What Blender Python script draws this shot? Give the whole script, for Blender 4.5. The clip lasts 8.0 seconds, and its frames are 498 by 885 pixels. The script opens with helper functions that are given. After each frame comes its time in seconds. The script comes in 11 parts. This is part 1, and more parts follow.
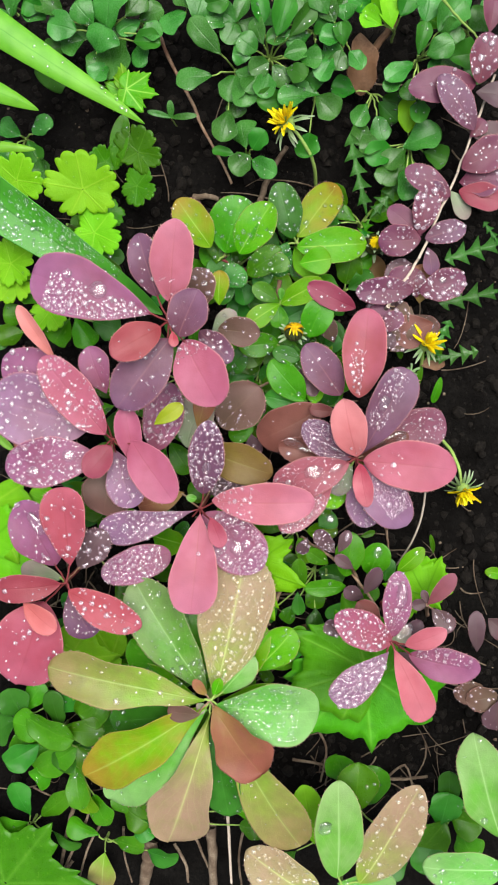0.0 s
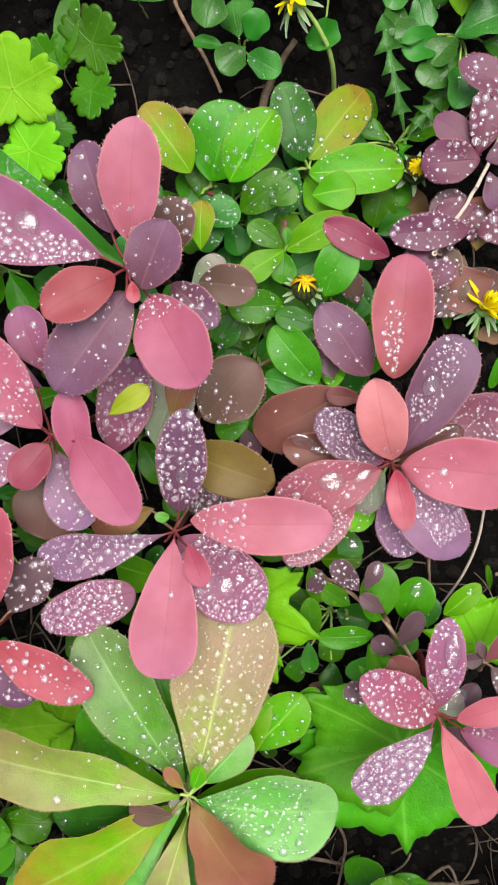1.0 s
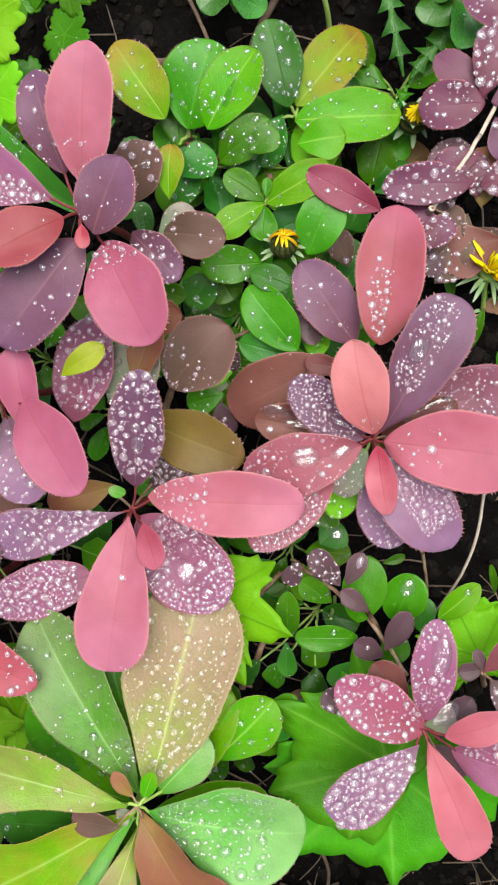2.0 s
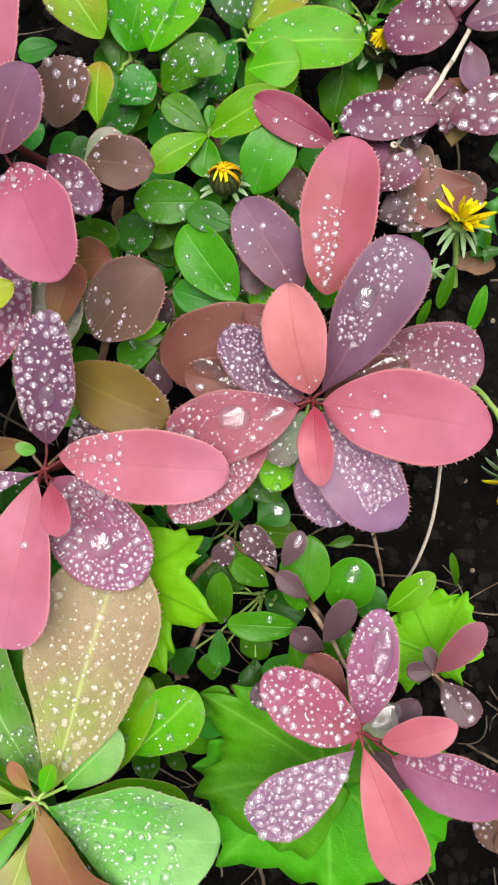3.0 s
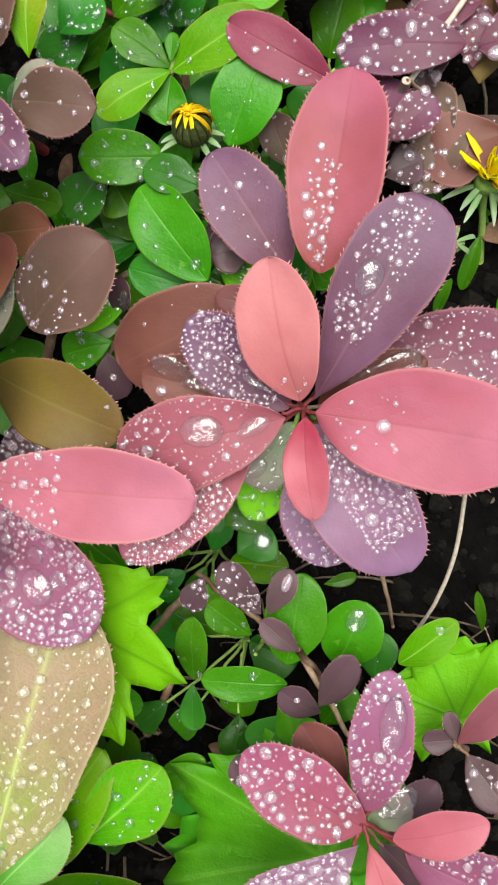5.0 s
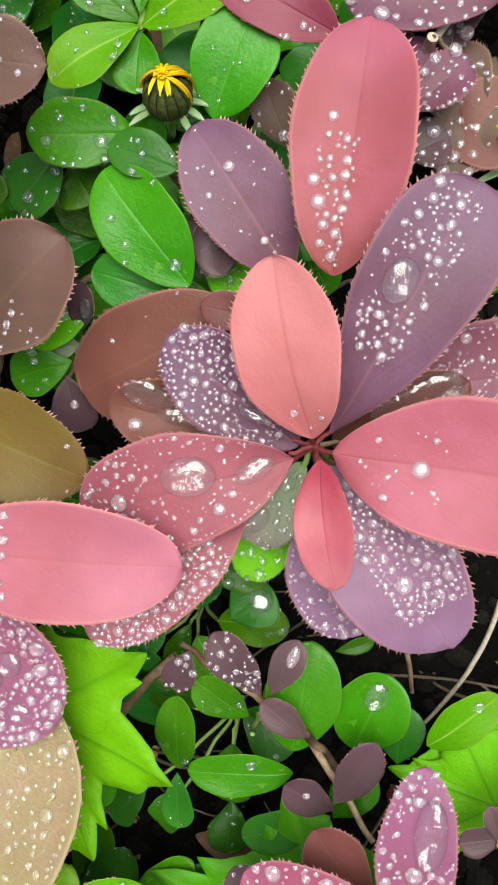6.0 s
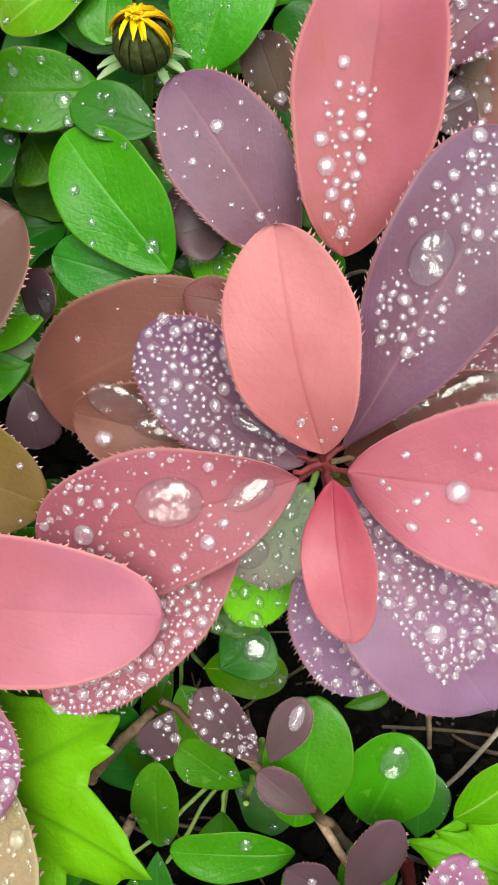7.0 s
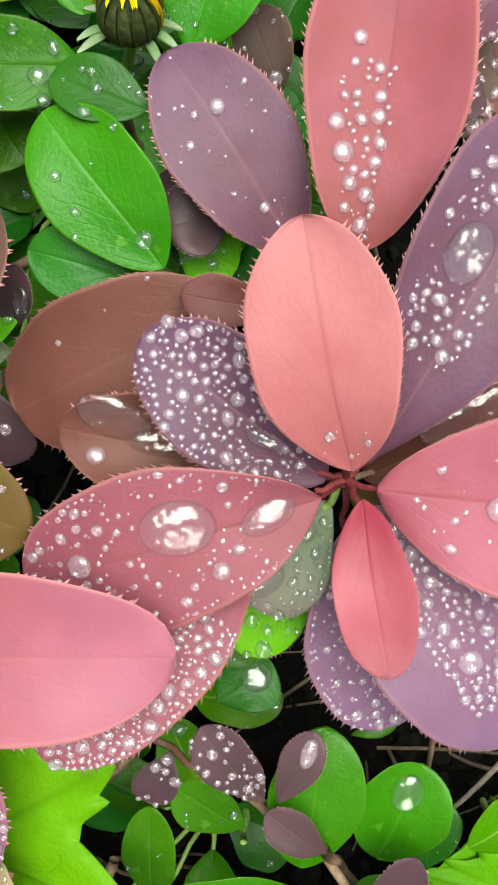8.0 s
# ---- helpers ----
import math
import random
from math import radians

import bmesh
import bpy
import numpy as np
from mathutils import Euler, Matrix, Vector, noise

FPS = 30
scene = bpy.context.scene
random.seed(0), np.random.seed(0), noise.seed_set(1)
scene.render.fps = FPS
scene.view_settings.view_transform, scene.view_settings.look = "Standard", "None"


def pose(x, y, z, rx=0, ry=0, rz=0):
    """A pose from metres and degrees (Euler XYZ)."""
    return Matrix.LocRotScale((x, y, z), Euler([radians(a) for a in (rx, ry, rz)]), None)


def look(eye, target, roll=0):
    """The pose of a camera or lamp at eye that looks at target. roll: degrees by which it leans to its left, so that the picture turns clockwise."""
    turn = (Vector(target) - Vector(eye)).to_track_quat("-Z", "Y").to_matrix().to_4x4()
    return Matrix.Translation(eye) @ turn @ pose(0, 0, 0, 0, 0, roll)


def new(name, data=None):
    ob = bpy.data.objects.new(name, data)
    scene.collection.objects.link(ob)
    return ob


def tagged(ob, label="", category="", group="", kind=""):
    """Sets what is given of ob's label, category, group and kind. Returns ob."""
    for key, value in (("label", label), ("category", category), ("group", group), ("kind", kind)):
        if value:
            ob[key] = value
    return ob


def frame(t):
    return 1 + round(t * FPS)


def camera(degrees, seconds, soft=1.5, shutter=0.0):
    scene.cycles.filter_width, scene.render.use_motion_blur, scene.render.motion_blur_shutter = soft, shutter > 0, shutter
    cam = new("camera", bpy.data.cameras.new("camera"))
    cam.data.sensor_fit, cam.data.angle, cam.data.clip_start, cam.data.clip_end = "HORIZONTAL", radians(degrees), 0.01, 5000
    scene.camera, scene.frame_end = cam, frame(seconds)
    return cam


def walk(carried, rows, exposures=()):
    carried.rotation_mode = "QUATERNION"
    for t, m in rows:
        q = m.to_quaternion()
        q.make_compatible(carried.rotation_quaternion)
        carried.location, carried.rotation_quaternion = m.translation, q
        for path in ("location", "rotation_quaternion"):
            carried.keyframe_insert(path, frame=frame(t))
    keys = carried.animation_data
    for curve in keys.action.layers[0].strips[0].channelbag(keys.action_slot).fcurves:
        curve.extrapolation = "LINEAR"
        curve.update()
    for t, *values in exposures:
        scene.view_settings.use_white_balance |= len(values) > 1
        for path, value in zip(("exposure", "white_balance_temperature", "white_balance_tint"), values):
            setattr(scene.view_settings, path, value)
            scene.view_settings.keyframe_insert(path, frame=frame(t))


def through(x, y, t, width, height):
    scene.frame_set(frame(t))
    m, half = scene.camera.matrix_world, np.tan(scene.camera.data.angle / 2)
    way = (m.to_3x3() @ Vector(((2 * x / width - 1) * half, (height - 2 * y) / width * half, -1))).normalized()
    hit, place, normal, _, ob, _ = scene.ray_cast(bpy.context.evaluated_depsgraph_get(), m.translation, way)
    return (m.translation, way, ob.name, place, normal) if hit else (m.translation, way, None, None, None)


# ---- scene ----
cam = camera(33, 8.0, 1.9)

PATH = [
    (0, pose(-0.02682, 0.06355, 0.46905, -7.737, 3.714, -0.222)),
    (0.5, pose(-0.02981, 0.05464, 0.40473, -7.971, 3.855, -0.102)),
    (0.7, pose(-0.03064, 0.05069, 0.38317, -7.636, 3.931, -0.207)),
    (1, pose(-0.02914, 0.04618, 0.35552, -7.513, 4.231, -0.175)),
    (1.2, pose(-0.03220, 0.04388, 0.34651, -7.461, 3.945, -0.007)),
    (2.3, pose(0.00833, 0.01982, 0.31622, -5.263, 9.623, 1.614)),
    (2.5, pose(0.00953, 0.01822, 0.31004, -5.487, 9.328, 2.033)),
    (3, pose(0.02470, 0.01146, 0.29062, -5.264, 10.836, 3.270)),
    (3.5, pose(0.03340, 0.00809, 0.27740, -5.234, 11.846, 3.921)),
    (4, pose(0.03152, 0.00877, 0.26415, -5.704, 11.846, 3.737)),
    (4.5, pose(0.02647, 0.01148, 0.25007, -5.599, 11.235, 3.500)),
    (4.7, pose(0.02443, 0.01214, 0.24614, -5.840, 11.315, 3.312)),
    (5.8, pose(0.01227, 0.01867, 0.21108, -6.797, 9.355, 2.269)),
    (6, pose(0.00882, 0.01717, 0.20249, -6.340, 8.745, 2.285)),
    (6.5, pose(0.00478, 0.01483, 0.18708, -5.293, 7.222, 2.141)),
    (7, pose(0.00293, 0.01371, 0.17659, -5.080, 7.380, 2.085)),
    (7.5, pose(-0.00112, 0.01308, 0.17094, -5.109, 6.427, 1.882)),
    (8, pose(-0.00963, 0.01485, 0.16558, -5.441, 2.336, 1.504)),
]
walk(cam, PATH, [(0.0, 0.40, 6500, 6), (4.5, 0.46, 6550, 2), (8.0, 0.46, 6600, -6)])

# ---- world and light: a bright overcast sky ----
world = bpy.data.worlds.new("sky")
world.use_nodes = True
scene.world = world
nt = world.node_tree
sky = nt.nodes.new("ShaderNodeTexSky")
sky.sky_type = "NISHITA"
sky.sun_disc = False
sky.sun_elevation = radians(72)
sky.sun_rotation = radians(29)
sky.dust_density = 4.0
sky.air_density = 1.0
cloud = nt.nodes.new("ShaderNodeHueSaturation")
cloud.inputs["Saturation"].default_value = 0.5
nt.links.new(sky.outputs[0], cloud.inputs["Color"])
nt.links.new(cloud.outputs[0], nt.nodes["Background"].inputs[0])
nt.nodes["Background"].inputs[1].default_value = 0.12
sun = new("sun", bpy.data.lights.new("sun", "SUN"))
sun.data.energy = 3.8
sun.data.angle = radians(48)
sun.data.color = (1.0, 0.97, 0.93)
sun.matrix_world = look((0.25, 0.45, 1.6), (0, 0, 0))


# ---- materials ----
def nodes_of(mat):
    mat.use_nodes = True
    tree = mat.node_tree
    return tree, tree.nodes["Principled BSDF"]


def add(tree, kind, **values):
    n = tree.nodes.new(kind)
    for k, v in values.items():
        n.inputs[k].default_value = v
    return n


def ramp(tree, fac, stops):
    n = tree.nodes.new("ShaderNodeValToRGB")
    while len(n.color_ramp.elements) < len(stops):
        n.color_ramp.elements.new(0.5)
    for e, (p, c) in zip(n.color_ramp.elements, stops):
        e.position, e.color = p, (*c, 1)
    tree.links.new(fac, n.inputs[0])
    return n.outputs[0]


def mixed(tree, fac, a, b, mode="MIX"):
    n = tree.nodes.new("ShaderNodeMix")
    n.data_type, n.blend_type = "RGBA", mode
    for sock, v in ((n.inputs[0], fac), (n.inputs[6], a), (n.inputs[7], b)):
        if isinstance(v, bpy.types.NodeSocket):
            tree.links.new(v, sock)
        elif isinstance(v, tuple):
            sock.default_value = (*v, 1)
        else:
            sock.default_value = v
    return n.outputs[2]


def math_node(tree, op, a, b=0.0, c=0.0):
    n = tree.nodes.new("ShaderNodeMath")
    n.operation = op
    for sock, v in zip(n.inputs, (a, b, c)):
        if isinstance(v, bpy.types.NodeSocket):
            tree.links.new(v, sock)
        else:
            sock.default_value = v
    return n.outputs[0]


def leaf_material(name, base, tip, vein, rough=0.45, mottle=0.25, vein_amount=0.35, through=0.25, tip_from=0.45, tip_to=0.95, spots=None, sheen=0.0, edge=None, gloss=0.4, relief=0.0004, vary=0.18):
    """A leaf's skin: base to tip colours, midrib and side veins, mottling, bloom, light shining through."""
    mat = bpy.data.materials.new(name)
    tree, bsdf = nodes_of(mat)
    uv = tree.nodes.new("ShaderNodeUVMap")
    sep = tree.nodes.new("ShaderNodeSeparateXYZ")
    tree.links.new(uv.outputs[0], sep.inputs[0])
    info = tree.nodes.new("ShaderNodeObjectInfo")
    across = math_node(tree, "ABSOLUTE", math_node(tree, "MULTIPLY_ADD", sep.outputs[0], 2.0, -1.0))
    coord = tree.nodes.new("ShaderNodeTexCoord")
    big = add(tree, "ShaderNodeTexNoise", Scale=160.0, Detail=3.0)
    tree.links.new(coord.outputs["Object"], big.inputs["Vector"])
    fine = add(tree, "ShaderNodeTexNoise", Scale=1500.0, Detail=4.0)
    tree.links.new(coord.outputs["Object"], fine.inputs["Vector"])
    along = math_node(tree, "ADD", sep.outputs[1], math_node(tree, "MULTIPLY_ADD", big.outputs[0], 0.5, -0.25))
    m = tree.nodes.new("ShaderNodeMapRange")
    m.inputs[1].default_value, m.inputs[2].default_value = tip_from, tip_to
    tree.links.new(along, m.inputs[0])
    col = mixed(tree, m.outputs[0], base, tip)
    dark = tuple(0.55 * c for c in base)
    col = mixed(tree, math_node(tree, "MULTIPLY", ramp(tree, big.outputs[0], [(0.35, (0, 0, 0)), (0.75, (1, 1, 1))]), mottle), col, dark)
    wide = add(tree, "ShaderNodeTexNoise", Scale=70.0, Detail=2.0)
    tree.links.new(coord.outputs["Object"], wide.inputs["Vector"])
    lighter = tuple(min(1.0, 1.14 * c + 0.008) for c in tip)
    col = mixed(tree, math_node(tree, "MULTIPLY", ramp(tree, wide.outputs[0], [(0.40, (0, 0, 0)), (0.66, (1, 1, 1))]), 0.55), col, lighter)
    net = add(tree, "ShaderNodeTexVoronoi", Scale=620.0)
    net.feature = "DISTANCE_TO_EDGE"
    tree.links.new(coord.outputs["Object"], net.inputs["Vector"])
    mesh_line = ramp(tree, net.outputs["Distance"], [(0.0, (1, 1, 1)), (0.09, (0, 0, 0))])
    col = mixed(tree, math_node(tree, "MULTIPLY", mesh_line, 0.05), col, vein)
    if spots:
        sp = add(tree, "ShaderNodeTexNoise", Scale=420.0, Detail=5.0)
        tree.links.new(coord.outputs["Object"], sp.inputs["Vector"])
        col = mixed(tree, ramp(tree, sp.outputs[0], [(0.62, (0, 0, 0)), (0.70, (0.8, 0.8, 0.8))]), col, spots)
    # side veins run forward from the midrib and branch unevenly
    slant = math_node(tree, "MULTIPLY_ADD", across, -0.55, sep.outputs[1])
    slant = math_node(tree, "ADD", slant, math_node(tree, "MULTIPLY", big.outputs[0], 0.14))
    side = math_node(tree, "ABSOLUTE", math_node(tree, "SINE", math_node(tree, "MULTIPLY", slant, 20.0)))
    side_line = ramp(tree, side, [(0.0, (1, 1, 1)), (0.2, (0, 0, 0))])
    mid_line = ramp(tree, across, [(0.0, (1, 1, 1)), (0.05, (0.2, 0.2, 0.2)), (0.10, (0, 0, 0))])
    fade = math_node(tree, "SUBTRACT", 1.0, math_node(tree, "MULTIPLY", sep.outputs[1], 0.75))
    veins = math_node(tree, "MAXIMUM", math_node(tree, "MULTIPLY", side_line, 0.2), mid_line)
    veins = math_node(tree, "MULTIPLY", veins, fade)
    col = mixed(tree, math_node(tree, "MULTIPLY", veins, vein_amount), col, vein)
    if edge:
        col = mixed(tree, ramp(tree, across, [(0.93, (0, 0, 0)), (1.0, (0.5, 0.5, 0.5))]), col, edge)
    hsv = tree.nodes.new("ShaderNodeHueSaturation")
    tree.links.new(math_node(tree, "MULTIPLY_ADD", info.outputs["Random"], 0.024, 0.488), hsv.inputs["Hue"])
    tree.links.new(math_node(tree, "MULTIPLY_ADD", info.outputs["Random"], vary, 1.0 - vary * (0.5 if vary < 0.3 else 0.68)), hsv.inputs["Value"])
    tree.links.new(col, hsv.inputs["Color"])
    col = hsv.outputs[0]
    tree.links.new(col, bsdf.inputs["Base Color"])
    tree.links.new(math_node(tree, "MULTIPLY_ADD", fine.outputs[0], 0.25, rough - 0.12), bsdf.inputs["Roughness"])
    bsdf.inputs["IOR"].default_value = 1.42
    bsdf.inputs["Specular IOR Level"].default_value = gloss
    if sheen:
        bsdf.inputs["Sheen Weight"].default_value = sheen
        bsdf.inputs["Sheen Roughness"].default_value = 0.45
    height = math_node(tree, "ADD", math_node(tree, "MULTIPLY", fine.outputs[0], 0.35), math_node(tree, "MULTIPLY_ADD", veins, -0.7, math_node(tree, "MULTIPLY_ADD", mesh_line, -0.02, math_node(tree, "MULTIPLY", big.outputs[0], 1.2))))
    bump = add(tree, "ShaderNodeBump", Strength=0.4, Distance=relief)
    tree.links.new(height, bump.inputs["Height"])
    tree.links.new(bump.outputs[0], bsdf.inputs["Normal"])
    thin = tree.nodes.new("ShaderNodeBsdfTranslucent")
    tree.links.new(col, thin.inputs[0])
    mix = tree.nodes.new("ShaderNodeMixShader")
    mix.inputs[0].default_value = through
    out = tree.nodes["Material Output"]
    tree.links.new(bsdf.outputs[0], mix.inputs[1])
    tree.links.new(thin.outputs[0], mix.inputs[2])
    tree.links.new(mix.outputs[0], out.inputs[0])
    return mat


def grained(name, a, b, scale=300.0, rough=0.8, bump_height=0.001, dark=None, gloss=0.2):
    """A rough natural surface: two colours in noise, grain and relief."""
    mat = bpy.data.materials.new(name)
    tree, bsdf = nodes_of(mat)
    coord = tree.nodes.new("ShaderNodeTexCoord")
    info = tree.nodes.new("ShaderNodeObjectInfo")
    n1 = add(tree, "ShaderNodeTexNoise", Scale=scale, Detail=6.0, Roughness=0.65)
    n2 = add(tree, "ShaderNodeTexNoise", Scale=scale * 0.12, Detail=3.0)
    for n in (n1, n2):
        tree.links.new(coord.outputs["Object"], n.inputs["Vector"])
    col = mixed(tree, ramp(tree, n1.outputs[0], [(0.35, (0, 0, 0)), (0.68, (1, 1, 1))]), a, b)
    if dark:
        col = mixed(tree, ramp(tree, n2.outputs[0], [(0.4, (0, 0, 0)), (0.65, (1, 1, 1))]), col, dark)
    hsv = tree.nodes.new("ShaderNodeHueSaturation")
    tree.links.new(math_node(tree, "MULTIPLY_ADD", info.outputs["Random"], 0.3, 0.85), hsv.inputs["Value"])
    tree.links.new(col, hsv.inputs["Color"])
    tree.links.new(hsv.outputs[0], bsdf.inputs["Base Color"])
    tree.links.new(math_node(tree, "MULTIPLY_ADD", n1.outputs[0], 0.3, rough - 0.15), bsdf.inputs["Roughness"])
    bump = add(tree, "ShaderNodeBump", Strength=0.7, Distance=bump_height)
    tree.links.new(n1.outputs[0], bump.inputs["Height"])
    bsdf.inputs["Specular IOR Level"].default_value = gloss
    tree.links.new(bump.outputs[0], bsdf.inputs["Normal"])
    return mat


def water_material(name, clear, open_, rough, gleam, ripple, tint=(1, 0.91, 0.94)):
    """Rain water; fine beads look milkier than the large drops, a pale tint standing in for light caught inside."""
    mat = bpy.data.materials.new(name)
    tree, bsdf = nodes_of(mat)
    bsdf.inputs["Base Color"].default_value = (*tint, 1)
    bsdf.inputs["Roughness"].default_value = 0.04
    bsdf.inputs["IOR"].default_value = 1.33
    bsdf.inputs["Transmission Weight"].default_value = clear
    bsdf.inputs["Coat Weight"].default_value = 1.0
    # coat IOR set above water's so the sky's glint comes out stronger
    bsdf.inputs["Coat IOR"].default_value = gleam
    bsdf.inputs["Coat Roughness"].default_value = rough
    if ripple:
        coord = tree.nodes.new("ShaderNodeTexCoord")
        skin = add(tree, "ShaderNodeTexNoise", Scale=280.0, Detail=2.0)
        tree.links.new(coord.outputs["Object"], skin.inputs["Vector"])
        bump = add(tree, "ShaderNodeBump", Strength=0.6, Distance=ripple)
        tree.links.new(skin.outputs[0], bump.inputs["Height"])
        tree.links.new(bump.outputs[0], bsdf.inputs["Coat Normal"])
    see = tree.nodes.new("ShaderNodeBsdfTransparent")
    mix = tree.nodes.new("ShaderNodeMixShader")
    mix.inputs[0].default_value = open_
    tree.links.new(bsdf.outputs[0], mix.inputs[1])
    tree.links.new(see.outputs[0], mix.inputs[2])
    tree.links.new(mix.outputs[0], tree.nodes["Material Output"].inputs[0])
    return mat


WATER = water_material("water", 0.96, 0.62, 0.10, 2.4, 0.0016, (0.98, 0.88, 0.93))
# pink and amber body colour paints in the brightness of sky-lit drops
BEAD = water_material("fine_water_beads", 0.74, 0.50, 0.14, 2.2, 0.0, (0.94, 0.74, 0.84))
AMBER = water_material("drops_on_pale_leaf", 0.70, 0.54, 0.14, 2.0, 0.0, (0.94, 0.84, 0.62))
DEW = water_material("clear_dew", 0.95, 0.60, 0.08, 2.1, 0.0, (0.97, 1, 0.97))
ROSE = leaf_material("rose_leaf", (0.34, 0.073, 0.122), (0.375, 0.096, 0.168), (0.27, 0.06, 0.075), rough=0.5, mottle=0.25, sheen=0.06, edge=(0.58, 0.24, 0.24))
PINK = leaf_material("pink_leaf", (0.375, 0.098, 0.150), (0.40, 0.122, 0.20), (0.34, 0.10, 0.11), rough=0.5, mottle=0.22, sheen=0.2, vein_amount=0.5, edge=(0.62, 0.28, 0.26))
BLUSH = leaf_material("deep_rose_leaf", (0.285, 0.062, 0.080), (0.335, 0.076, 0.145), (0.22, 0.045, 0.055), rough=0.5, mottle=0.28, sheen=0.06, vein_amount=0.5, edge=(0.55, 0.22, 0.22))
DUSTY = leaf_material("dusty_rose_leaf", (0.31, 0.078, 0.092), (0.335, 0.09, 0.118), (0.22, 0.06, 0.055), rough=0.48, mottle=0.3, sheen=0.1, vein_amount=0.5, edge=(0.55, 0.24, 0.20))
SALMON = leaf_material("salmon_leaf", (0.50, 0.155, 0.140), (0.55, 0.20, 0.19), (0.40, 0.095, 0.085), rough=0.5, mottle=0.14, sheen=0.06, vein_amount=0.6, edge=(0.70, 0.30, 0.26))
SCARLET = leaf_material("scarlet_rose_leaf", (0.325, 0.056, 0.088), (0.365, 0.082, 0.13), (0.24, 0.03, 0.04), rough=0.45, mottle=0.3, vein_amount=0.5, gloss=0.25, edge=(0.55, 0.2, 0.2))
PLUM = leaf_material("plum_leaf", (0.200, 0.056, 0.078), (0.215, 0.066, 0.105), (0.17, 0.06, 0.07), rough=0.45, mottle=0.35, sheen=0.06, edge=(0.46, 0.19, 0.19))
STRAW = leaf_material("yellowing_leaf", (0.25, 0.32, 0.006), (0.30, 0.34, 0.010), (0.36, 0.42, 0.04), rough=0.45, mottle=0.3, vein_amount=0.4)
RED = leaf_material("red_leaf", (0.37, 0.038, 0.052), (0.52, 0.155, 0.165), (0.28, 0.035, 0.035), rough=0.45, mottle=0.22)
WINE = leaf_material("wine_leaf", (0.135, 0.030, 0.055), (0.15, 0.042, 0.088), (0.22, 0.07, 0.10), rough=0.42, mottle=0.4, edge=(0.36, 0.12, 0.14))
CORAL = leaf_material("coral_leaf", (0.44, 0.10, 0.112), (0.48, 0.135, 0.158), (0.30, 0.05, 0.05), rough=0.48, mottle=0.2, edge=(0.60, 0.24, 0.22))
CRIMSON = leaf_material("crimson_leaf", (0.23, 0.030, 0.050), (0.26, 0.044, 0.072), (0.20, 0.025, 0.03), rough=0.45, mottle=0.3, edge=(0.48, 0.16, 0.16))
BRONZE = leaf_material("bronze_green_leaf", (0.185, 0.37, 0.022), (0.25, 0.185, 0.07), (0.36, 0.50, 0.14), rough=0.4, mottle=0.4, vein_amount=0.9, tip_from=0.3, tip_to=0.9, relief=0.0012, edge=(0.38, 0.24, 0.12))
JADE = leaf_material("jade_leaf", (0.115, 0.375, 0.035), (0.21, 0.38, 0.12), (0.30, 0.56, 0.18), rough=0.36, mottle=0.4, vein_amount=0.8, edge=(0.30, 0.34, 0.15), relief=0.0012)
PURPLE = leaf_material("purple_leaf", (0.130, 0.046, 0.078), (0.148, 0.062, 0.125), (0.30, 0.14, 0.155), rough=0.45, mottle=0.4, sheen=0.06, vein_amount=0.45, edge=(0.42, 0.18, 0.19))
LILAC = leaf_material("lilac_leaf", (0.230, 0.105, 0.170), (0.250, 0.128, 0.235), (0.34, 0.17, 0.21), rough=0.45, mottle=0.35, sheen=0.1, vein_amount=0.4, edge=(0.45, 0.20, 0.22))
MAUVE = leaf_material("mauve_leaf", (0.25, 0.070, 0.128), (0.27, 0.090, 0.190), (0.19, 0.06, 0.08), rough=0.45, mottle=0.35, sheen=0.06, edge=(0.48, 0.20, 0.20))
DUSK = leaf_material("dusky_leaf", (0.088, 0.048, 0.054), (0.102, 0.048, 0.064), (0.12, 0.08, 0.06), rough=0.42)
BROWN = leaf_material("brown_leaf", (0.105, 0.062, 0.042), (0.128, 0.062, 0.050), (0.19, 0.12, 0.07), rough=0.5, edge=(0.35, 0.18, 0.14))
RUSSET = leaf_material("russet_leaf", (0.155, 0.050, 0.038), (0.165, 0.053, 0.045), (0.21, 0.09, 0.06), rough=0.5, mottle=0.3, edge=(0.42, 0.18, 0.15))
RUST = leaf_material("rust_leaf", (0.25, 0.15, 0.04), (0.25, 0.085, 0.05), (0.32, 0.24, 0.08), rough=0.5, relief=0.0008, tip_from=0.2, tip_to=0.8)
OLIVE = leaf_material("olive_leaf", (0.150, 0.098, 0.014), (0.135, 0.070, 0.020), (0.23, 0.22, 0.05), rough=0.5)
SAGE = leaf_material("sage_leaf", (0.22, 0.27, 0.16), (0.24, 0.18, 0.165), (0.30, 0.35, 0.21), rough=0.42)
PALE = leaf_material("pale_leaf", (0.25, 0.40, 0.035), (0.33, 0.215, 0.14), (0.56, 0.62, 0.22), rough=0.42, vein_amount=1.0, tip_from=0.1, tip_to=0.6, mottle=0.3, through=0.3, relief=0.0011, edge=(0.42, 0.34, 0.18))
VERDANT = leaf_material("wet_verdant_leaf", (0.085, 0.275, 0.022), (0.150, 0.235, 0.075), (0.28, 0.50, 0.16), rough=0.34, mottle=0.45, vein_amount=0.8, edge=(0.28, 0.30, 0.13), relief=0.0011)
MINT = leaf_material("mint_leaf", (0.115, 0.38, 0.04), (0.21, 0.37, 0.12), (0.40, 0.64, 0.26), rough=0.38, mottle=0.35, vein_amount=0.9, edge=(0.34, 0.36, 0.15), relief=0.0011)
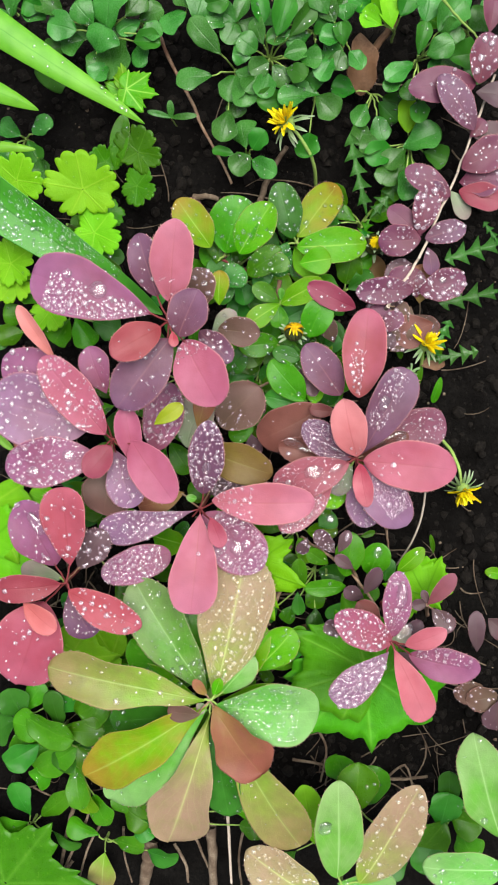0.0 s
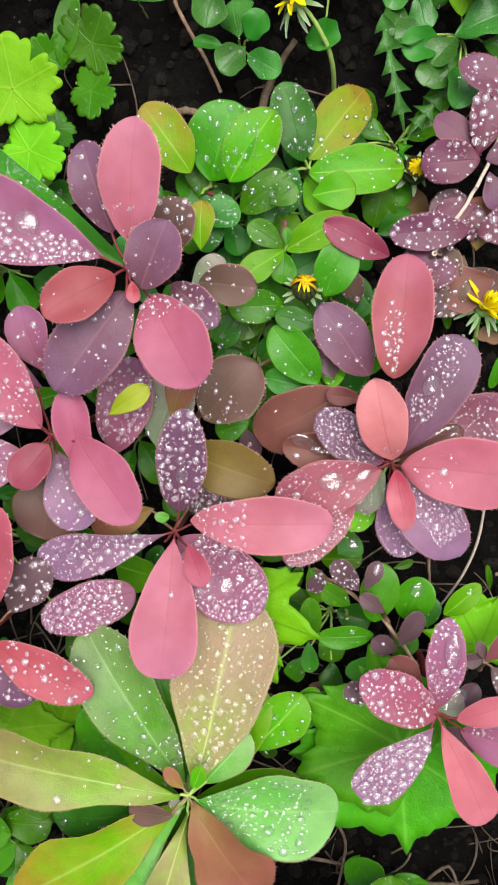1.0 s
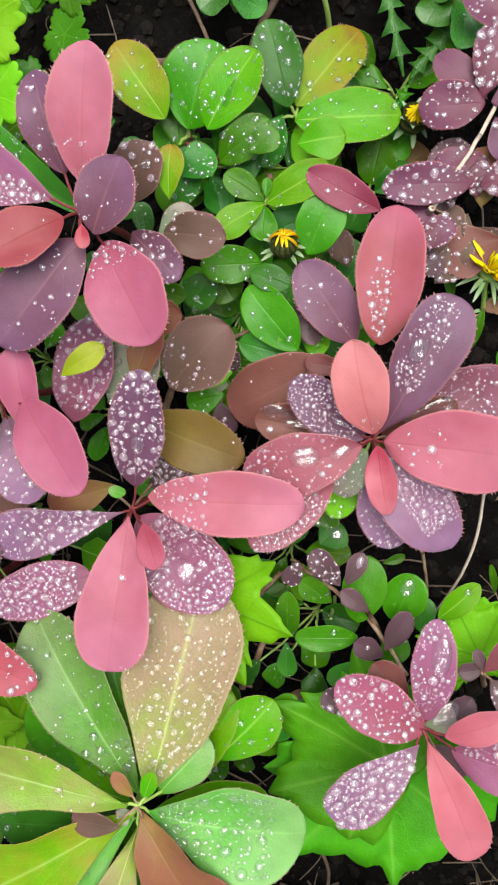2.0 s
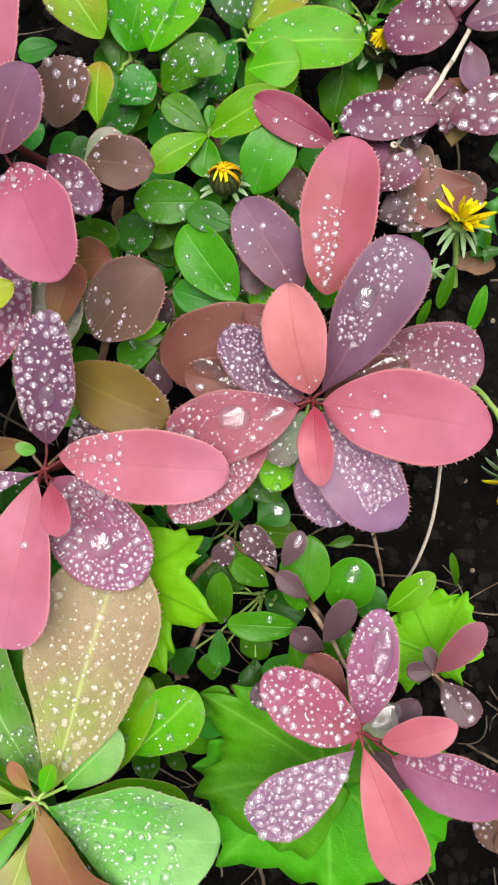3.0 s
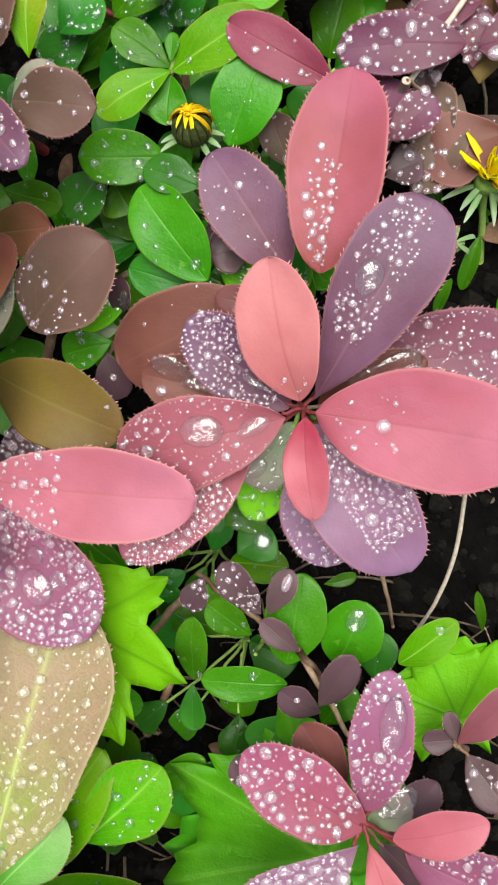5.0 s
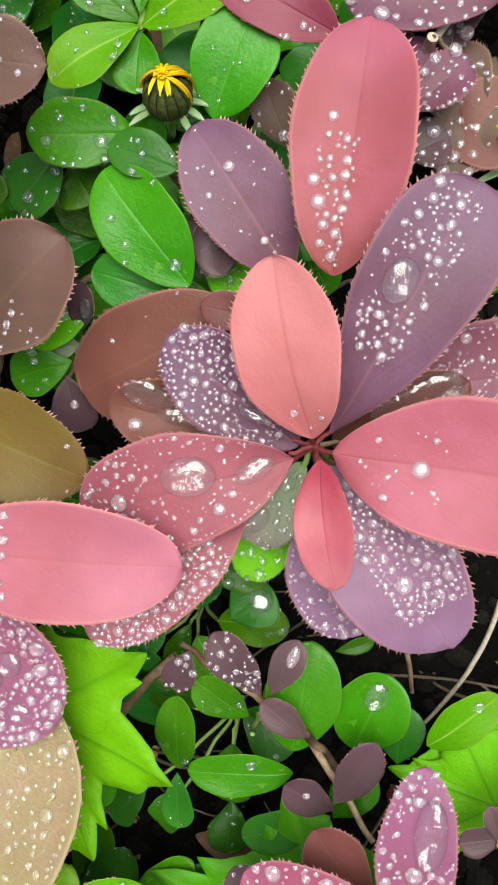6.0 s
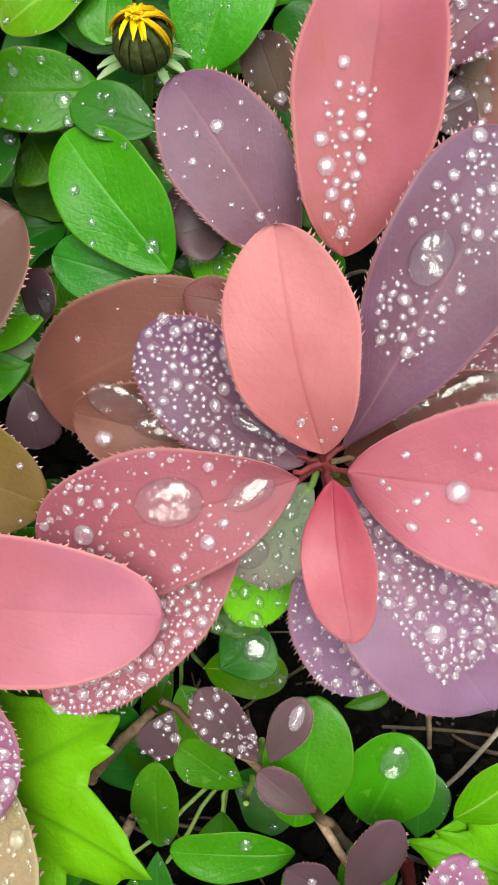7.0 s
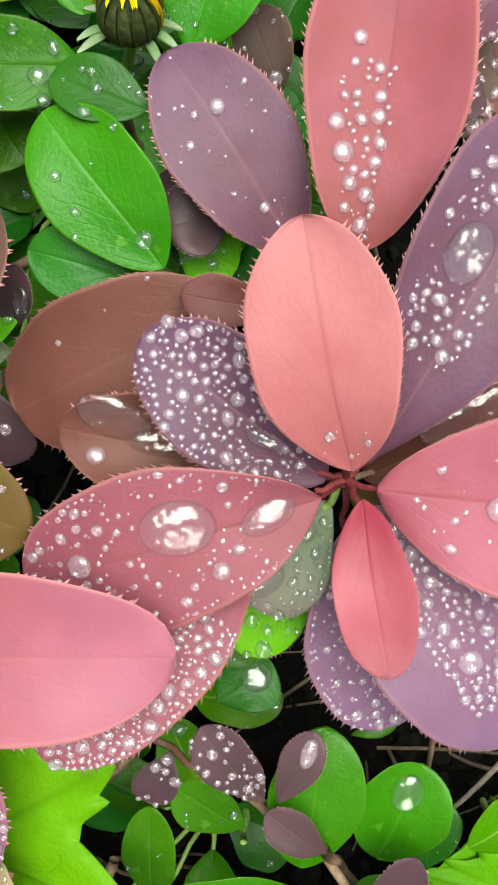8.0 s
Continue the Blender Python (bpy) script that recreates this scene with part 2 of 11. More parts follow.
FRESH = leaf_material("fresh_leaf", (0.078, 0.305, 0.002), (0.115, 0.275, 0.004), (0.34, 0.56, 0.09), rough=0.3, mottle=0.4, vein_amount=0.9, tip_from=0.6, tip_to=1.0, gloss=0.17, relief=0.0006, edge=(0.26, 0.28, 0.05))
TURN = leaf_material("turning_leaf", (0.150, 0.32, 0.003), (0.26, 0.16, 0.015), (0.36, 0.50, 0.10), rough=0.38, gloss=0.18, mottle=0.35, vein_amount=0.9, tip_from=0.62, tip_to=0.95, relief=0.0010, edge=(0.34, 0.20, 0.06))
LIME = leaf_material("lime_leaf", (0.16, 0.46, 0.006), (0.21, 0.52, 0.01), (0.42, 0.66, 0.06), rough=0.5, mottle=0.3, through=0.35, vein_amount=0.3, gloss=0.22, relief=0.0013)
GREEN = leaf_material("green_leaf", (0.052, 0.220, 0.002), (0.072, 0.255, 0.004), (0.14, 0.36, 0.03), rough=0.30, mottle=0.5, gloss=0.32, vein_amount=0.45, spots=(0.11, 0.28, 0.02), relief=0.0007, through=0.34, vary=0.55, edge=(0.12, 0.26, 0.012))
TEAL = leaf_material("bluish_green_leaf", (0.030, 0.170, 0.010), (0.05, 0.22, 0.018), (0.10, 0.29, 0.05), rough=0.33, mottle=0.5, gloss=0.32, relief=0.0007, through=0.34, vary=0.55)
WEED = leaf_material("weed_leaf", (0.036, 0.17, 0.016), (0.072, 0.25, 0.04), (0.15, 0.34, 0.09), rough=0.27, mottle=0.55, vein_amount=0.22, gloss=0.5, relief=0.0009, vary=0.55)
MAPLE = leaf_material("maple_leaf_green", (0.14, 0.43, 0.004), (0.16, 0.46, 0.005), (0.09, 0.30, 0.004), rough=0.48, mottle=0.3, vein_amount=0.8, through=0.3, gloss=0.22, relief=0.0013)
MAPLE_DEEP = leaf_material("deep_maple_leaf", (0.066, 0.30, 0.004), (0.08, 0.33, 0.005), (0.15, 0.43, 0.03), rough=0.45, mottle=0.4, vein_amount=0.8, through=0.25, gloss=0.22, relief=0.0013, vary=0.35)
BLADE = leaf_material("blade_green", (0.13, 0.40, 0.02), (0.18, 0.45, 0.03), (0.06, 0.28, 0.01), rough=0.38, mottle=0.25, through=0.3, vein_amount=0.6)
WET_BLADE = leaf_material("wet_blade_green", (0.055, 0.25, 0.012), (0.075, 0.29, 0.02), (0.02, 0.12, 0.006), rough=0.32, mottle=0.35, through=0.25, vein_amount=0.9)
PETAL = leaf_material("yellow_petal", (0.84, 0.62, 0.002), (0.92, 0.80, 0.006), (0.7, 0.40, 0.01), rough=0.55, mottle=0.1, vein_amount=0.1, through=0.3)
GOLD = leaf_material("folded_yellow_petal", (0.62, 0.33, 0.002), (0.86, 0.55, 0.004), (0.5, 0.22, 0.01), rough=0.55, mottle=0.2, vein_amount=0.2, through=0.3)
BRACT = leaf_material("pale_bract", (0.20, 0.32, 0.12), (0.44, 0.52, 0.36), (0.3, 0.4, 0.2), rough=0.5)
CUP = grained("dark_flower_cup", (0.020, 0.030, 0.008), (0.06, 0.065, 0.016), 900, 0.6, 0.0003)
SPINE = grained("pale_spine", (0.46, 0.17, 0.17), (0.66, 0.38, 0.36), 900, 0.5, 0.0001)
STEM = grained("brown_stem", (0.22, 0.13, 0.08), (0.36, 0.26, 0.18), 900, 0.7, 0.0003, dark=(0.16, 0.08, 0.05))
RED_STEM = grained("red_stem", (0.115, 0.014, 0.020), (0.19, 0.040, 0.038), 900, 0.55, 0.0002)
GREEN_STEM = grained("green_stem", (0.22, 0.34, 0.06), (0.30, 0.42, 0.12), 900, 0.5, 0.0002)
PALE_STEM = grained("pale_stem", (0.42, 0.32, 0.25), (0.60, 0.52, 0.44), 900, 0.6, 0.0002)
DRY = grained("dry_leaf", (0.12, 0.065, 0.04), (0.22, 0.13, 0.08), 500, 0.8, 0.0005, dark=(0.12, 0.06, 0.03))
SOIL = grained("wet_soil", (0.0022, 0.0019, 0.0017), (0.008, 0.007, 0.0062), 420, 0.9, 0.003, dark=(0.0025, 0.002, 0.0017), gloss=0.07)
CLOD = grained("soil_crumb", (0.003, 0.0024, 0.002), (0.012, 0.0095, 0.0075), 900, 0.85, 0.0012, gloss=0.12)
LITTER = grained("plant_litter", (0.11, 0.075, 0.05), (0.23, 0.18, 0.13), 900, 0.85, 0.0004, dark=(0.07, 0.045, 0.03))


GREENS = (GREEN, VERDANT, SAGE, TEAL, WEED, FRESH, LIME, JADE, MINT, TURN, BLADE, WET_BLADE)


# ---- building ----
RNG = random.Random(7)


def link_mesh(name, verts, faces, mat, uvs=None, smooth=True, second=None, first_of_second=0):
    me = bpy.data.meshes.new(name)
    me.from_pydata(verts, [], faces)
    me.materials.append(mat)
    if second is not None:
        me.materials.append(second)
        me.polygons.foreach_set("material_index", [0] * first_of_second + [1] * (len(me.polygons) - first_of_second))
    if uvs is not None:
        layer = me.uv_layers.new(name="UVMap")
        idx = np.empty(len(me.loops), dtype=np.int32)
        me.loops.foreach_get("vertex_index", idx)
        layer.data.foreach_set("uv", np.asarray(uvs, dtype=np.float32)[idx].ravel())
    if smooth:
        me.polygons.foreach_set("use_smooth", [True] * len(me.polygons))
    me.update()
    return me


def child(name, me, parent, label="", m=None):
    """A part in the world's coordinates under a thing that stands unturned at its base."""
    ob = new(name, me)
    ob.parent = parent
    if parent.type == "EMPTY":
        ob.matrix_parent_inverse = Matrix.Translation(-parent.location)
    if m is not None:
        ob.matrix_basis = m
    if label:
        ob["label"] = label
    return ob


def plant(name, root, label, category, group=""):
    """An Empty at the foot of a plant."""
    ob = new(name)
    ob.empty_display_size = 0.01
    ob.location = root
    tagged(ob, label, category, group)
    return ob


def tube_data(points, radii, sides=8):
    """A tapered tube along points."""
    pts = [Vector(p) for p in points]
    verts, faces = [], []
    n = len(pts)
    for i, p in enumerate(pts):
        d = (pts[min(i + 1, n - 1)] - pts[max(i - 1, 0)]).normalized()
        a = d.cross(Vector((0.31, 0.87, 0.38))).normalized()
        b = d.cross(a)
        for k in range(sides):
            t = 2 * math.pi * k / sides
            verts.append(p + (a * math.cos(t) + b * math.sin(t)) * radii[i])
    for i in range(n - 1):
        for k in range(sides):
            k2 = (k + 1) % sides
            faces.append((i * sides + k, i * sides + k2, (i + 1) * sides + k2, (i + 1) * sides + k))
    faces.append(tuple(range(sides)))
    faces.append(tuple((n - 1) * sides + k for k in reversed(range(sides))))
    return verts, faces


def bent(a, b, sag, steps=10, wobble=0.0):
    """Points from a to b, bowed sideways by the vector sag, a little uneven."""
    a, b, sag = Vector(a), Vector(b), Vector(sag)
    out = []
    for i in range(steps + 1):
        t = i / steps
        p = a.lerp(b, t) + sag * (4 * t * (1 - t))
        if 0 < i < steps and wobble:
            p += Vector([RNG.uniform(-wobble, wobble) for _ in range(3)])
        out.append(p)
    return out


def stem(parent, a, b, r0, r1, mat=STEM, sag=(0, 0, 0), name="stem", wobble=0.0004, steps=10):
    pts = bent(a, b, sag, steps, wobble)
    radii = [r0 + (r1 - r0) * i / steps for i in range(steps + 1)]
    v, f = tube_data(pts, radii)
    return child(name, link_mesh(name, v, f, mat), parent)


def placed(base, tip, roll):
    """The turn and length of a leaf that lies from base to tip with its face up, rolled about its midrib."""
    base, tip = Vector(base), Vector(tip)
    y = tip - base
    length = y.length
    y.normalize()
    x = y.cross(Vector((0, 0, 1))).normalized()
    z = x.cross(y)
    m = Matrix((x, y, z)).transposed().to_4x4()
    return Matrix.Translation(base) @ m @ Matrix.Rotation(radians(roll), 4, "Y"), length


class Blade:
    """The surface of a leaf: place(s, v) for s along the midrib (0 to 1) and v across (-1 to 1)."""

    def __init__(self, length, width, shape, bend, cup, curl, wave, seed):
        self.l, self.w, self.bend, self.cup, self.curl, self.wave = length, width, bend, cup, curl, wave
        a, b = shape
        self.a, self.b = a, b
        self.top = (a / (a + b)) ** a * (b / (a + b)) ** b
        self.ph = random.Random(seed).uniform(0, 6)

    def half(self, s):
        s = min(max(s, 0.0), 1.0)
        core = s ** self.a * (1 - s) ** self.b / self.top
        stalk = 0.035 * (1 - s) ** 3
        return self.w / 2 * max(core, stalk)

    def place(self, s, v, out=0.0):
        h = self.half(s) * (1 + 1.3 * self.wave * math.sin(s * 13 + self.ph + (2.1 if v > 0 else 0))) + out
        x = v * h
        y = self.l * s
        z = self.bend * self.l * 4 * s * (1 - s) - self.curl * self.l * max(0.0, s - 0.5) ** 2 * 4
        z += self.cup * v * v * h
        z += self.wave * self.w * math.sin(s * 9 + self.ph + (1.3 if v > 0 else 0)) * v * v
        z += 0.02 * self.w * math.sin(s * 6.5 + self.ph * 1.7) * math.cos(v * 2.6 + self.ph)
        x += 0.04 * self.l * math.sin(s * 2.4 + self.ph)* s * (1 - s)
        return Vector((x, y, z))

    def normal(self, s, v):
        e = 0.02
        a = self.place(min(s + e, 1), v) - self.place(max(s - e, 0), v)
        b = self.place(s, min(v + e, 1)) - self.place(s, max(v - e, -1))
        n = b.cross(a)
        return n.normalized() if n.length > 0 else Vector((0, 0, 1))


DOME_REACH = 0.58
DOME_FOOT = math.cos(math.pi * DOME_REACH)


def dome(r, tall, rings, sides):
    """A closed bead of water with a flat foot."""
    verts, faces = [Vector((0, 0, tall * r))], []
    for i in range(1, rings + 1):
        t = math.pi * DOME_REACH * i / rings
        for k in range(sides):
            u = 2 * math.pi * (k + 0.5 * (i % 2)) / sides
            verts.append(Vector((r * math.sin(t) * math.cos(u), r * math.sin(t) * math.sin(u), tall * r * (math.cos(t) - DOME_FOOT) / (1 - DOME_FOOT))))
    for k in range(sides):
        faces.append((0, 1 + k, 1 + (k + 1) % sides))
    for i in range(rings - 1):
        for k in range(sides):
            p, q = 1 + i * sides, 1 + (i + 1) * sides
            k2 = (k + 1) % sides
            faces.append((p + k, q + k, q + k2, p + k2))
    verts.append(Vector((0, 0, verts[-1].z)))
    last = len(verts) - 1
    p = 1 + (rings - 1) * sides
    for k in range(sides):
        faces.append((p + (k + 1) % sides, p + k, last))
    return verts, faces


DOMES = {}


def drop_on(blade, s, v, r, tall, stretch, turn, detail):
    key = (detail, round(tall, 2))
    if key not in DOMES:
        DOMES[key] = dome(1.0, tall, *detail)
    verts, faces = DOMES[key]
    p, n = blade.place(s, v), blade.normal(s, v)
    a = n.cross(Vector((math.cos(turn), math.sin(turn), 0.01))).normalized()
    b = n.cross(a)
    p = p + n * (0.00014 + 0.03 * r)
    out = [p + a * (q.x * r * stretch) + b * (q.y * r / stretch) + n * (q.z * r) for q in verts]
    return out, faces


COUNT = [0]


def leaf(parent, base, tip, width, mat, roll=0, bend=0.06, cup=0.15, curl=0.0, wave=0.02, shape=(0.95, 0.55), teeth=32,
         drops=0, size=0.00042, spread=(0.12, 0.97, -0.92, 0.92), beads=(), name="leaf", label=""):
    """A leaf with a toothed edge, rain drops lying on it, and beads: single large drops (s, v, radius, stretch)."""
    COUNT[0] += 1
    m, length = placed(base, tip, roll + random.Random(COUNT[0] * 3).uniform(-7, 7))
    shape = (shape[0], max(shape[1], 0.46)) if not teeth and shape[0] > 0.3 else shape
    blade = Blade(length, width, shape, bend, cup, curl, wave, COUNT[0])
    rows = 20 if width > 0.013 else 15
    vs = (-1, -0.955, -0.7, -0.38, -0.06, 0.06, 0.38, 0.7, 0.955, 1)
    verts, uvs, faces = [], [], []
    thick = 0.00022
    for side in (1, -1):
        for i in range(rows + 1):
            s = 0.5 - 0.5 * math.cos(math.pi * i / rows)
            for j, v in enumerate(vs):
                out = 0.0
                ss = s
                p = blade.place(ss, v, out)
                groove = -0.00003 if abs(v) < 0.1 else 0.0
                p.z += side * thick * (0.5 if abs(v) < 1 else 0.15) + groove
                verts.append(p)
                uvs.append(((v + 1) / 2, s))
    nv = len(vs)
    half = (rows + 1) * nv
    for i in range(rows):
        for j in range(nv - 1):
            a = i * nv + j
            faces.append((a, a + 1, a + nv + 1, a + nv))
            a += half
            faces.append((a + nv, a + nv + 1, a + 1, a))
    for i in range(rows):
        a, b = i * nv, i * nv + half
        faces.append((a, a + nv, b + nv, b))
        a, b = i * nv + nv - 1, i * nv + nv - 1 + half
        faces.append((b, b + nv, a + nv, a))
    rng = random.Random(COUNT[0] * 13 + 5)
    body = len(faces)
    for i in range(teeth):
        for v in (-1, 1):
            s = 0.14 + 0.81 * (i + rng.uniform(0.0, 1.0)) / teeth
            p, q = blade.place(s, v), blade.place(min(1.0, s + 0.009), v)
            away = (p - blade.place(s, 0)).normalized()
            fwd = (blade.place(min(1, s + 0.05), 0) - blade.place(s, 0)).normalized()
            far = min(0.0008, 0.042 * width) * (0.4 if mat in (GREEN, TEAL, FRESH) else 1.0) * rng.uniform(0.3, 1.25)
            off = len(verts)
            verts += [p, q, (p + q) / 2 + (away + fwd * 1.1).normalized() * far, (p + q) / 2 + Vector((0, 0, -0.0002))]
            uvs += [(0.5 + v / 2, s)] * 4
            faces += [(off, off + 1, off + 2), (off + 1, off + 3, off + 2), (off + 3, off, off + 2)]
    ob = child(name, link_mesh(name, verts, faces, mat, uvs, True, SPINE if teeth else None, body), parent, label, m)
    fine_water = DEW if mat in GREENS else AMBER if mat in (PALE, BRONZE) else BEAD
    taken = []
    for s, v, r, stretch in beads:
        taken.append((blade.place(s, v), r * 1.15))
        bv, bf = drop_on(blade, s, v, r, 0.42 if r > 0.002 else 0.58, stretch, rng.uniform(-0.25, 0.25), (12, 26))
        child("water_drop", link_mesh("water_drop", bv, bf, WATER if r > 0.0017 else fine_water), ob)
    dv, df = [], []
    tries = 0
    made = 0
    s0, s1, v0, v1 = spread
    if not drops and not beads and mat in GREENS and teeth == 0 and width > 0.006:
        drops, size = rng.choice((0, 3, 5, 8)), 0.00028
    drops = int(drops * (1.45 if drops >= 60 else 1.15))
    sizes = sorted((1.38 * size * min(2.5, max(0.42, math.exp(rng.gauss(-0.05, 0.6)))) for _ in range(drops)), reverse=True)
    while made < drops and tries < drops * 12:
        tries += 1
        s, v = rng.uniform(s0, s1), rng.uniform(v0, v1)
        rim = rng.random() < 0.22
        edges = [e for e in (v0, v1) if abs(e) > 0.8]
        rim = rim and bool(edges)
        if rim:
            v = rng.choice(edges) * rng.uniform(0.96, 1.0)
        r = min(sizes[made], size * 1.2) if rim else sizes[made]
        p = blade.place(s, v)
        if blade.half(s) < r * 1.2 or any((p - q).length < r * 0.95 + k for q, k in taken):
            continue
        taken.append((p, r * 0.95))
        bv, bf = drop_on(blade, s, v, r, rng.choice((0.58, 0.66, 0.74)), rng.uniform(0.9, 1.16), rng.uniform(0, 3), (4, 9) if r < 0.0006 else (5, 12))
        if r > size * 1.4:
            child("water_drop", link_mesh("water_drop", bv, bf, fine_water), ob)
        else:
            off = len(dv)
            dv.extend(bv)
            df.extend(tuple(k + off for k in f) for f in bf)
        made += 1
    if dv:
        tagged(child("dew", link_mesh("dew", dv, df, fine_water), ob), kind="stuff")
    return ob


def lobed(parent, base, tip, width, mat, lobes, roll=0, cup=0.1, wave=0.03, drops=0, size=0.00040, name="leaf", label="", round_=False, broad=0.0):
    """A leaf with lobes: each lobe (angle in degrees from the midrib, reach, breadth), seen from the stalk's end; pointed or rounded."""
    COUNT[0] += 1
    rng = random.Random(COUNT[0] * 7 + 1)
    m, length = placed(base, tip, roll)
    steps, rings = 240, 7
    ph = rng.uniform(0, 6)

    rough_ = [rng.uniform(0.93, 1.06) for _ in range(40)]

    def reach(a):
        deg = (math.degrees(a) + 180) % 360 - 180
        if round_:
            turn = deg + 5 * math.sin(3 * a + ph)
            gap = min(abs(abs(turn) - 40), abs(abs(turn) - 112) * 1.4)
            scallop = abs(math.sin(9 * a + 0.8 * math.sin(2 * a + ph))) ** 0.6
            return (0.66 + 0.26 * (1 - math.exp(-(gap / 9) ** 2)) + 0.14 * scallop + 0.05 * math.sin(2 * a + ph)) * (1 - 0.5 * (abs(deg) / 180) ** 4)
        reaches = [(d, r + broad * max(0.0, 0.86 - r) if d < 112 else r) for d, r in MAPLE_EDGE]
        for k in range(len(reaches) - 1):
            (a0, r0), (a1, r1) = reaches[k], reaches[k + 1]
            if a0 <= abs(deg) <= a1:
                t = (abs(deg) - a0) / max(a1 - a0, 1e-6)
                side = 0 if deg > 0 else 20
                return r0 * rough_[(k + side) % 40] * (1 - t) + r1 * rough_[(k + 1 + side) % 40] * t if k else r0 * (1 - t) + r1 * rough_[1 + side] * t
        return 0.1

    verts, uvs, faces = [], [], []

    def spot(a, k):
        r = reach(a) * k
        x, y = math.sin(a) * r * width, math.cos(a) * r * length
        z = cup * (x * x + y * y) / length + wave * length * math.sin(5 * a + ph) * k * k
        fold = min(abs((math.degrees(a) - ang + 180) % 360 - 180) for ang, _, _ in lobes)
        z += 0.008 * length * k * (1 - k) * 4 * min(1.0, fold / 14)
        return Vector((x, y, z))

    for side in (1, -1):
        for i in range(steps):
            a = 2 * math.pi * i / steps - math.pi
            fold = min(abs((math.degrees(a) - ang + 180) % 360 - 180) for ang, _, _ in lobes)
            for j in range(rings + 1):
                p = spot(a, 0.02 + 0.98 * j / rings)
                p.z += side * 0.00012
                verts.append(p)
                uvs.append((0.5 + min(0.5, 1.1 * j / rings * reach(a) * math.sin(radians(min(fold, 60)))), 0.35 * j / rings))
    half = steps * (rings + 1)
    for i in range(steps):
        i2 = (i + 1) % steps
        for j in range(rings):
            a, b = i * (rings + 1) + j, i2 * (rings + 1) + j
            faces.append((a, a + 1, b + 1, b))
            faces.append((b + half, b + 1 + half, a + 1 + half, a + half))
        a, b = i * (rings + 1) + rings, i2 * (rings + 1) + rings
        faces.append((a, a + half, b + half, b))
    ob = child(name, link_mesh(name, verts, faces, mat, uvs), parent, label, m)
    dv, df = [], []
    for _ in range(drops):
        a, k = rng.uniform(-math.pi, math.pi), rng.uniform(0.2, 0.95) ** 0.6
        p = spot(a, k)
        r = size * math.exp(rng.gauss(-0.2, 0.35))
        bv, bf = dome(r, 1.1, 4, 9)
        off = len(dv)
        dv.extend(q + p + Vector((0, 0, 0.0001)) for q in bv)
        df.extend(tuple(q + off for q in f) for f in bf)
    if dv:
        tagged(child("dew", link_mesh("dew", dv, df, DEW), ob), kind="stuff")
    return ob


MAPLE_LOBES = ((0, 1.0, 30), (46, 0.95, 27), (-46, 0.95, 27), (93, 0.72, 26), (-93, 0.72, 26))
ROUND_LOBES = ((0, 1.0, 30), (72, 1.0, 30), (-72, 1.0, 30), (144, 0.8, 30), (-144, 0.8, 30))
# a maple leaf's edge: degrees from the main rib, and reach
MAPLE_EDGE = ((0, 1.0), (5, 0.86), (9, 0.80), (12, 0.82), (17, 0.68), (24, 0.63), (31, 0.66), (36, 0.80), (39, 0.79), (46, 0.96), (51, 0.82),
              (57, 0.79), (60, 0.68), (70, 0.61), (80, 0.60), (86, 0.58), (93, 0.64), (99, 0.55), (110, 0.52), (128, 0.36), (150, 0.25), (172, 0.20), (180, 0.06))


def toothed(parent, base, tip, width, mat, roll=0, pairs=5, name="leaf"):
    """A dandelion's leaf: a midrib with backward-pointing pairs of teeth."""
    COUNT[0] += 1
    m, length = placed(base, tip, roll)
    rng = random.Random(COUNT[0])
    outline = []
    for i in range(pairs):
        d = 0.72 / pairs
        s = 0.16 + 0.72 * i / pairs
        k = (0.5 + 0.5 * math.sin(math.pi * (0.15 + 0.6 * i / pairs))) * rng.uniform(0.8, 1.1)
        outline += [(s, 0.17), (s + 0.02 * d, k * 0.55), (s - 0.05 * d, k), (s + 0.30 * d, k * 0.62), (s + 0.66 * d, 0.26), (s + 0.9 * d, 0.17)]
    outline = [(0, 0.06), *outline, (0.88, 0.3), (0.86, 0.72), (0.93, 0.45), (1.0, 0.02)]
    verts, uvs, faces = [], [], []
    for side in (1, -1):
        far = 0.0
        for s, k in outline:
            far = max(far, s)
            for v in (-1, 0, 1):
                x = v * k * width / 2
                at_ = far if v == 0 else s
                z = 0.03 * length * math.sin(at_ * 6) + 0.12 * abs(x) + side * 0.00012
                verts.append(Vector((x, at_ * length, z)))
                uvs.append(((v + 1) / 2, at_))
    n = len(outline)
    for i in range(n - 1):
        for j in range(2):
            a = i * 3 + j
            faces.append((a, a + 1, a + 4, a + 3))
            a += n * 3
            faces.append((a + 3, a + 4, a + 1, a))
        for j in (0, 2):
            a = i * 3 + j
            faces.append((a, a + 3, a + 3 + n * 3, a + n * 3))
    return child(name, link_mesh(name, verts, faces, mat, uvs), parent, "", m)


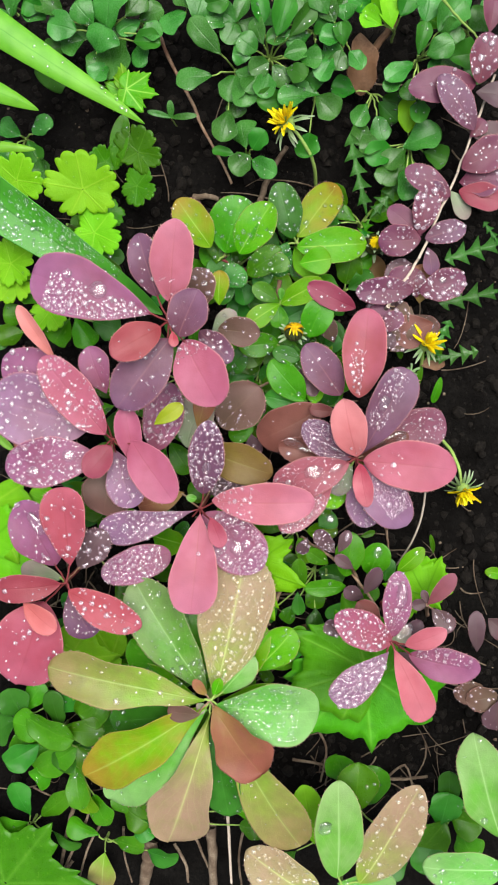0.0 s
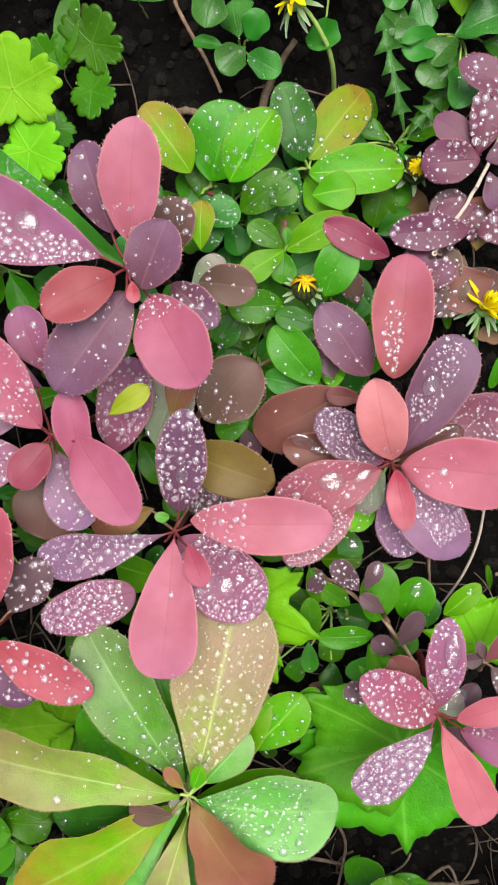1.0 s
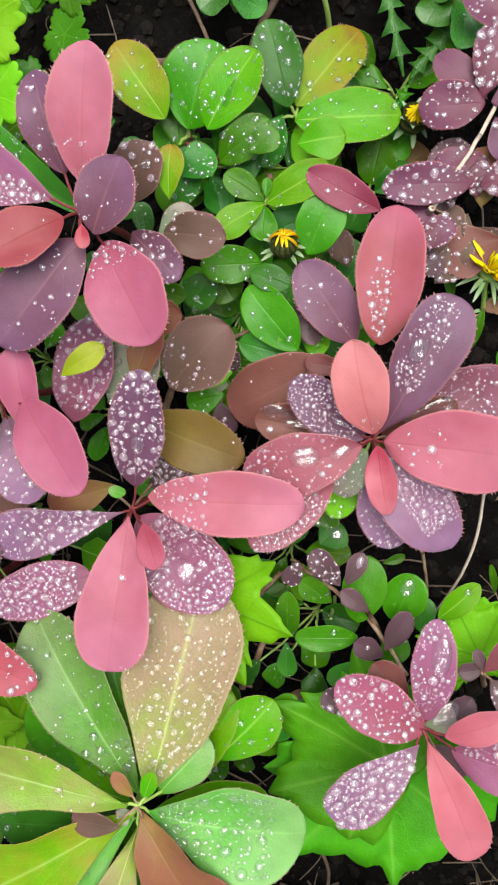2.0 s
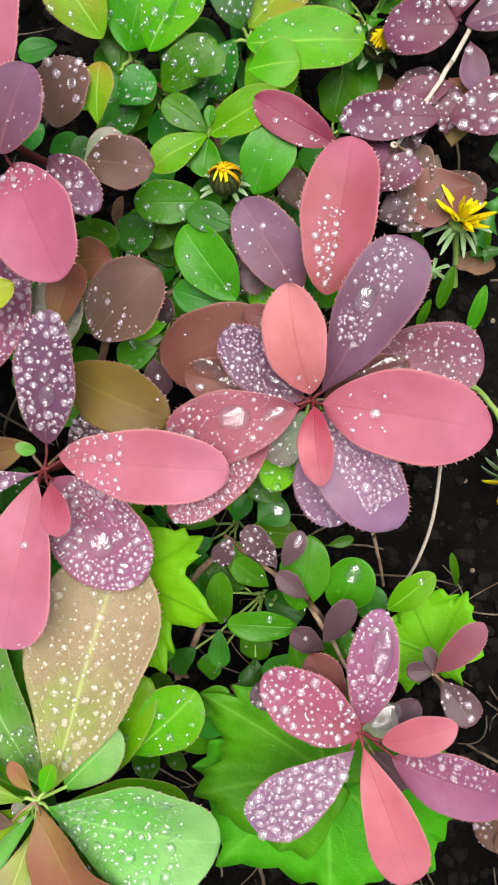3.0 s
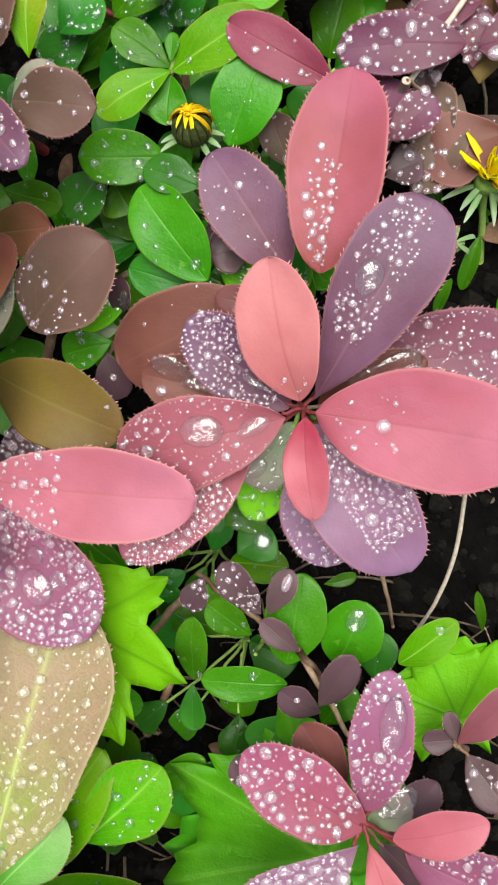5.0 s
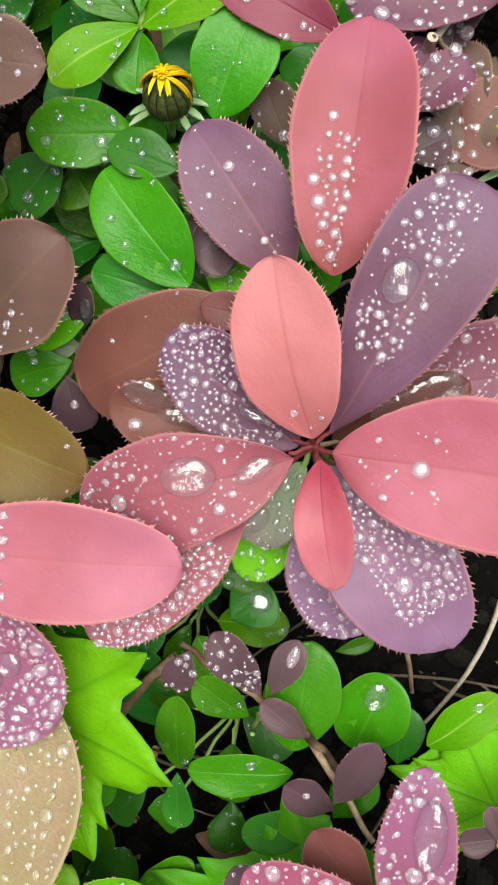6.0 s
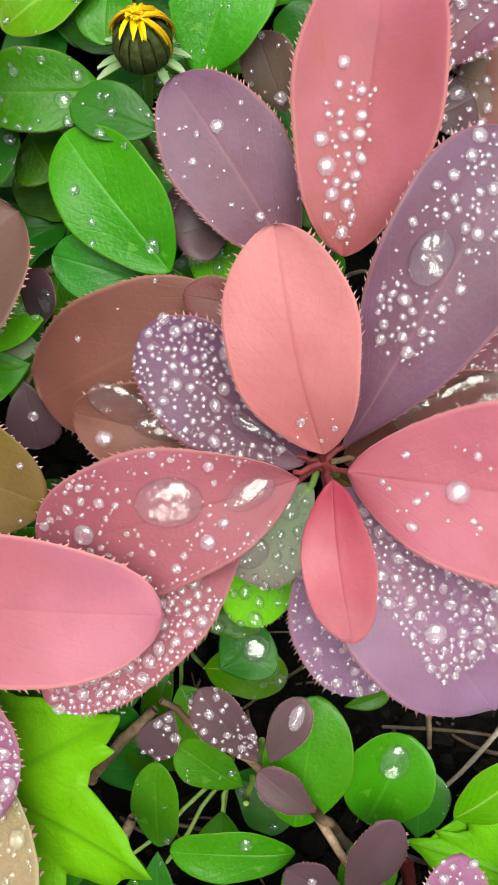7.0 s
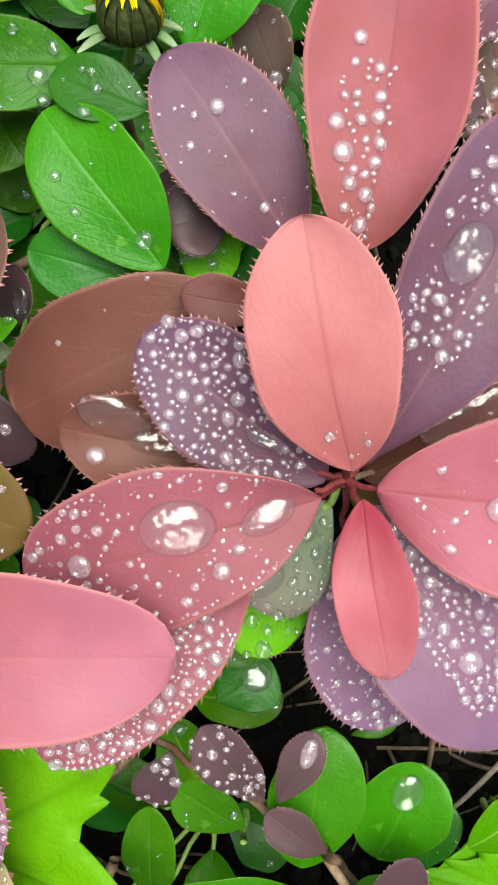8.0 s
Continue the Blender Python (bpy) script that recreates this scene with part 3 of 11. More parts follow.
def strip(width, length, up, bow, mat_name, mat, sides=4):
    """A narrow petal or bract along +y."""
    verts, faces, uvs = [], [], []
    for side in (1, -1):
        for i in range(sides + 1):
            s = i / sides
            h = width / 2 * (0.55 + 0.45 * math.sin(math.pi * min(1, s * 1.05))) * (1 if s < 0.95 else 0.5)
            for v in (-1, 0, 1):
                verts.append(Vector((v * h, s * length, up * s * length + bow * length * s * s + 0.0004 * abs(v) + side * 0.0001)))
                uvs.append(((v + 1) / 2, s))
    n = (sides + 1) * 3
    for i in range(sides):
        for j in (0, 1):
            a = i * 3 + j
            faces.append((a, a + 1, a + 4, a + 3))
            faces.append((a + 3 + n, a + 4 + n, a + 1 + n, a + n))
        for j in (0, 2):
            a = i * 3 + j
            faces.append((a, a + 3, a + 3 + n, a + n))
    return link_mesh(mat_name, verts, faces, mat, uvs)


def dandelion(root, head, axis, radius, spread_deg, label, sag=(0, 0, 0), petals=46, closed=False):
    """A dandelion on its hollow stem: a green cup, turned-back bracts and yellow rays."""
    thing = plant("dandelion", root, label, "flower", "dandelions")
    head, axis = Vector(head), Vector(axis).normalized()
    cup_len = radius * (1.0 if closed else 0.75)
    fat = 1.9 if closed else 1.0
    foot = head - axis * cup_len
    stem(thing, root, foot, 0.0010, 0.0008, GREEN_STEM, sag, wobble=0.0002)
    v, f = tube_data([foot, foot + axis * cup_len * 0.3, foot + axis * cup_len * 0.7, head], [radius * 0.2, radius * 0.42 * fat, radius * 0.45 * fat, radius * 0.38 * fat], 14)
    child("flower_cup", link_mesh("flower_cup", v, f, CUP if closed else GREEN_STEM), thing)
    turn = axis.to_track_quat("Z", "Y").to_matrix().to_4x4()
    rng = random.Random(int(radius * 1e6) + petals)
    rays = [strip(radius * (0.15 if closed else 0.26), radius, 0, b, "petal", PETAL) for b in (0.12, -0.1, 0.3)]
    for i in range(petals):
        ring = i / petals
        lift = radians(88 - spread_deg * (0.15 + 0.85 * ring) + rng.uniform(-32, 32))
        if closed:
            lift = radians(98 + 38 * ring + rng.uniform(-16, 16))
        m = Matrix.Translation(head - axis * radius * 0.1) @ turn @ Matrix.Rotation(i * 2.39996 + rng.uniform(-0.2, 0.2), 4, "Z")
        m = m @ Matrix.Translation((0, radius * (0.74 * ring ** 0.5 if closed else 0.25 * ring), 0)) @ Matrix.Rotation(lift, 4, "X") @ Matrix.Diagonal((1, rng.uniform(0.45, 1.25) * (0.75 + 0.3 * ring), 1, 1))
        child("petal", rays[i % 3], thing, "", m)
    back = strip(radius * (0.34 if closed else 0.2), radius * 0.95, 0, -0.45, "bract", BRACT)
    for i in range(12):
        m = Matrix.Translation(head - axis * cup_len * (0.55 if i % 2 else 0.8)) @ turn @ Matrix.Rotation(i * math.pi / 6 + rng.uniform(-0.15, 0.15), 4, "Z")
        lift = radians(70 if closed and i % 2 else rng.uniform(-25, 15))
        m = m @ Matrix.Translation((0, radius * 0.3, 0)) @ Matrix.Rotation(lift, 4, "X") @ Matrix.Diagonal((1, rng.uniform(0.8, 1.15), 1, 1))
        child("bract", back, thing, "", m)
    return thing


def closing_bud(root, head, axis, radius, label):
    """A dandelion folding up after the rain: a dark round head, yellow rays drawn together over it, pale bracts turned down."""
    thing = plant("dandelion", root, label, "flower", "dandelions")
    head, axis = Vector(head), Vector(axis).normalized()
    foot = head - axis * radius
    stem(thing, root, foot, 0.0010, 0.0008, GREEN_STEM, (0, 0, 0), wobble=0.0002)
    turn = Matrix.Translation(head) @ axis.to_track_quat("Z", "Y").to_matrix().to_4x4()
    steps = 9
    pts = [Vector((0, 0, -radius * math.cos(math.pi * i / steps))) for i in range(steps + 1)]
    v, f = tube_data(pts, [radius * max(0.16, math.sin(math.pi * i / steps)) * 0.94 for i in range(steps + 1)], 18)
    child("flower_cup", link_mesh("flower_cup", v, f, CUP), thing, "", turn)
    rng = random.Random(41)

    def over(width, start, end, lift, mat_name, mat):
        verts, faces, uvs = [], [], []
        n = 8
        for side in (1, -1):
            for i in range(n + 1):
                t = i / n
                a = start + (end - start) * t
                r = radius * ((1.07 if mat is GOLD else 1.0) + lift * t) + side * 0.00012
                h = width / 2 * (0.6 + 0.4 * math.sin(math.pi * min(1.0, 0.15 + t)))
                for w in (-1, 0, 1):
                    verts.append(Vector((w * h, r * math.sin(a), r * math.cos(a) + (0.00025 if w == 0 else 0.0))))
                    uvs.append(((w + 1) / 2, t))
        k = (n + 1) * 3
        for i in range(n):
            for j in (0, 1):
                q = i * 3 + j
                faces.append((q, q + 1, q + 4, q + 3))
                faces.append((q + 3 + k, q + 4 + k, q + 1 + k, q + k))
            for j in (0, 2):
                q = i * 3 + j
                faces.append((q, q + 3, q + 3 + k, q + k))
        return link_mesh(mat_name, verts, faces, mat, uvs)

    sepal = over(radius * 0.42, radians(115), radians(38), 0.03, "sepal", CUP)
    for i in range(14):
        child("sepal", sepal, thing, "", turn @ Matrix.Rotation(i * math.tau / 14, 4, "Z"))
    rays = [over(radius * w, radians(b), radians(e), l, "petal", GOLD) for w, b, e, l in ((0.14, 108, 6, 0.10), (0.12, 84, -12, 0.22), (0.15, 66, -4, 0.34))]
    for i in range(26):
        a = rng.gauss(math.pi, 0.85)
        child("petal", rays[i % 3], thing, "", turn @ Matrix.Translation((rng.uniform(-0.14, 0.14) * radius, 0, 0)) @ Matrix.Rotation(a, 4, "Z") @ Matrix.Rotation(rng.uniform(-0.12, 0.12), 4, "Y"))
    tuft = strip(radius * 0.17, radius * 0.8, 0.35, -0.5, "petal", PETAL)
    for i in range(7):
        child("petal", tuft, thing, "", turn @ Matrix.Translation((rng.uniform(-0.3, 0.3) * radius, 0, radius * 1.02)) @ Matrix.Rotation(rng.uniform(-0.5, 0.5), 4, "Z"))
    back = strip(radius * 0.34, radius * 1.05, -0.1, -0.4, "bract", BRACT)
    for i in range(10):
        m = turn @ Matrix.Rotation(math.pi + (i - 4.5) * 0.5 + rng.uniform(-0.15, 0.15), 4, "Z") @ Matrix.Translation((0, radius * 0.72, -radius * 0.5))
        child("bract", back, thing, "", m @ Matrix.Rotation(radians(rng.uniform(-12, 22)), 4, "X") @ Matrix.Diagonal((1, rng.uniform(0.7, 1.15), 1, 1)))
    return thing


def twig(points, r, mat, label, name="twig", category="twig"):
    """A bent stalk through points, knotted and tapering, lying on the soil or leaning in the leaves."""
    pts = [Vector(p) for p in points]
    fine = []
    for i in range(len(pts) - 1):
        a, b = pts[max(i - 1, 0)], pts[min(i + 2, len(pts) - 1)]
        for k in range(5):
            t = k / 5
            p, q = pts[i], pts[i + 1]
            fine.append(0.5 * ((2 * p) + (q - a) * t + (2 * a - 5 * p + 4 * q - b) * t * t + (3 * p - a - 3 * q + b) * t ** 3) + Vector([RNG.uniform(-r, r) * 0.15 for _ in range(3)]))
    fine.append(pts[-1])
    n = len(fine)
    radii = [r * (1.1 - 0.35 * i / n) * RNG.uniform(0.92, 1.1) for i in range(n)]
    v, f = tube_data(fine, radii, 8)
    return tagged(new(name, link_mesh(name, v, f, mat)), label, category, "twigs")



def fill_sprigs(count, x0, x1, y0, y1, seed):
    """Low sprigs of green leaves in the shade between the shoots."""
    rng = random.Random(seed)
    for _ in range(count):
        x, y = rng.uniform(x0, x1), rng.uniform(y0, y1)
        weed = plant("green_sprig", (x, y, 0.0), "low sprig of green leaves in the shade of the shoots", "weed", "low green sprigs")
        for q in range(7):
            a, d, z = q * 0.9 + rng.uniform(-0.3, 0.3), rng.uniform(0.002, 0.007), rng.uniform(0.006, 0.018)
            along = Vector((math.cos(a), math.sin(a), 0))
            b = Vector((x, y, z)) + along * d
            long = rng.uniform(0.010, 0.021)
            stem(weed, (x, y, 0.0), b, 0.0005, 0.0004, GREEN_STEM, (0, 0, 0.002), "petiole", steps=4)
            leaf(weed, b, b + along * long + Vector((0, 0, rng.uniform(-0.001, 0.004))), long * rng.uniform(0.5, 0.75), rng.choice((GREEN, GREEN, TEAL, FRESH)),
                 roll=rng.uniform(-15, 15), shape=(rng.uniform(0.6, 0.9), 0.48), teeth=0, wave=0.03, drops=rng.choice((0, 0, 5, 9)))


# ---- ground ----
def soil_height(x, y):
    p = Vector((x, y, 0.3))
    return 0.006 * noise.noise(p * 14) + 0.004 * noise.noise(p * 45) + 0.0022 * noise.noise(p * 130) + 0.001 * noise.noise(p * 330)


def build_ground():
    n = 190
    line = []
    for i in range(-n, n + 1):
        t = i / n
        line.append(0.34 * t + 60 * math.copysign(max(0.0, abs(t) - 0.86) / 0.14, t) ** 3 if abs(t) > 0.86 else 0.34 * t)
    verts, faces = [], []
    for y in line:
        for x in line:
            near = abs(x) < 0.31 and abs(y) < 0.31
            verts.append((x - 0.03, y + 0.02, soil_height(x - 0.03, y + 0.02) if near else -0.002))
    k = 2 * n + 1
    for j in range(k - 1):
        for i in range(k - 1):
            a = j * k + i
            faces.append((a, a + 1, a + k + 1, a + k))
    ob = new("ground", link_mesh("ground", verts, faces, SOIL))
    return tagged(ob, "black wet garden soil, crumbly and uneven", "soil", kind="structure")


build_ground()


# ---- the barberry shoots ----

shoot = plant('barberry_shoot', (-0.0013, -0.0107, 0.0000), 'wet red and purple barberry shoot with a spreading rosette of leaves', 'shrub', 'barberry shoots')
stem(shoot, (-0.0013, -0.0107, 0.0000), (-0.0013, 0.0004, 0.0600), 0.0018, 0.0012, RED_STEM, (0, 0, 0))
leaf(shoot, (0.0000, 0.0296, 0.0530), (0.0046, 0.0732, 0.0510), 0.0214, BLUSH, shape=(0.60, 0.5), drops=42, size=0.00031, spread=(0.04, 0.55, -0.55, 0.1), beads=[(0.436, -0.052, 0.0009, 1), (0.379, -0.049, 0.00103, 1), (0.267, -0.504, 0.00142, 1), (0.349, -0.595, 0.00116, 1), (0.597, -0.374, 0.00102, 1)], cup=0.2)
leaf(shoot, (-0.0082, 0.0303, 0.0460), (-0.0264, 0.0556, 0.0500), 0.0179, PURPLE, shape=(0.68, 0.55), drops=24, size=0.00024, beads=[(0.688, 0.129, 0.00107, 1), (0.621, -0.524, 0.00067, 1), (0.238, -0.094, 0.0008, 1)])
leaf(shoot, (-0.0185, 0.0360, 0.0425), (-0.0269, 0.0334, 0.0445), 0.0106, DUSK, shape=(0.68, 0.55))
stem(shoot, (-0.0013, 0.0004, 0.0600), (0.0032, 0.0086, 0.0439), .0005, .0004, RED_STEM, (0, 0, 0), 'petiole', steps=4)
leaf(shoot, (0.0018, 0.0084, 0.0440), (0.0451, 0.0154, 0.0420), 0.0215, PLUM, shape=(0.95, 0.42), drops=170, size=0.00026, beads=[(0.859, 0.066, 0.00119, 1), (0.54, -0.755, 0.00107, 1)])
stem(shoot, (-0.0013, 0.0004, 0.0600), (0.0028, 0.0005, 0.0532), .0005, .0004, STEM, (0, 0, 0), 'petiole', steps=4)
leaf(shoot, (0.0014, -0.0002, 0.0530), (0.0244, 0.0122, 0.0560), 0.0128, RUSSET, shape=(0.68, 0.55), beads=[(0.665, -0.314, 0.00562, 1.5), (0.825, 0.197, 0.0028, 1.2)], cup=0.5)
stem(shoot, (-0.0013, 0.0004, 0.0600), (-0.0008, -0.0073, 0.0519), .0005, .0004, RED_STEM, (0, 0, 0), 'petiole', steps=4)
leaf(shoot, (0.0014, -0.0058, 0.0520), (0.0060, -0.0364, 0.0500), 0.0196, LILAC, shape=(0.68, 0.55), drops=150, size=0.00030)
stem(shoot, (-0.0013, 0.0004, 0.0600), (-0.0037, -0.0042, 0.0550), .0006, .0005, GREEN_STEM, (0, 0, 0), 'petiole', steps=4)
leaf(shoot, (-0.0028, -0.0031, 0.0550), (-0.0141, -0.0175, 0.0550), 0.0139, SAGE, drops=55, size=0.00034, beads=[(0.749, -0.005, 0.00239, 1.2), (0.282, 0.018, 0.00158, 1), (0.345, 0.9, 0.00264, 1.3)])
stem(shoot, (-0.0013, 0.0004, 0.0600), (0.0005, -0.0025, 0.0500), .0006, .0005, GREEN_STEM, (0, 0, 0), 'petiole', steps=4)
leaf(shoot, (-0.0009, -0.0019, 0.0500), (0.0152, -0.0094, 0.0500), 0.0094, OLIVE)
stem(shoot, (-0.0013, 0.0004, 0.0600), (-0.0122, -0.0095, 0.0554), .0005, .0004, RED_STEM, (0, 0, 0), 'petiole', steps=4)
leaf(shoot, (-0.0130, -0.0076, 0.0550), (-0.0379, -0.0348, 0.0670), 0.0174, DUSTY, shape=(0.68, 0.55), drops=120, size=0.00031, spread=(0.3, 0.98, -0.95, 0.1))
leaf(shoot, (-0.0176, 0.0237, 0.0460), (-0.0498, 0.0064, 0.0400), 0.0222, RUSSET, shape=(0.6, 0.45), drops=6, size=0.00026, label='brownish rose leaf')
leaf(shoot, (-0.0104, 0.0219, 0.0480), (-0.0240, 0.0238, 0.0500), 0.0071, RUSSET)
stem(shoot, (-0.0013, 0.0004, 0.0600), (-0.0087, 0.0013, 0.0502), .0005, .0004, STEM, (0, 0, 0), 'petiole', steps=4)
leaf(shoot, (-0.0073, 0.0011, 0.0500), (-0.0397, 0.0055, 0.0540), 0.0144, RUSSET, shape=(0.68, 0.55), beads=[(0.773, 0.52, 0.00406, 1.3), (0.564, 0.073, 0.00297, 1.6), (0.825, -0.473, 0.00136, 1)], cup=0.5)
stem(shoot, (-0.0013, 0.0004, 0.0600), (-0.0051, 0.0011, 0.0601), .0005, .0004, RED_STEM, (0, 0, 0), 'petiole', steps=4)
leaf(shoot, (-0.0039, 0.0002, 0.0600), (-0.0270, 0.0180, 0.0620), 0.0163, PURPLE, shape=(0.68, 0.55), drops=170, size=0.00028, beads=[(0.315, -0.089, 0.00178, 1.6)])
stem(shoot, (-0.0013, 0.0004, 0.0600), (0.0019, -0.0043, 0.0599), .0005, .0004, RED_STEM, (0, 0, 0), 'petiole', steps=4)
leaf(shoot, (0.0010, -0.0031, 0.0600), (0.0243, -0.0337, 0.0580), 0.0220, LILAC, shape=(0.68, 0.55), drops=160, size=0.00031, spread=(0.1, 0.8, -0.9, 0.35), beads=[(0.622, 0.002, 0.00165, 1)])
stem(shoot, (-0.0013, 0.0004, 0.0600), (-0.0053, -0.0009, 0.0620), .0005, .0004, RED_STEM, (0, 0, 0), 'petiole', steps=4)
leaf(shoot, (-0.0045, -0.0018, 0.0620), (-0.0414, -0.0143, 0.0620), 0.0205, DUSTY, shape=(0.75, 0.5), drops=120, size=0.00024, beads=[(0.455, 0.20, 0.0041, 1.16), (0.175, 0.02, 0.00279, 1.35), (0.796, 0.07, 0.00157, 1), (0.364, -0.55, 0.00115, 1)])
stem(shoot, (-0.0013, 0.0004, 0.0600), (0.0022, 0.0041, 0.0601), .0005, .0004, RED_STEM, (0, 0, 0), 'petiole', steps=4)
leaf(shoot, (0.0015, 0.0027, 0.0600), (0.0234, 0.0439, 0.0630), 0.0205, PURPLE, shape=(0.95, 0.42), drops=90, size=0.00028, spread=(0.3, 0.95, -0.75, 0.3), beads=[(0.586, -0.305, 0.0033, 1.15), (0.929, -0.751, 0.00108, 1), (0.803, -0.588, 0.00085, 1)])
stem(shoot, (-0.0013, 0.0004, 0.0600), (0.0037, -0.0004, 0.0640), .0005, .0004, RED_STEM, (0, 0, 0), 'petiole', steps=4)
leaf(shoot, (0.0022, -0.0002, 0.0640), (0.0470, -0.0046, 0.0640), 0.0246, ROSE, shape=(0.68, 0.55), drops=16, size=0.00026, spread=(0.1, 0.4, -0.7, 0.7), beads=[(0.32, 0.064, 0.00159, 1)], cup=0.1)
stem(shoot, (-0.0013, 0.0004, 0.0600), (0.0006, -0.0027, 0.0663), .0005, .0004, RED_STEM, (0, 0, 0), 'petiole', steps=4)
leaf(shoot, (0.0003, -0.0012, 0.0660), (0.0038, -0.0219, 0.0700), 0.0096, RED, shape=(0.68, 0.55), bend=0.1, teeth=14, curl=0.04)
stem(shoot, (-0.0013, 0.0004, 0.0600), (-0.0013, 0.0036, 0.0663), .0005, .0004, RED_STEM, (0, 0, 0), 'petiole', steps=4)
leaf(shoot, (-0.0011, 0.0022, 0.0660), (-0.0081, 0.0308, 0.0730), 0.0170, SALMON, shape=(0.68, 0.55), drops=8, size=0.00024, spread=(0.05, 0.25, -0.7, 0.7), bend=0.1, cup=0.12)

shoot = plant('barberry_shoot', (-0.0777, -0.0247, 0.0000), 'wet rose and purple barberry shoot with drops on its leaves', 'shrub', 'barberry shoots')
mid_shoot = shoot
stem(shoot, (-0.0777, -0.0247, 0.0000), (-0.0777, -0.0247, 0.0630), 0.0018, 0.0012, RED_STEM, (0, 0, 0))
stem(shoot, (-0.0777, -0.0247, 0.0630), (-0.0743, -0.0181, 0.0520), .0005, .0004, STEM, (0, 0, 0), 'petiole', steps=4)
leaf(shoot, (-0.0756, -0.0188, 0.0520), (-0.0557, -0.0095, 0.0520), 0.0177, DUSK, drops=60, size=0.00050)
leaf(shoot, (-0.0761, 0.0036, 0.0540), (-0.0420, -0.0082, 0.0580), 0.0200, OLIVE, shape=(0.68, 0.55), drops=2)
leaf(shoot, (-0.0685, 0.0148, 0.0520), (-0.0486, 0.0353, 0.0540), 0.0234, BROWN, shape=(0.68, 0.55), drops=35, size=0.00030, spread=(0.05, 0.5, -0.9, 0.9))
leaf(shoot, (-0.1013, 0.0023, 0.0530), (-0.0928, 0.0372, 0.0550), 0.0201, MAUVE, shape=(0.68, 0.55), drops=70, size=0.00050)
leaf(shoot, (-0.0863, 0.0039, 0.0490), (-0.0759, 0.0333, 0.0520), 0.0186, SAGE, shape=(0.68, 0.55), drops=40, size=0.00040)
leaf(shoot, (-0.0795, 0.0149, 0.0560), (-0.0724, 0.0356, 0.0560), 0.0115, RUST)
leaf(shoot, (-0.0984, 0.0181, 0.0720), (-0.0844, 0.0278, 0.0720), 0.0081, STRAW)
stem(shoot, (-0.0777, -0.0247, 0.0630), (-0.0887, -0.0194, 0.0520), .0005, .0004, STEM, (0, 0, 0), 'petiole', steps=4)
leaf(shoot, (-0.0872, -0.0189, 0.0520), (-0.1109, -0.0267, 0.0520), 0.0130, RUST)
stem(shoot, (-0.0777, -0.0247, 0.0630), (-0.0825, -0.0302, 0.0570), .0005, .0004, RED_STEM, (0, 0, 0), 'petiole', steps=4)
leaf(shoot, (-0.0939, -0.0492, 0.0570), (-0.1296, -0.0618, 0.0580), 0.0182, MAUVE, shape=(0.45, 0.5), drops=130, size=0.00045)
stem(shoot, (-0.0777, -0.0247, 0.0630), (-0.0820, -0.0266, 0.0610), .0005, .0004, RED_STEM, (0, 0, 0), 'petiole', steps=4)
leaf(shoot, (-0.0805, -0.0262, 0.0610), (-0.1292, -0.0375, 0.0610), 0.0176, LILAC, shape=(1.35, 0.52), drops=90, size=0.00045, beads=[(0.724, 0.006, 0.00265, 1), (0.834, 0.141, 0.00184, 1)])
stem(shoot, (-0.0777, -0.0247, 0.0630), (-0.0759, -0.0291, 0.0600), .0005, .0004, RED_STEM, (0, 0, 0), 'petiole', steps=4)
leaf(shoot, (-0.0770, -0.0281, 0.0600), (-0.0470, -0.0555, 0.0610), 0.0276, MAUVE, shape=(0.68, 0.55), drops=190, size=0.00045, beads=[(0.833, 0.12, 0.00203, 1), (0.592, 0.075, 0.00405, 1.1), (0.649, -0.298, 0.00243, 1), (0.454, -0.275, 0.00242, 1)])
stem(shoot, (-0.0777, -0.0247, 0.0630), (-0.0758, -0.0154, 0.0664), .0005, .0004, RED_STEM, (0, 0, 0), 'petiole', steps=4)
leaf(shoot, (-0.0759, -0.0168, 0.0660), (-0.0717, 0.0208, 0.0770), 0.0174, PURPLE, shape=(0.68, 0.55), drops=75, size=0.00045, beads=[(0.396, 0.05, 0.00269, 1.2), (0.536, -0.062, 0.00173, 1)])
stem(shoot, (-0.0777, -0.0247, 0.0630), (-0.0699, -0.0206, 0.0673), .0005, .0004, RED_STEM, (0, 0, 0), 'petiole', steps=4)
leaf(shoot, (-0.0714, -0.0198, 0.0670), (-0.0212, -0.0198, 0.0702), 0.0205, PINK, shape=(0.7, 0.48), drops=45, size=0.00038, spread=(0.05, 0.4, -0.9, 0.9))
stem(shoot, (-0.0777, -0.0247, 0.0630), (-0.0772, -0.0275, 0.0702), .0005, .0004, RED_STEM, (0, 0, 0), 'petiole', steps=4)
leaf(shoot, (-0.0770, -0.0260, 0.0700), (-0.0814, -0.0740, 0.0780), 0.0240, PINK, shape=(0.95, 0.42), drops=5, size=0.00030, beads=[(0.39, -0.102, 0.00117, 1)])
stem(shoot, (-0.0777, -0.0247, 0.0630), (-0.0713, -0.0284, 0.0726), .0005, .0004, RED_STEM, (0, 0, 0), 'petiole', steps=4)
leaf(shoot, (-0.0718, -0.0270, 0.0720), (-0.0655, -0.0405, 0.0780), 0.0088, SCARLET, teeth=8)
leaf(shoot, (-0.0792, -0.0194, 0.0660), (-0.0836, -0.0174, 0.0700), 0.0040, MINT, shape=(0.6, 0.5), teeth=0, label='small pale green leaf bud')

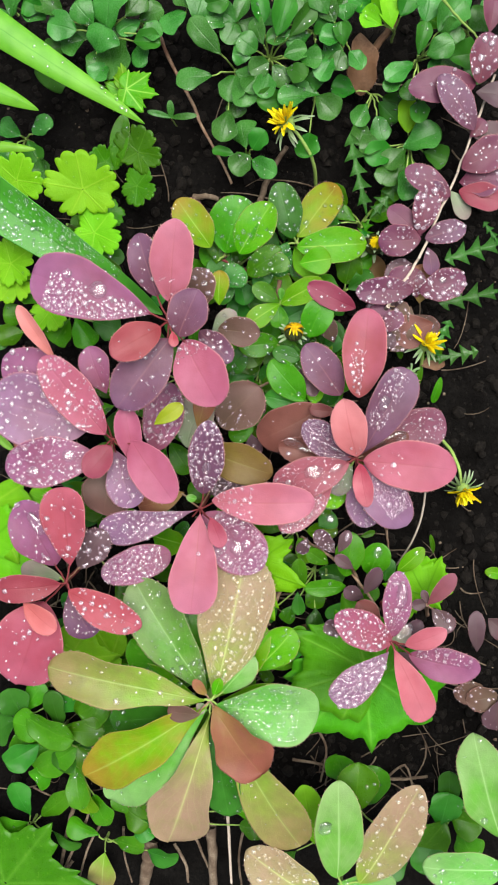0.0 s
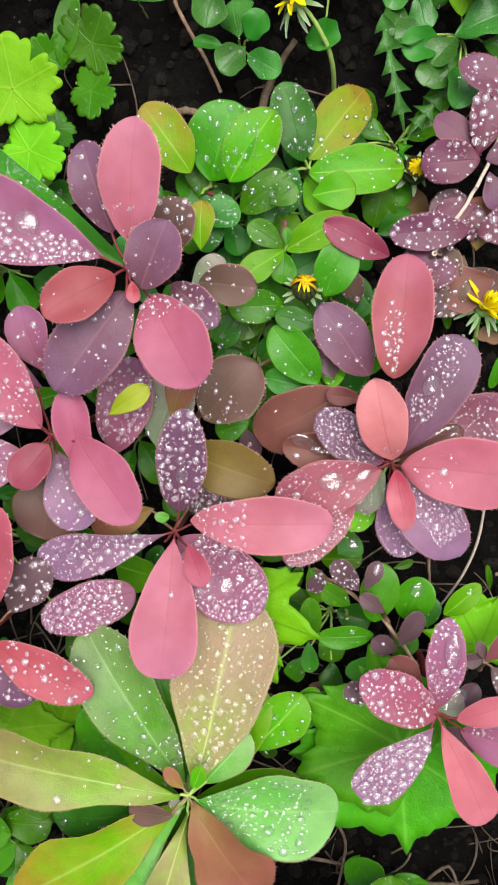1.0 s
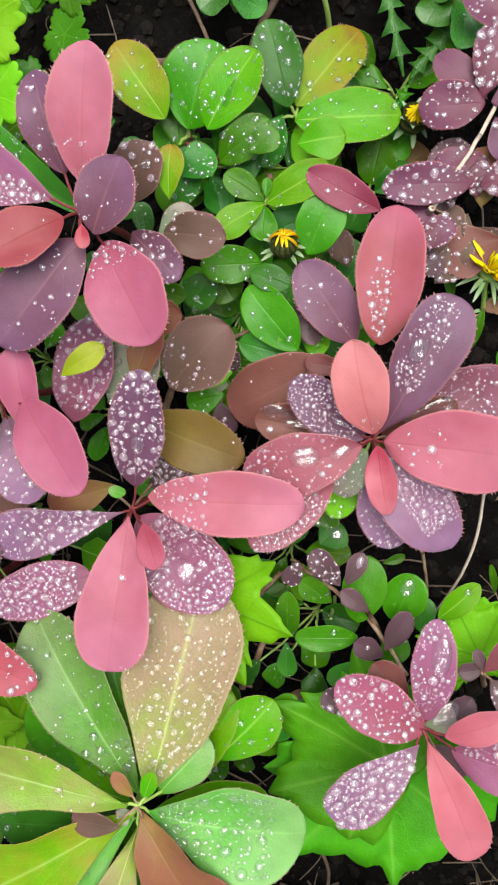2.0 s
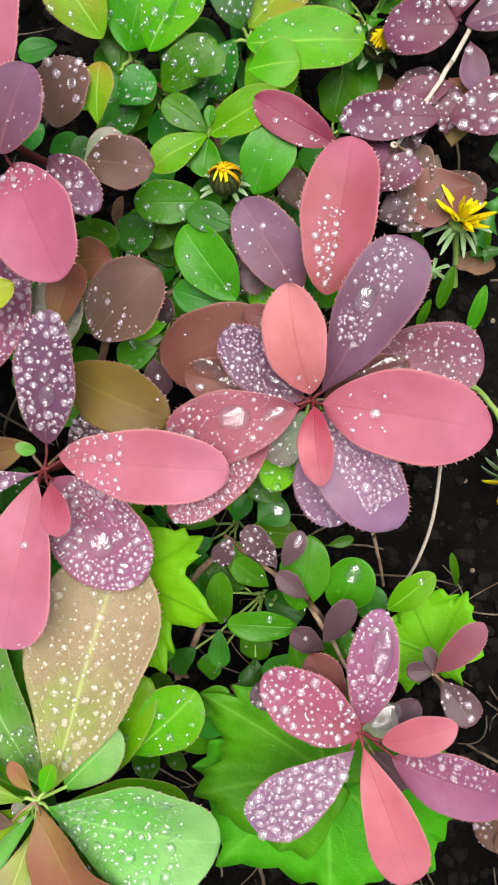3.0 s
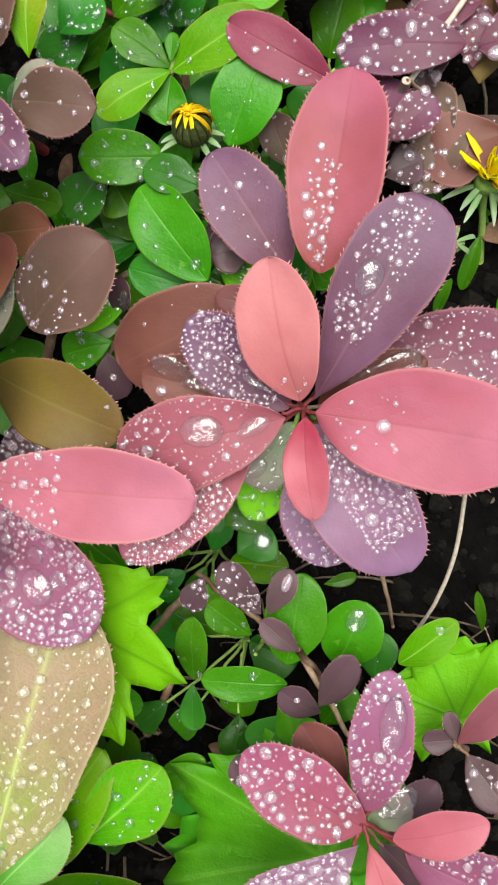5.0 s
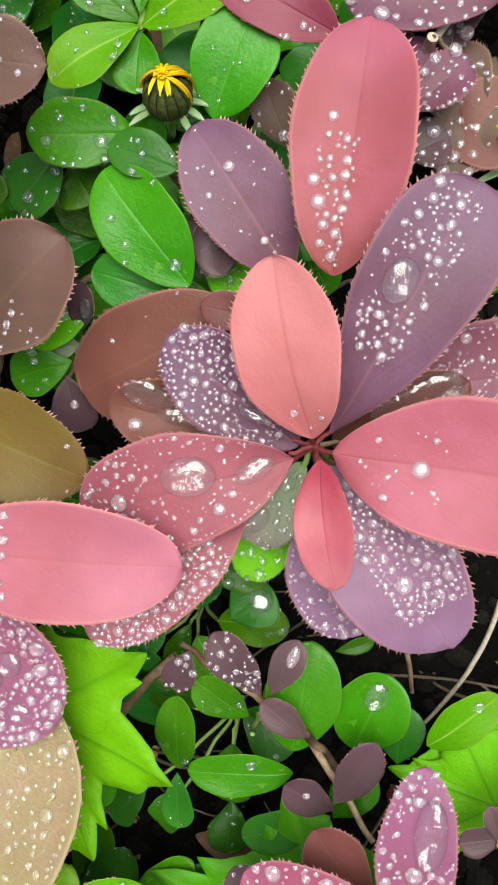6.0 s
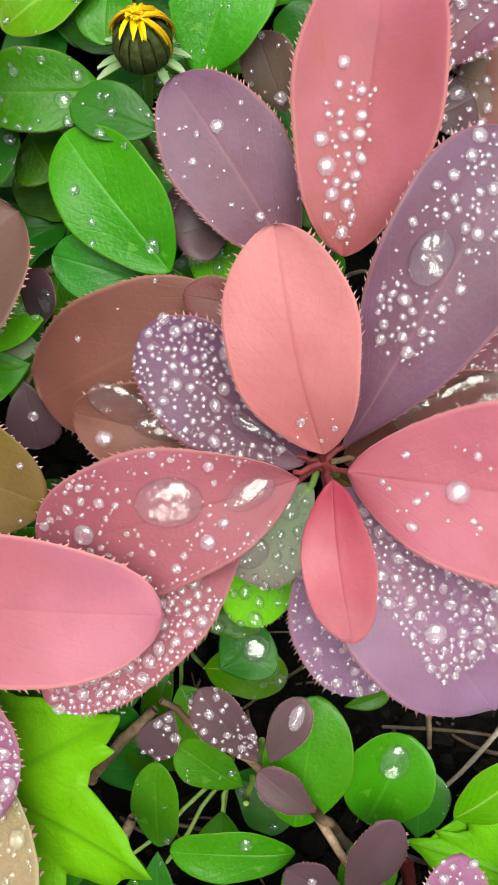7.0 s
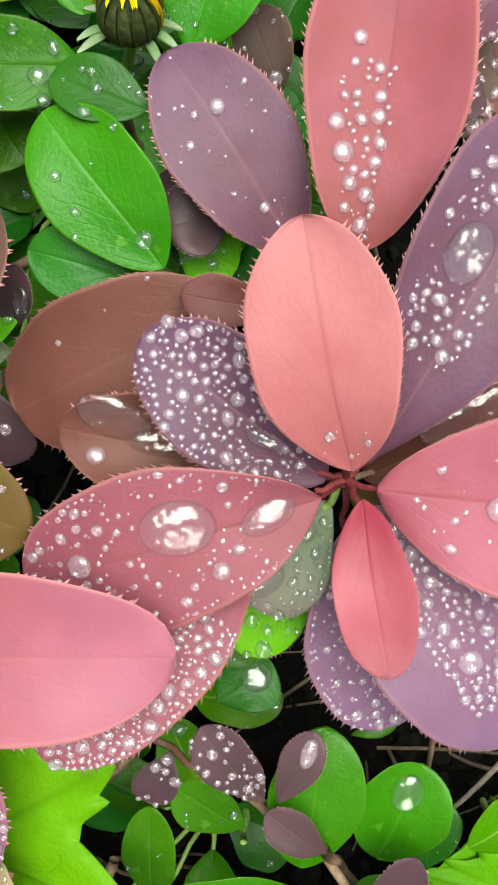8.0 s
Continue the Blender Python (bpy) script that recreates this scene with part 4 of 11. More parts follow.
shoot = plant('barberry_shoot', (-0.0893, 0.0666, 0.0000), 'wet red and purple barberry shoot beside a grass blade', 'shrub', 'barberry shoots')
stem(shoot, (-0.0893, 0.0666, 0.0000), (-0.0893, 0.0666, 0.0790), 0.0016, 0.001, RED_STEM, (0, 0, 0))
leaf(shoot, (-0.0716, 0.0613, 0.0565), (-0.0598, 0.0717, 0.0585), 0.0098, SAGE, drops=14, size=0.0003)
leaf(shoot, (-0.0681, 0.0633, 0.0630), (-0.0477, 0.0611, 0.0650), 0.0142, BROWN, shape=(0.68, 0.55), drops=12, size=0.00030)
leaf(shoot, (-0.0683, 0.0748, 0.0550), (-0.0673, 0.0916, 0.0570), 0.0097, TURN)
leaf(shoot, (-0.0810, 0.0738, 0.0560), (-0.0750, 0.0926, 0.0580), 0.0172, BROWN, shape=(0.68, 0.55), drops=16, size=0.00040, beads=[(0.645, 0.294, 0.0018, 1)])
leaf(shoot, (-0.0764, 0.0626, 0.0691), (-0.0610, 0.0480, 0.0709), 0.0126, PURPLE, shape=(0.68, 0.55), drops=35, size=0.00040)
stem(shoot, (-0.0893, 0.0666, 0.0790), (-0.0949, 0.0798, 0.0783), .0005, .0004, RED_STEM, (0, 0, 0), 'petiole', steps=4)
leaf(shoot, (-0.0945, 0.0784, 0.0780), (-0.1017, 0.1065, 0.0840), 0.0159, PURPLE, shape=(0.68, 0.55), drops=30, size=0.00030)
stem(shoot, (-0.0893, 0.0666, 0.0790), (-0.0986, 0.0710, 0.0800), .0005, .0004, RED_STEM, (0, 0, 0), 'petiole', steps=4)
leaf(shoot, (-0.0971, 0.0705, 0.0800), (-0.1526, 0.0894, 0.0800), 0.0285, MAUVE, shape=(0.95, 0.42), drops=130, size=0.00052, spread=(0.05, 0.85, -0.9, 0.25), beads=[(0.446, 0.236, 0.00413, 1), (0.72, 0.358, 0.00232, 1)], roll=6)
stem(shoot, (-0.0893, 0.0666, 0.0790), (-0.0933, 0.0636, 0.0865), .0005, .0004, RED_STEM, (0, 0, 0), 'petiole', steps=4)
leaf(shoot, (-0.0920, 0.0643, 0.0860), (-0.1136, 0.0518, 0.0940), 0.0165, CRIMSON, shape=(0.68, 0.55), drops=6, size=0.00030)
stem(shoot, (-0.0893, 0.0666, 0.0790), (-0.0904, 0.0572, 0.0791), .0005, .0004, RED_STEM, (0, 0, 0), 'petiole', steps=4)
leaf(shoot, (-0.0889, 0.0588, 0.0790), (-0.1139, 0.0271, 0.0830), 0.0237, PURPLE, shape=(0.68, 0.55), drops=35, size=0.00030)
stem(shoot, (-0.0893, 0.0666, 0.0790), (-0.0817, 0.0570, 0.0782), .0005, .0004, RED_STEM, (0, 0, 0), 'petiole', steps=4)
leaf(shoot, (-0.0824, 0.0583, 0.0780), (-0.0663, 0.0284, 0.0820), 0.0244, ROSE, shape=(0.68, 0.55), drops=28, size=0.00035, spread=(0.03, 0.25, -0.9, 0.9))
stem(shoot, (-0.0893, 0.0666, 0.0790), (-0.0850, 0.0632, 0.0823), .0005, .0004, RED_STEM, (0, 0, 0), 'petiole', steps=4)
leaf(shoot, (-0.0845, 0.0602, 0.0819), (-0.0746, 0.0812, 0.0861), 0.0187, PURPLE, shape=(0.68, 0.55), drops=14, size=0.00030)
stem(shoot, (-0.0893, 0.0666, 0.0790), (-0.0885, 0.0772, 0.0804), .0005, .0004, RED_STEM, (0, 0, 0), 'petiole', steps=4)
leaf(shoot, (-0.0887, 0.0758, 0.0798), (-0.0834, 0.1119, 0.0902), 0.0200, PINK, shape=(0.68, 0.55), drops=16, size=0.00030, spread=(0.02, 0.3, -0.9, 0.9))
stem(shoot, (-0.0893, 0.0666, 0.0790), (-0.0865, 0.0610, 0.0860), .0005, .0004, RED_STEM, (0, 0, 0), 'petiole', steps=4)
leaf(shoot, (-0.0866, 0.0625, 0.0860), (-0.0859, 0.0554, 0.0860), 0.0047, RED, teeth=6)

shoot = plant('barberry_shoot', (-0.1190, 0.0111, 0.0000), 'wet purple and salmon barberry shoot covered in raindrops', 'shrub', 'barberry shoots')
stem(shoot, (-0.1190, 0.0111, 0.0000), (-0.1190, 0.0111, 0.0720), 0.0016, 0.001, RED_STEM, (0, 0, 0))
stem(shoot, (-0.1190, 0.0111, 0.0720), (-0.1329, 0.0170, 0.0600), .0005, .0004, STEM, (0, 0, 0), 'petiole', steps=4)
leaf(shoot, (-0.1315, 0.0174, 0.0600), (-0.1719, 0.0059, 0.0600), 0.0127, RUST)
stem(shoot, (-0.1190, 0.0111, 0.0720), (-0.1262, 0.0273, 0.0631), .0005, .0004, RED_STEM, (0, 0, 0), 'petiole', steps=4)
leaf(shoot, (-0.1248, 0.0267, 0.0630), (-0.1733, 0.0490, 0.0670), 0.0262, MAUVE, drops=50, size=0.00050)
stem(shoot, (-0.1190, 0.0111, 0.0720), (-0.1320, 0.0167, 0.0691), .0005, .0004, RED_STEM, (0, 0, 0), 'petiole', steps=4)
leaf(shoot, (-0.1306, 0.0162, 0.0690), (-0.1796, 0.0314, 0.0710), 0.0356, LILAC, shape=(0.68, 0.55), drops=110, size=0.00050)
stem(shoot, (-0.1190, 0.0111, 0.0720), (-0.1213, -0.0062, 0.0591), .0005, .0004, STEM, (0, 0, 0), 'petiole', steps=4)
leaf(shoot, (-0.1209, -0.0048, 0.0590), (-0.1271, -0.0291, 0.0600), 0.0260, BROWN, shape=(0.68, 0.55))
leaf(shoot, (-0.1228, 0.0324, 0.0650), (-0.1305, 0.0554, 0.0670), 0.0150, MAUVE, drops=14, size=0.00040)
stem(shoot, (-0.1190, 0.0111, 0.0720), (-0.1184, 0.0035, 0.0670), .0005, .0004, RED_STEM, (0, 0, 0), 'petiole', steps=4)
leaf(shoot, (-0.1189, 0.0049, 0.0670), (-0.1103, -0.0237, 0.0670), 0.0188, LILAC, drops=55, size=0.00043)
leaf(shoot, (-0.1450, 0.0491, 0.0730), (-0.1605, 0.0748, 0.0790), 0.0080, SALMON, cup=0.4)
stem(shoot, (-0.1190, 0.0111, 0.0720), (-0.1224, 0.0149, 0.0751), .0005, .0004, RED_STEM, (0, 0, 0), 'petiole', steps=4)
leaf(shoot, (-0.1215, 0.0137, 0.0750), (-0.1499, 0.0507, 0.0790), 0.0205, ROSE, shape=(0.68, 0.55), drops=80, size=0.00045)
stem(shoot, (-0.1190, 0.0111, 0.0720), (-0.1290, 0.0026, 0.0721), .0005, .0004, RED_STEM, (0, 0, 0), 'petiole', steps=4)
leaf(shoot, (-0.1275, 0.0028, 0.0720), (-0.1713, -0.0030, 0.0750), 0.0240, MAUVE, shape=(0.68, 0.55), drops=110, size=0.00043, beads=[(0.687, -0.328, 0.00326, 1), (0.27, 0.169, 0.00325, 1)])
stem(shoot, (-0.1190, 0.0111, 0.0720), (-0.1194, 0.0071, 0.0773), .0005, .0004, RED_STEM, (0, 0, 0), 'petiole', steps=4)
leaf(shoot, (-0.1184, 0.0083, 0.0770), (-0.1301, -0.0056, 0.0810), 0.0135, CRIMSON, shape=(0.68, 0.55))
stem(shoot, (-0.1190, 0.0111, 0.0720), (-0.1082, -0.0004, 0.0732), .0005, .0004, RED_STEM, (0, 0, 0), 'petiole', steps=4)
leaf(shoot, (-0.1081, -0.0018, 0.0730), (-0.1115, 0.0274, 0.0770), 0.0129, ROSE, cup=0.4)
stem(shoot, (-0.1190, 0.0111, 0.0720), (-0.1075, 0.0093, 0.0773), .0005, .0004, RED_STEM, (0, 0, 0), 'petiole', steps=4)
leaf(shoot, (-0.1083, 0.0105, 0.0770), (-0.0878, -0.0169, 0.0850), 0.0200, ROSE, shape=(0.68, 0.55))

shoot = plant('barberry_shoot', (-0.1443, -0.0611, 0.0000), 'wet crimson and purple barberry shoot', 'shrub', 'barberry shoots')
stem(shoot, (-0.1443, -0.0611, 0.0000), (-0.1443, -0.0611, 0.0710), 0.0016, 0.001, RED_STEM, (0, 0, 0))
stem(shoot, (-0.1443, -0.0611, 0.0710), (-0.1501, -0.0615, 0.0620), .0006, .0005, GREEN_STEM, (0, 0, 0), 'petiole', steps=4)
leaf(shoot, (-0.1487, -0.0619, 0.0620), (-0.1701, -0.0569, 0.0620), 0.0138, SAGE)
stem(shoot, (-0.1443, -0.0611, 0.0710), (-0.1395, -0.0558, 0.0620), .0005, .0004, STEM, (0, 0, 0), 'petiole', steps=4)
leaf(shoot, (-0.1404, -0.0570, 0.0620), (-0.1259, -0.0364, 0.0620), 0.0165, DUSK, drops=25, size=0.00050)
stem(shoot, (-0.1443, -0.0611, 0.0710), (-0.1513, -0.0526, 0.0662), .0005, .0004, RED_STEM, (0, 0, 0), 'petiole', steps=4)
leaf(shoot, (-0.1507, -0.0540, 0.0660), (-0.1658, -0.0202, 0.0700), 0.0247, MAUVE, shape=(0.68, 0.55), drops=35, size=0.00050, beads=[(0.652, 0.197, 0.00445, 1.5)])
stem(shoot, (-0.1443, -0.0611, 0.0710), (-0.1447, -0.0705, 0.0640), .0005, .0004, RED_STEM, (0, 0, 0), 'petiole', steps=4)
leaf(shoot, (-0.1454, -0.0692, 0.0640), (-0.1336, -0.0918, 0.0640), 0.0189, PURPLE, drops=35, size=0.00050)
stem(shoot, (-0.1443, -0.0611, 0.0710), (-0.1577, -0.0745, 0.0661), .0005, .0004, RED_STEM, (0, 0, 0), 'petiole', steps=4)
leaf(shoot, (-0.1572, -0.0731, 0.0660), (-0.1721, -0.1154, 0.0700), 0.0372, SCARLET, shape=(0.68, 0.55), drops=40, size=0.00045)
stem(shoot, (-0.1443, -0.0611, 0.0710), (-0.1421, -0.0512, 0.0702), .0005, .0004, RED_STEM, (0, 0, 0), 'petiole', steps=4)
leaf(shoot, (-0.1421, -0.0527, 0.0700), (-0.1429, -0.0121, 0.0760), 0.0237, SCARLET, shape=(0.95, 0.42), drops=40, size=0.00043)
stem(shoot, (-0.1443, -0.0611, 0.0710), (-0.1417, -0.0657, 0.0721), .0005, .0004, RED_STEM, (0, 0, 0), 'petiole', steps=4)
leaf(shoot, (-0.1430, -0.0651, 0.0720), (-0.1063, -0.0825, 0.0740), 0.0173, SCARLET, shape=(0.68, 0.55), drops=45, size=0.00043)
stem(shoot, (-0.1443, -0.0611, 0.0710), (-0.1478, -0.0612, 0.0742), .0005, .0004, RED_STEM, (0, 0, 0), 'petiole', steps=4)
leaf(shoot, (-0.1463, -0.0611, 0.0740), (-0.1813, -0.0632, 0.0780), 0.0144, CRIMSON, shape=(0.68, 0.55), drops=12, size=0.00040)
leaf(shoot, (-0.1647, -0.0705, 0.0760), (-0.1476, -0.0832, 0.0800), 0.0128, CORAL)

shoot = plant('barberry_shoot', (-0.0728, -0.1202, 0.0000), 'wet green and bronze barberry shoot with a broad leaf rosette', 'shrub', 'barberry shoots')
stem(shoot, (-0.0728, -0.1202, 0.0000), (-0.0728, -0.1202, 0.0730), 0.002, 0.0014, GREEN_STEM, (0, 0, 0))
leaf(shoot, (-0.0935, -0.1198, 0.0550), (-0.1162, -0.0967, 0.0550), 0.0193, GREEN)
stem(shoot, (-0.0728, -0.1202, 0.0730), (-0.0843, -0.1367, 0.0630), .0006, .0005, GREEN_STEM, (0, 0, 0), 'petiole', steps=4)
leaf(shoot, (-0.0852, -0.1321, 0.0630), (-0.1263, -0.1363, 0.0630), 0.0191, TEAL, drops=18, size=0.00043)
leaf(shoot, (-0.0828, -0.1459, 0.0610), (-0.0989, -0.1760, 0.0610), 0.0158, RUST)
stem(shoot, (-0.0728, -0.1202, 0.0730), (-0.0721, -0.1322, 0.0630), .0006, .0005, GREEN_STEM, (0, 0, 0), 'petiole', steps=4)
leaf(shoot, (-0.0723, -0.1308, 0.0630), (-0.0645, -0.1884, 0.0630), 0.0209, TEAL, shape=(1.05, 0.5), cup=0.28, bend=0.06, drops=30, size=0.00050, wave=0.085)
leaf(shoot, (-0.0511, -0.1134, 0.0510), (-0.0315, -0.0904, 0.0510), 0.0193, FRESH, drops=22, size=0.00050)
stem(shoot, (-0.0728, -0.1202, 0.0730), (-0.0760, -0.1285, 0.0670), .0006, .0005, GREEN_STEM, (0, 0, 0), 'petiole', steps=4)
leaf(shoot, (-0.0750, -0.1275, 0.0670), (-0.1273, -0.1778, 0.0670), 0.0262, JADE, shape=(1.05, 0.5), cup=0.28, bend=0.06, drops=25, size=0.00050, wave=0.085)
stem(shoot, (-0.0728, -0.1202, 0.0730), (-0.0757, -0.1215, 0.0620), .0006, .0005, GREEN_STEM, (0, 0, 0), 'petiole', steps=4)
leaf(shoot, (-0.0749, -0.1228, 0.0620), (-0.1120, -0.0625, 0.0600), 0.0282, VERDANT, shape=(1.05, 0.5), cup=0.28, bend=0.06, drops=70, size=0.00050, wave=0.035)
stem(shoot, (-0.0728, -0.1202, 0.0730), (-0.0695, -0.1291, 0.0679), .0006, .0005, GREEN_STEM, (0, 0, 0), 'petiole', steps=4)
leaf(shoot, (-0.0703, -0.1278, 0.0680), (-0.0273, -0.2031, 0.0630), 0.0294, BRONZE, shape=(1.5, 0.5), drops=14, size=0.00040)
stem(shoot, (-0.0728, -0.1202, 0.0730), (-0.0670, -0.1200, 0.0630), .0006, .0005, GREEN_STEM, (0, 0, 0), 'petiole', steps=4)
leaf(shoot, (-0.0682, -0.1210, 0.0630), (-0.0513, -0.1003, 0.0630), 0.0149, MINT)
stem(shoot, (-0.0728, -0.1202, 0.0730), (-0.0691, -0.1236, 0.0700), .0006, .0005, GREEN_STEM, (0, 0, 0), 'petiole', steps=4)
leaf(shoot, (-0.0706, -0.1233, 0.0700), (-0.0182, -0.1258, 0.0690), 0.0333, JADE, shape=(1.05, 0.5), cup=0.28, bend=0.06, drops=110, size=0.00058, spread=(0.1, 0.8, -0.85, 0.85), wave=0.035)
stem(shoot, (-0.0728, -0.1202, 0.0730), (-0.0714, -0.1204, 0.0639), .0006, .0005, GREEN_STEM, (0, 0, 0), 'petiole', steps=4)
leaf(shoot, (-0.0718, -0.1218, 0.0640), (-0.0551, -0.0485, 0.0560), 0.0369, PALE, shape=(1.05, 0.5), cup=0.28, bend=0.06, drops=230, size=0.00046, wave=0.035)
stem(shoot, (-0.0728, -0.1202, 0.0730), (-0.0754, -0.1241, 0.0730), .0006, .0005, GREEN_STEM, (0, 0, 0), 'petiole', steps=4)
leaf(shoot, (-0.0742, -0.1232, 0.0730), (-0.1366, -0.1609, 0.0750), 0.0261, TURN, shape=(1.05, 0.5), cup=0.28, bend=0.06, wave=0.085)
stem(shoot, (-0.0728, -0.1202, 0.0730), (-0.0768, -0.1187, 0.0751), .0006, .0005, GREEN_STEM, (0, 0, 0), 'petiole', steps=4)
leaf(shoot, (-0.0753, -0.1191, 0.0750), (-0.1519, -0.1007, 0.0810), 0.0245, BRONZE, shape=(1.05, 0.5), cup=0.28, bend=0.06, drops=22, size=0.00050, wave=0.08)
stem(shoot, (-0.0728, -0.1202, 0.0730), (-0.0729, -0.1285, 0.0710), .0006, .0005, GREEN_STEM, (0, 0, 0), 'petiole', steps=4)
leaf(shoot, (-0.0725, -0.1270, 0.0710), (-0.0956, -0.1993, 0.0690), 0.0321, PALE, shape=(1.5, 0.45), wave=0.085)
stem(shoot, (-0.0728, -0.1202, 0.0730), (-0.0705, -0.1234, 0.0750), .0005, .0004, STEM, (0, 0, 0), 'petiole', steps=4)
leaf(shoot, (-0.0714, -0.1222, 0.0750), (-0.0470, -0.1573, 0.0750), 0.0275, RUST, shape=(1.05, 0.5), cup=0.28, bend=0.06, wave=0.085)
stem(shoot, (-0.0728, -0.1202, 0.0730), (-0.0789, -0.1261, 0.0770), .0005, .0004, STEM, (0, 0, 0), 'petiole', steps=4)
leaf(shoot, (-0.0774, -0.1259, 0.0770), (-0.0936, -0.1239, 0.0770), 0.0100, BROWN)
leaf(shoot, (-0.0795, -0.1305, 0.0540), (-0.1188, -0.1131, 0.0540), 0.0206, FRESH, drops=20, size=0.00050)
leaf(shoot, (-0.0724, -0.1328, 0.0520), (-0.0320, -0.1257, 0.0520), 0.0206, FRESH, drops=10, size=0.00050)
leaf(shoot, (-0.0754, -0.1344, 0.0520), (-0.1124, -0.1942, 0.0500), 0.0210, GREEN, drops=14, size=0.00050)
leaf(shoot, (-0.0733, -0.1343, 0.0520), (-0.0499, -0.1920, 0.0500), 0.0209, FRESH, drops=10, size=0.00050)
stem(shoot, (-0.0728, -0.1202, 0.0730), (-0.0754, -0.1227, 0.0540), .0006, .0005, GREEN_STEM, (0, 0, 0), 'petiole', steps=4)
leaf(shoot, (-0.0750, -0.1242, 0.0540), (-0.0872, -0.0789, 0.0540), 0.0234, GREEN, drops=20, size=0.00050)
leaf(shoot, (-0.0714, -0.1281, 0.0520), (-0.0466, -0.0879, 0.0520), 0.0205, FRESH, drops=12, size=0.00050)
stem(shoot, (-0.0728, -0.1202, 0.0730), (-0.0753, -0.1245, 0.0724), .0006, .0005, GREEN_STEM, (0, 0, 0), 'petiole', steps=4)
leaf(shoot, (-0.0749, -0.1231, 0.0720), (-0.0794, -0.1249, 0.0740), 0.0062, SAGE, drops=4, size=0.00040)
stem(shoot, (-0.0728, -0.1202, 0.0730), (-0.0699, -0.1172, 0.0723), .0006, .0005, GREEN_STEM, (0, 0, 0), 'petiole', steps=4)
leaf(shoot, (-0.0709, -0.1183, 0.0720), (-0.0674, -0.1079, 0.0740), 0.0056, FRESH, teeth=8)
stem(shoot, (-0.0728, -0.1202, 0.0730), (-0.0752, -0.1172, 0.0725), .0005, .0004, STEM, (0, 0, 0), 'petiole', steps=4)
leaf(shoot, (-0.0743, -0.1183, 0.0720), (-0.0806, -0.1090, 0.0740), 0.0056, RUST, teeth=8)

shoot = plant('barberry_shoot', (-0.0055, -0.2286, 0.0000), 'pale green wet barberry shoot close to the soil', 'shrub', 'barberry shoots')
stem(shoot, (-0.0055, -0.2286, 0.0000), (-0.0055, -0.2286, 0.0580), 0.0016, 0.001, GREEN_STEM, (0, 0, 0))
leaf(shoot, (0.0008, -0.1900, 0.0530), (0.0034, -0.1615, 0.0530), 0.0219, GREEN, drops=6, size=0.00050)
leaf(shoot, (-0.0197, -0.2130, 0.0460), (-0.0259, -0.1791, 0.0460), 0.0164, LIME)
stem(shoot, (-0.0055, -0.2286, 0.0580), (-0.0081, -0.2196, 0.0622), .0006, .0005, GREEN_STEM, (0, 0, 0), 'petiole', steps=4)
leaf(shoot, (-0.0081, -0.2211, 0.0620), (-0.0083, -0.1637, 0.0680), 0.0249, MINT, shape=(0.68, 0.55), beads=[(0.573, -0.563, 0.00403, 1)])
stem(shoot, (-0.0055, -0.2286, 0.0580), (0.0043, -0.2224, 0.0621), .0006, .0005, GREEN_STEM, (0, 0, 0), 'petiole', steps=4)
leaf(shoot, (0.0036, -0.2238, 0.0620), (0.0329, -0.1654, 0.0680), 0.0254, PALE, shape=(0.68, 0.55), drops=60, size=0.00050)
stem(shoot, (-0.0055, -0.2286, 0.0580), (-0.0180, -0.2333, 0.0621), .0006, .0005, GREEN_STEM, (0, 0, 0), 'petiole', steps=4)
leaf(shoot, (-0.0168, -0.2342, 0.0620), (-0.0551, -0.2057, 0.0640), 0.0271, PALE, shape=(0.68, 0.55), drops=80, size=0.00050)
stem(shoot, (-0.0055, -0.2286, 0.0580), (-0.0064, -0.2271, 0.0580), .0006, .0005, GREEN_STEM, (0, 0, 0), 'petiole', steps=4)
leaf(shoot, (-0.0079, -0.2271, 0.0580), (0.0230, -0.2264, 0.0580), 0.0178, MINT, drops=15, size=0.00043)

shoot = plant('barberry_shoot', (0.0805, -0.2075, 0.0000), 'pale green wet barberry shoot with broad leaves', 'shrub', 'barberry shoots')
stem(shoot, (0.0805, -0.2075, 0.0000), (0.0805, -0.2075, 0.0580), 0.0016, 0.001, GREEN_STEM, (0, 0, 0))
stem(shoot, (0.0805, -0.2075, 0.0580), (0.0742, -0.1937, 0.0631), .0006, .0005, GREEN_STEM, (0, 0, 0), 'petiole', steps=4)
leaf(shoot, (0.0746, -0.1951, 0.0630), (0.0586, -0.1369, 0.0660), 0.0256, MINT, shape=(0.68, 0.55), wave=0.06, drops=10, size=0.00058)
stem(shoot, (0.0805, -0.2075, 0.0580), (0.0765, -0.2121, 0.0630), .0006, .0005, GREEN_STEM, (0, 0, 0), 'petiole', steps=4)
leaf(shoot, (0.0780, -0.2121, 0.0630), (0.0357, -0.2122, 0.0630), 0.0232, MINT, shape=(0.68, 0.55), drops=30, size=0.00050)

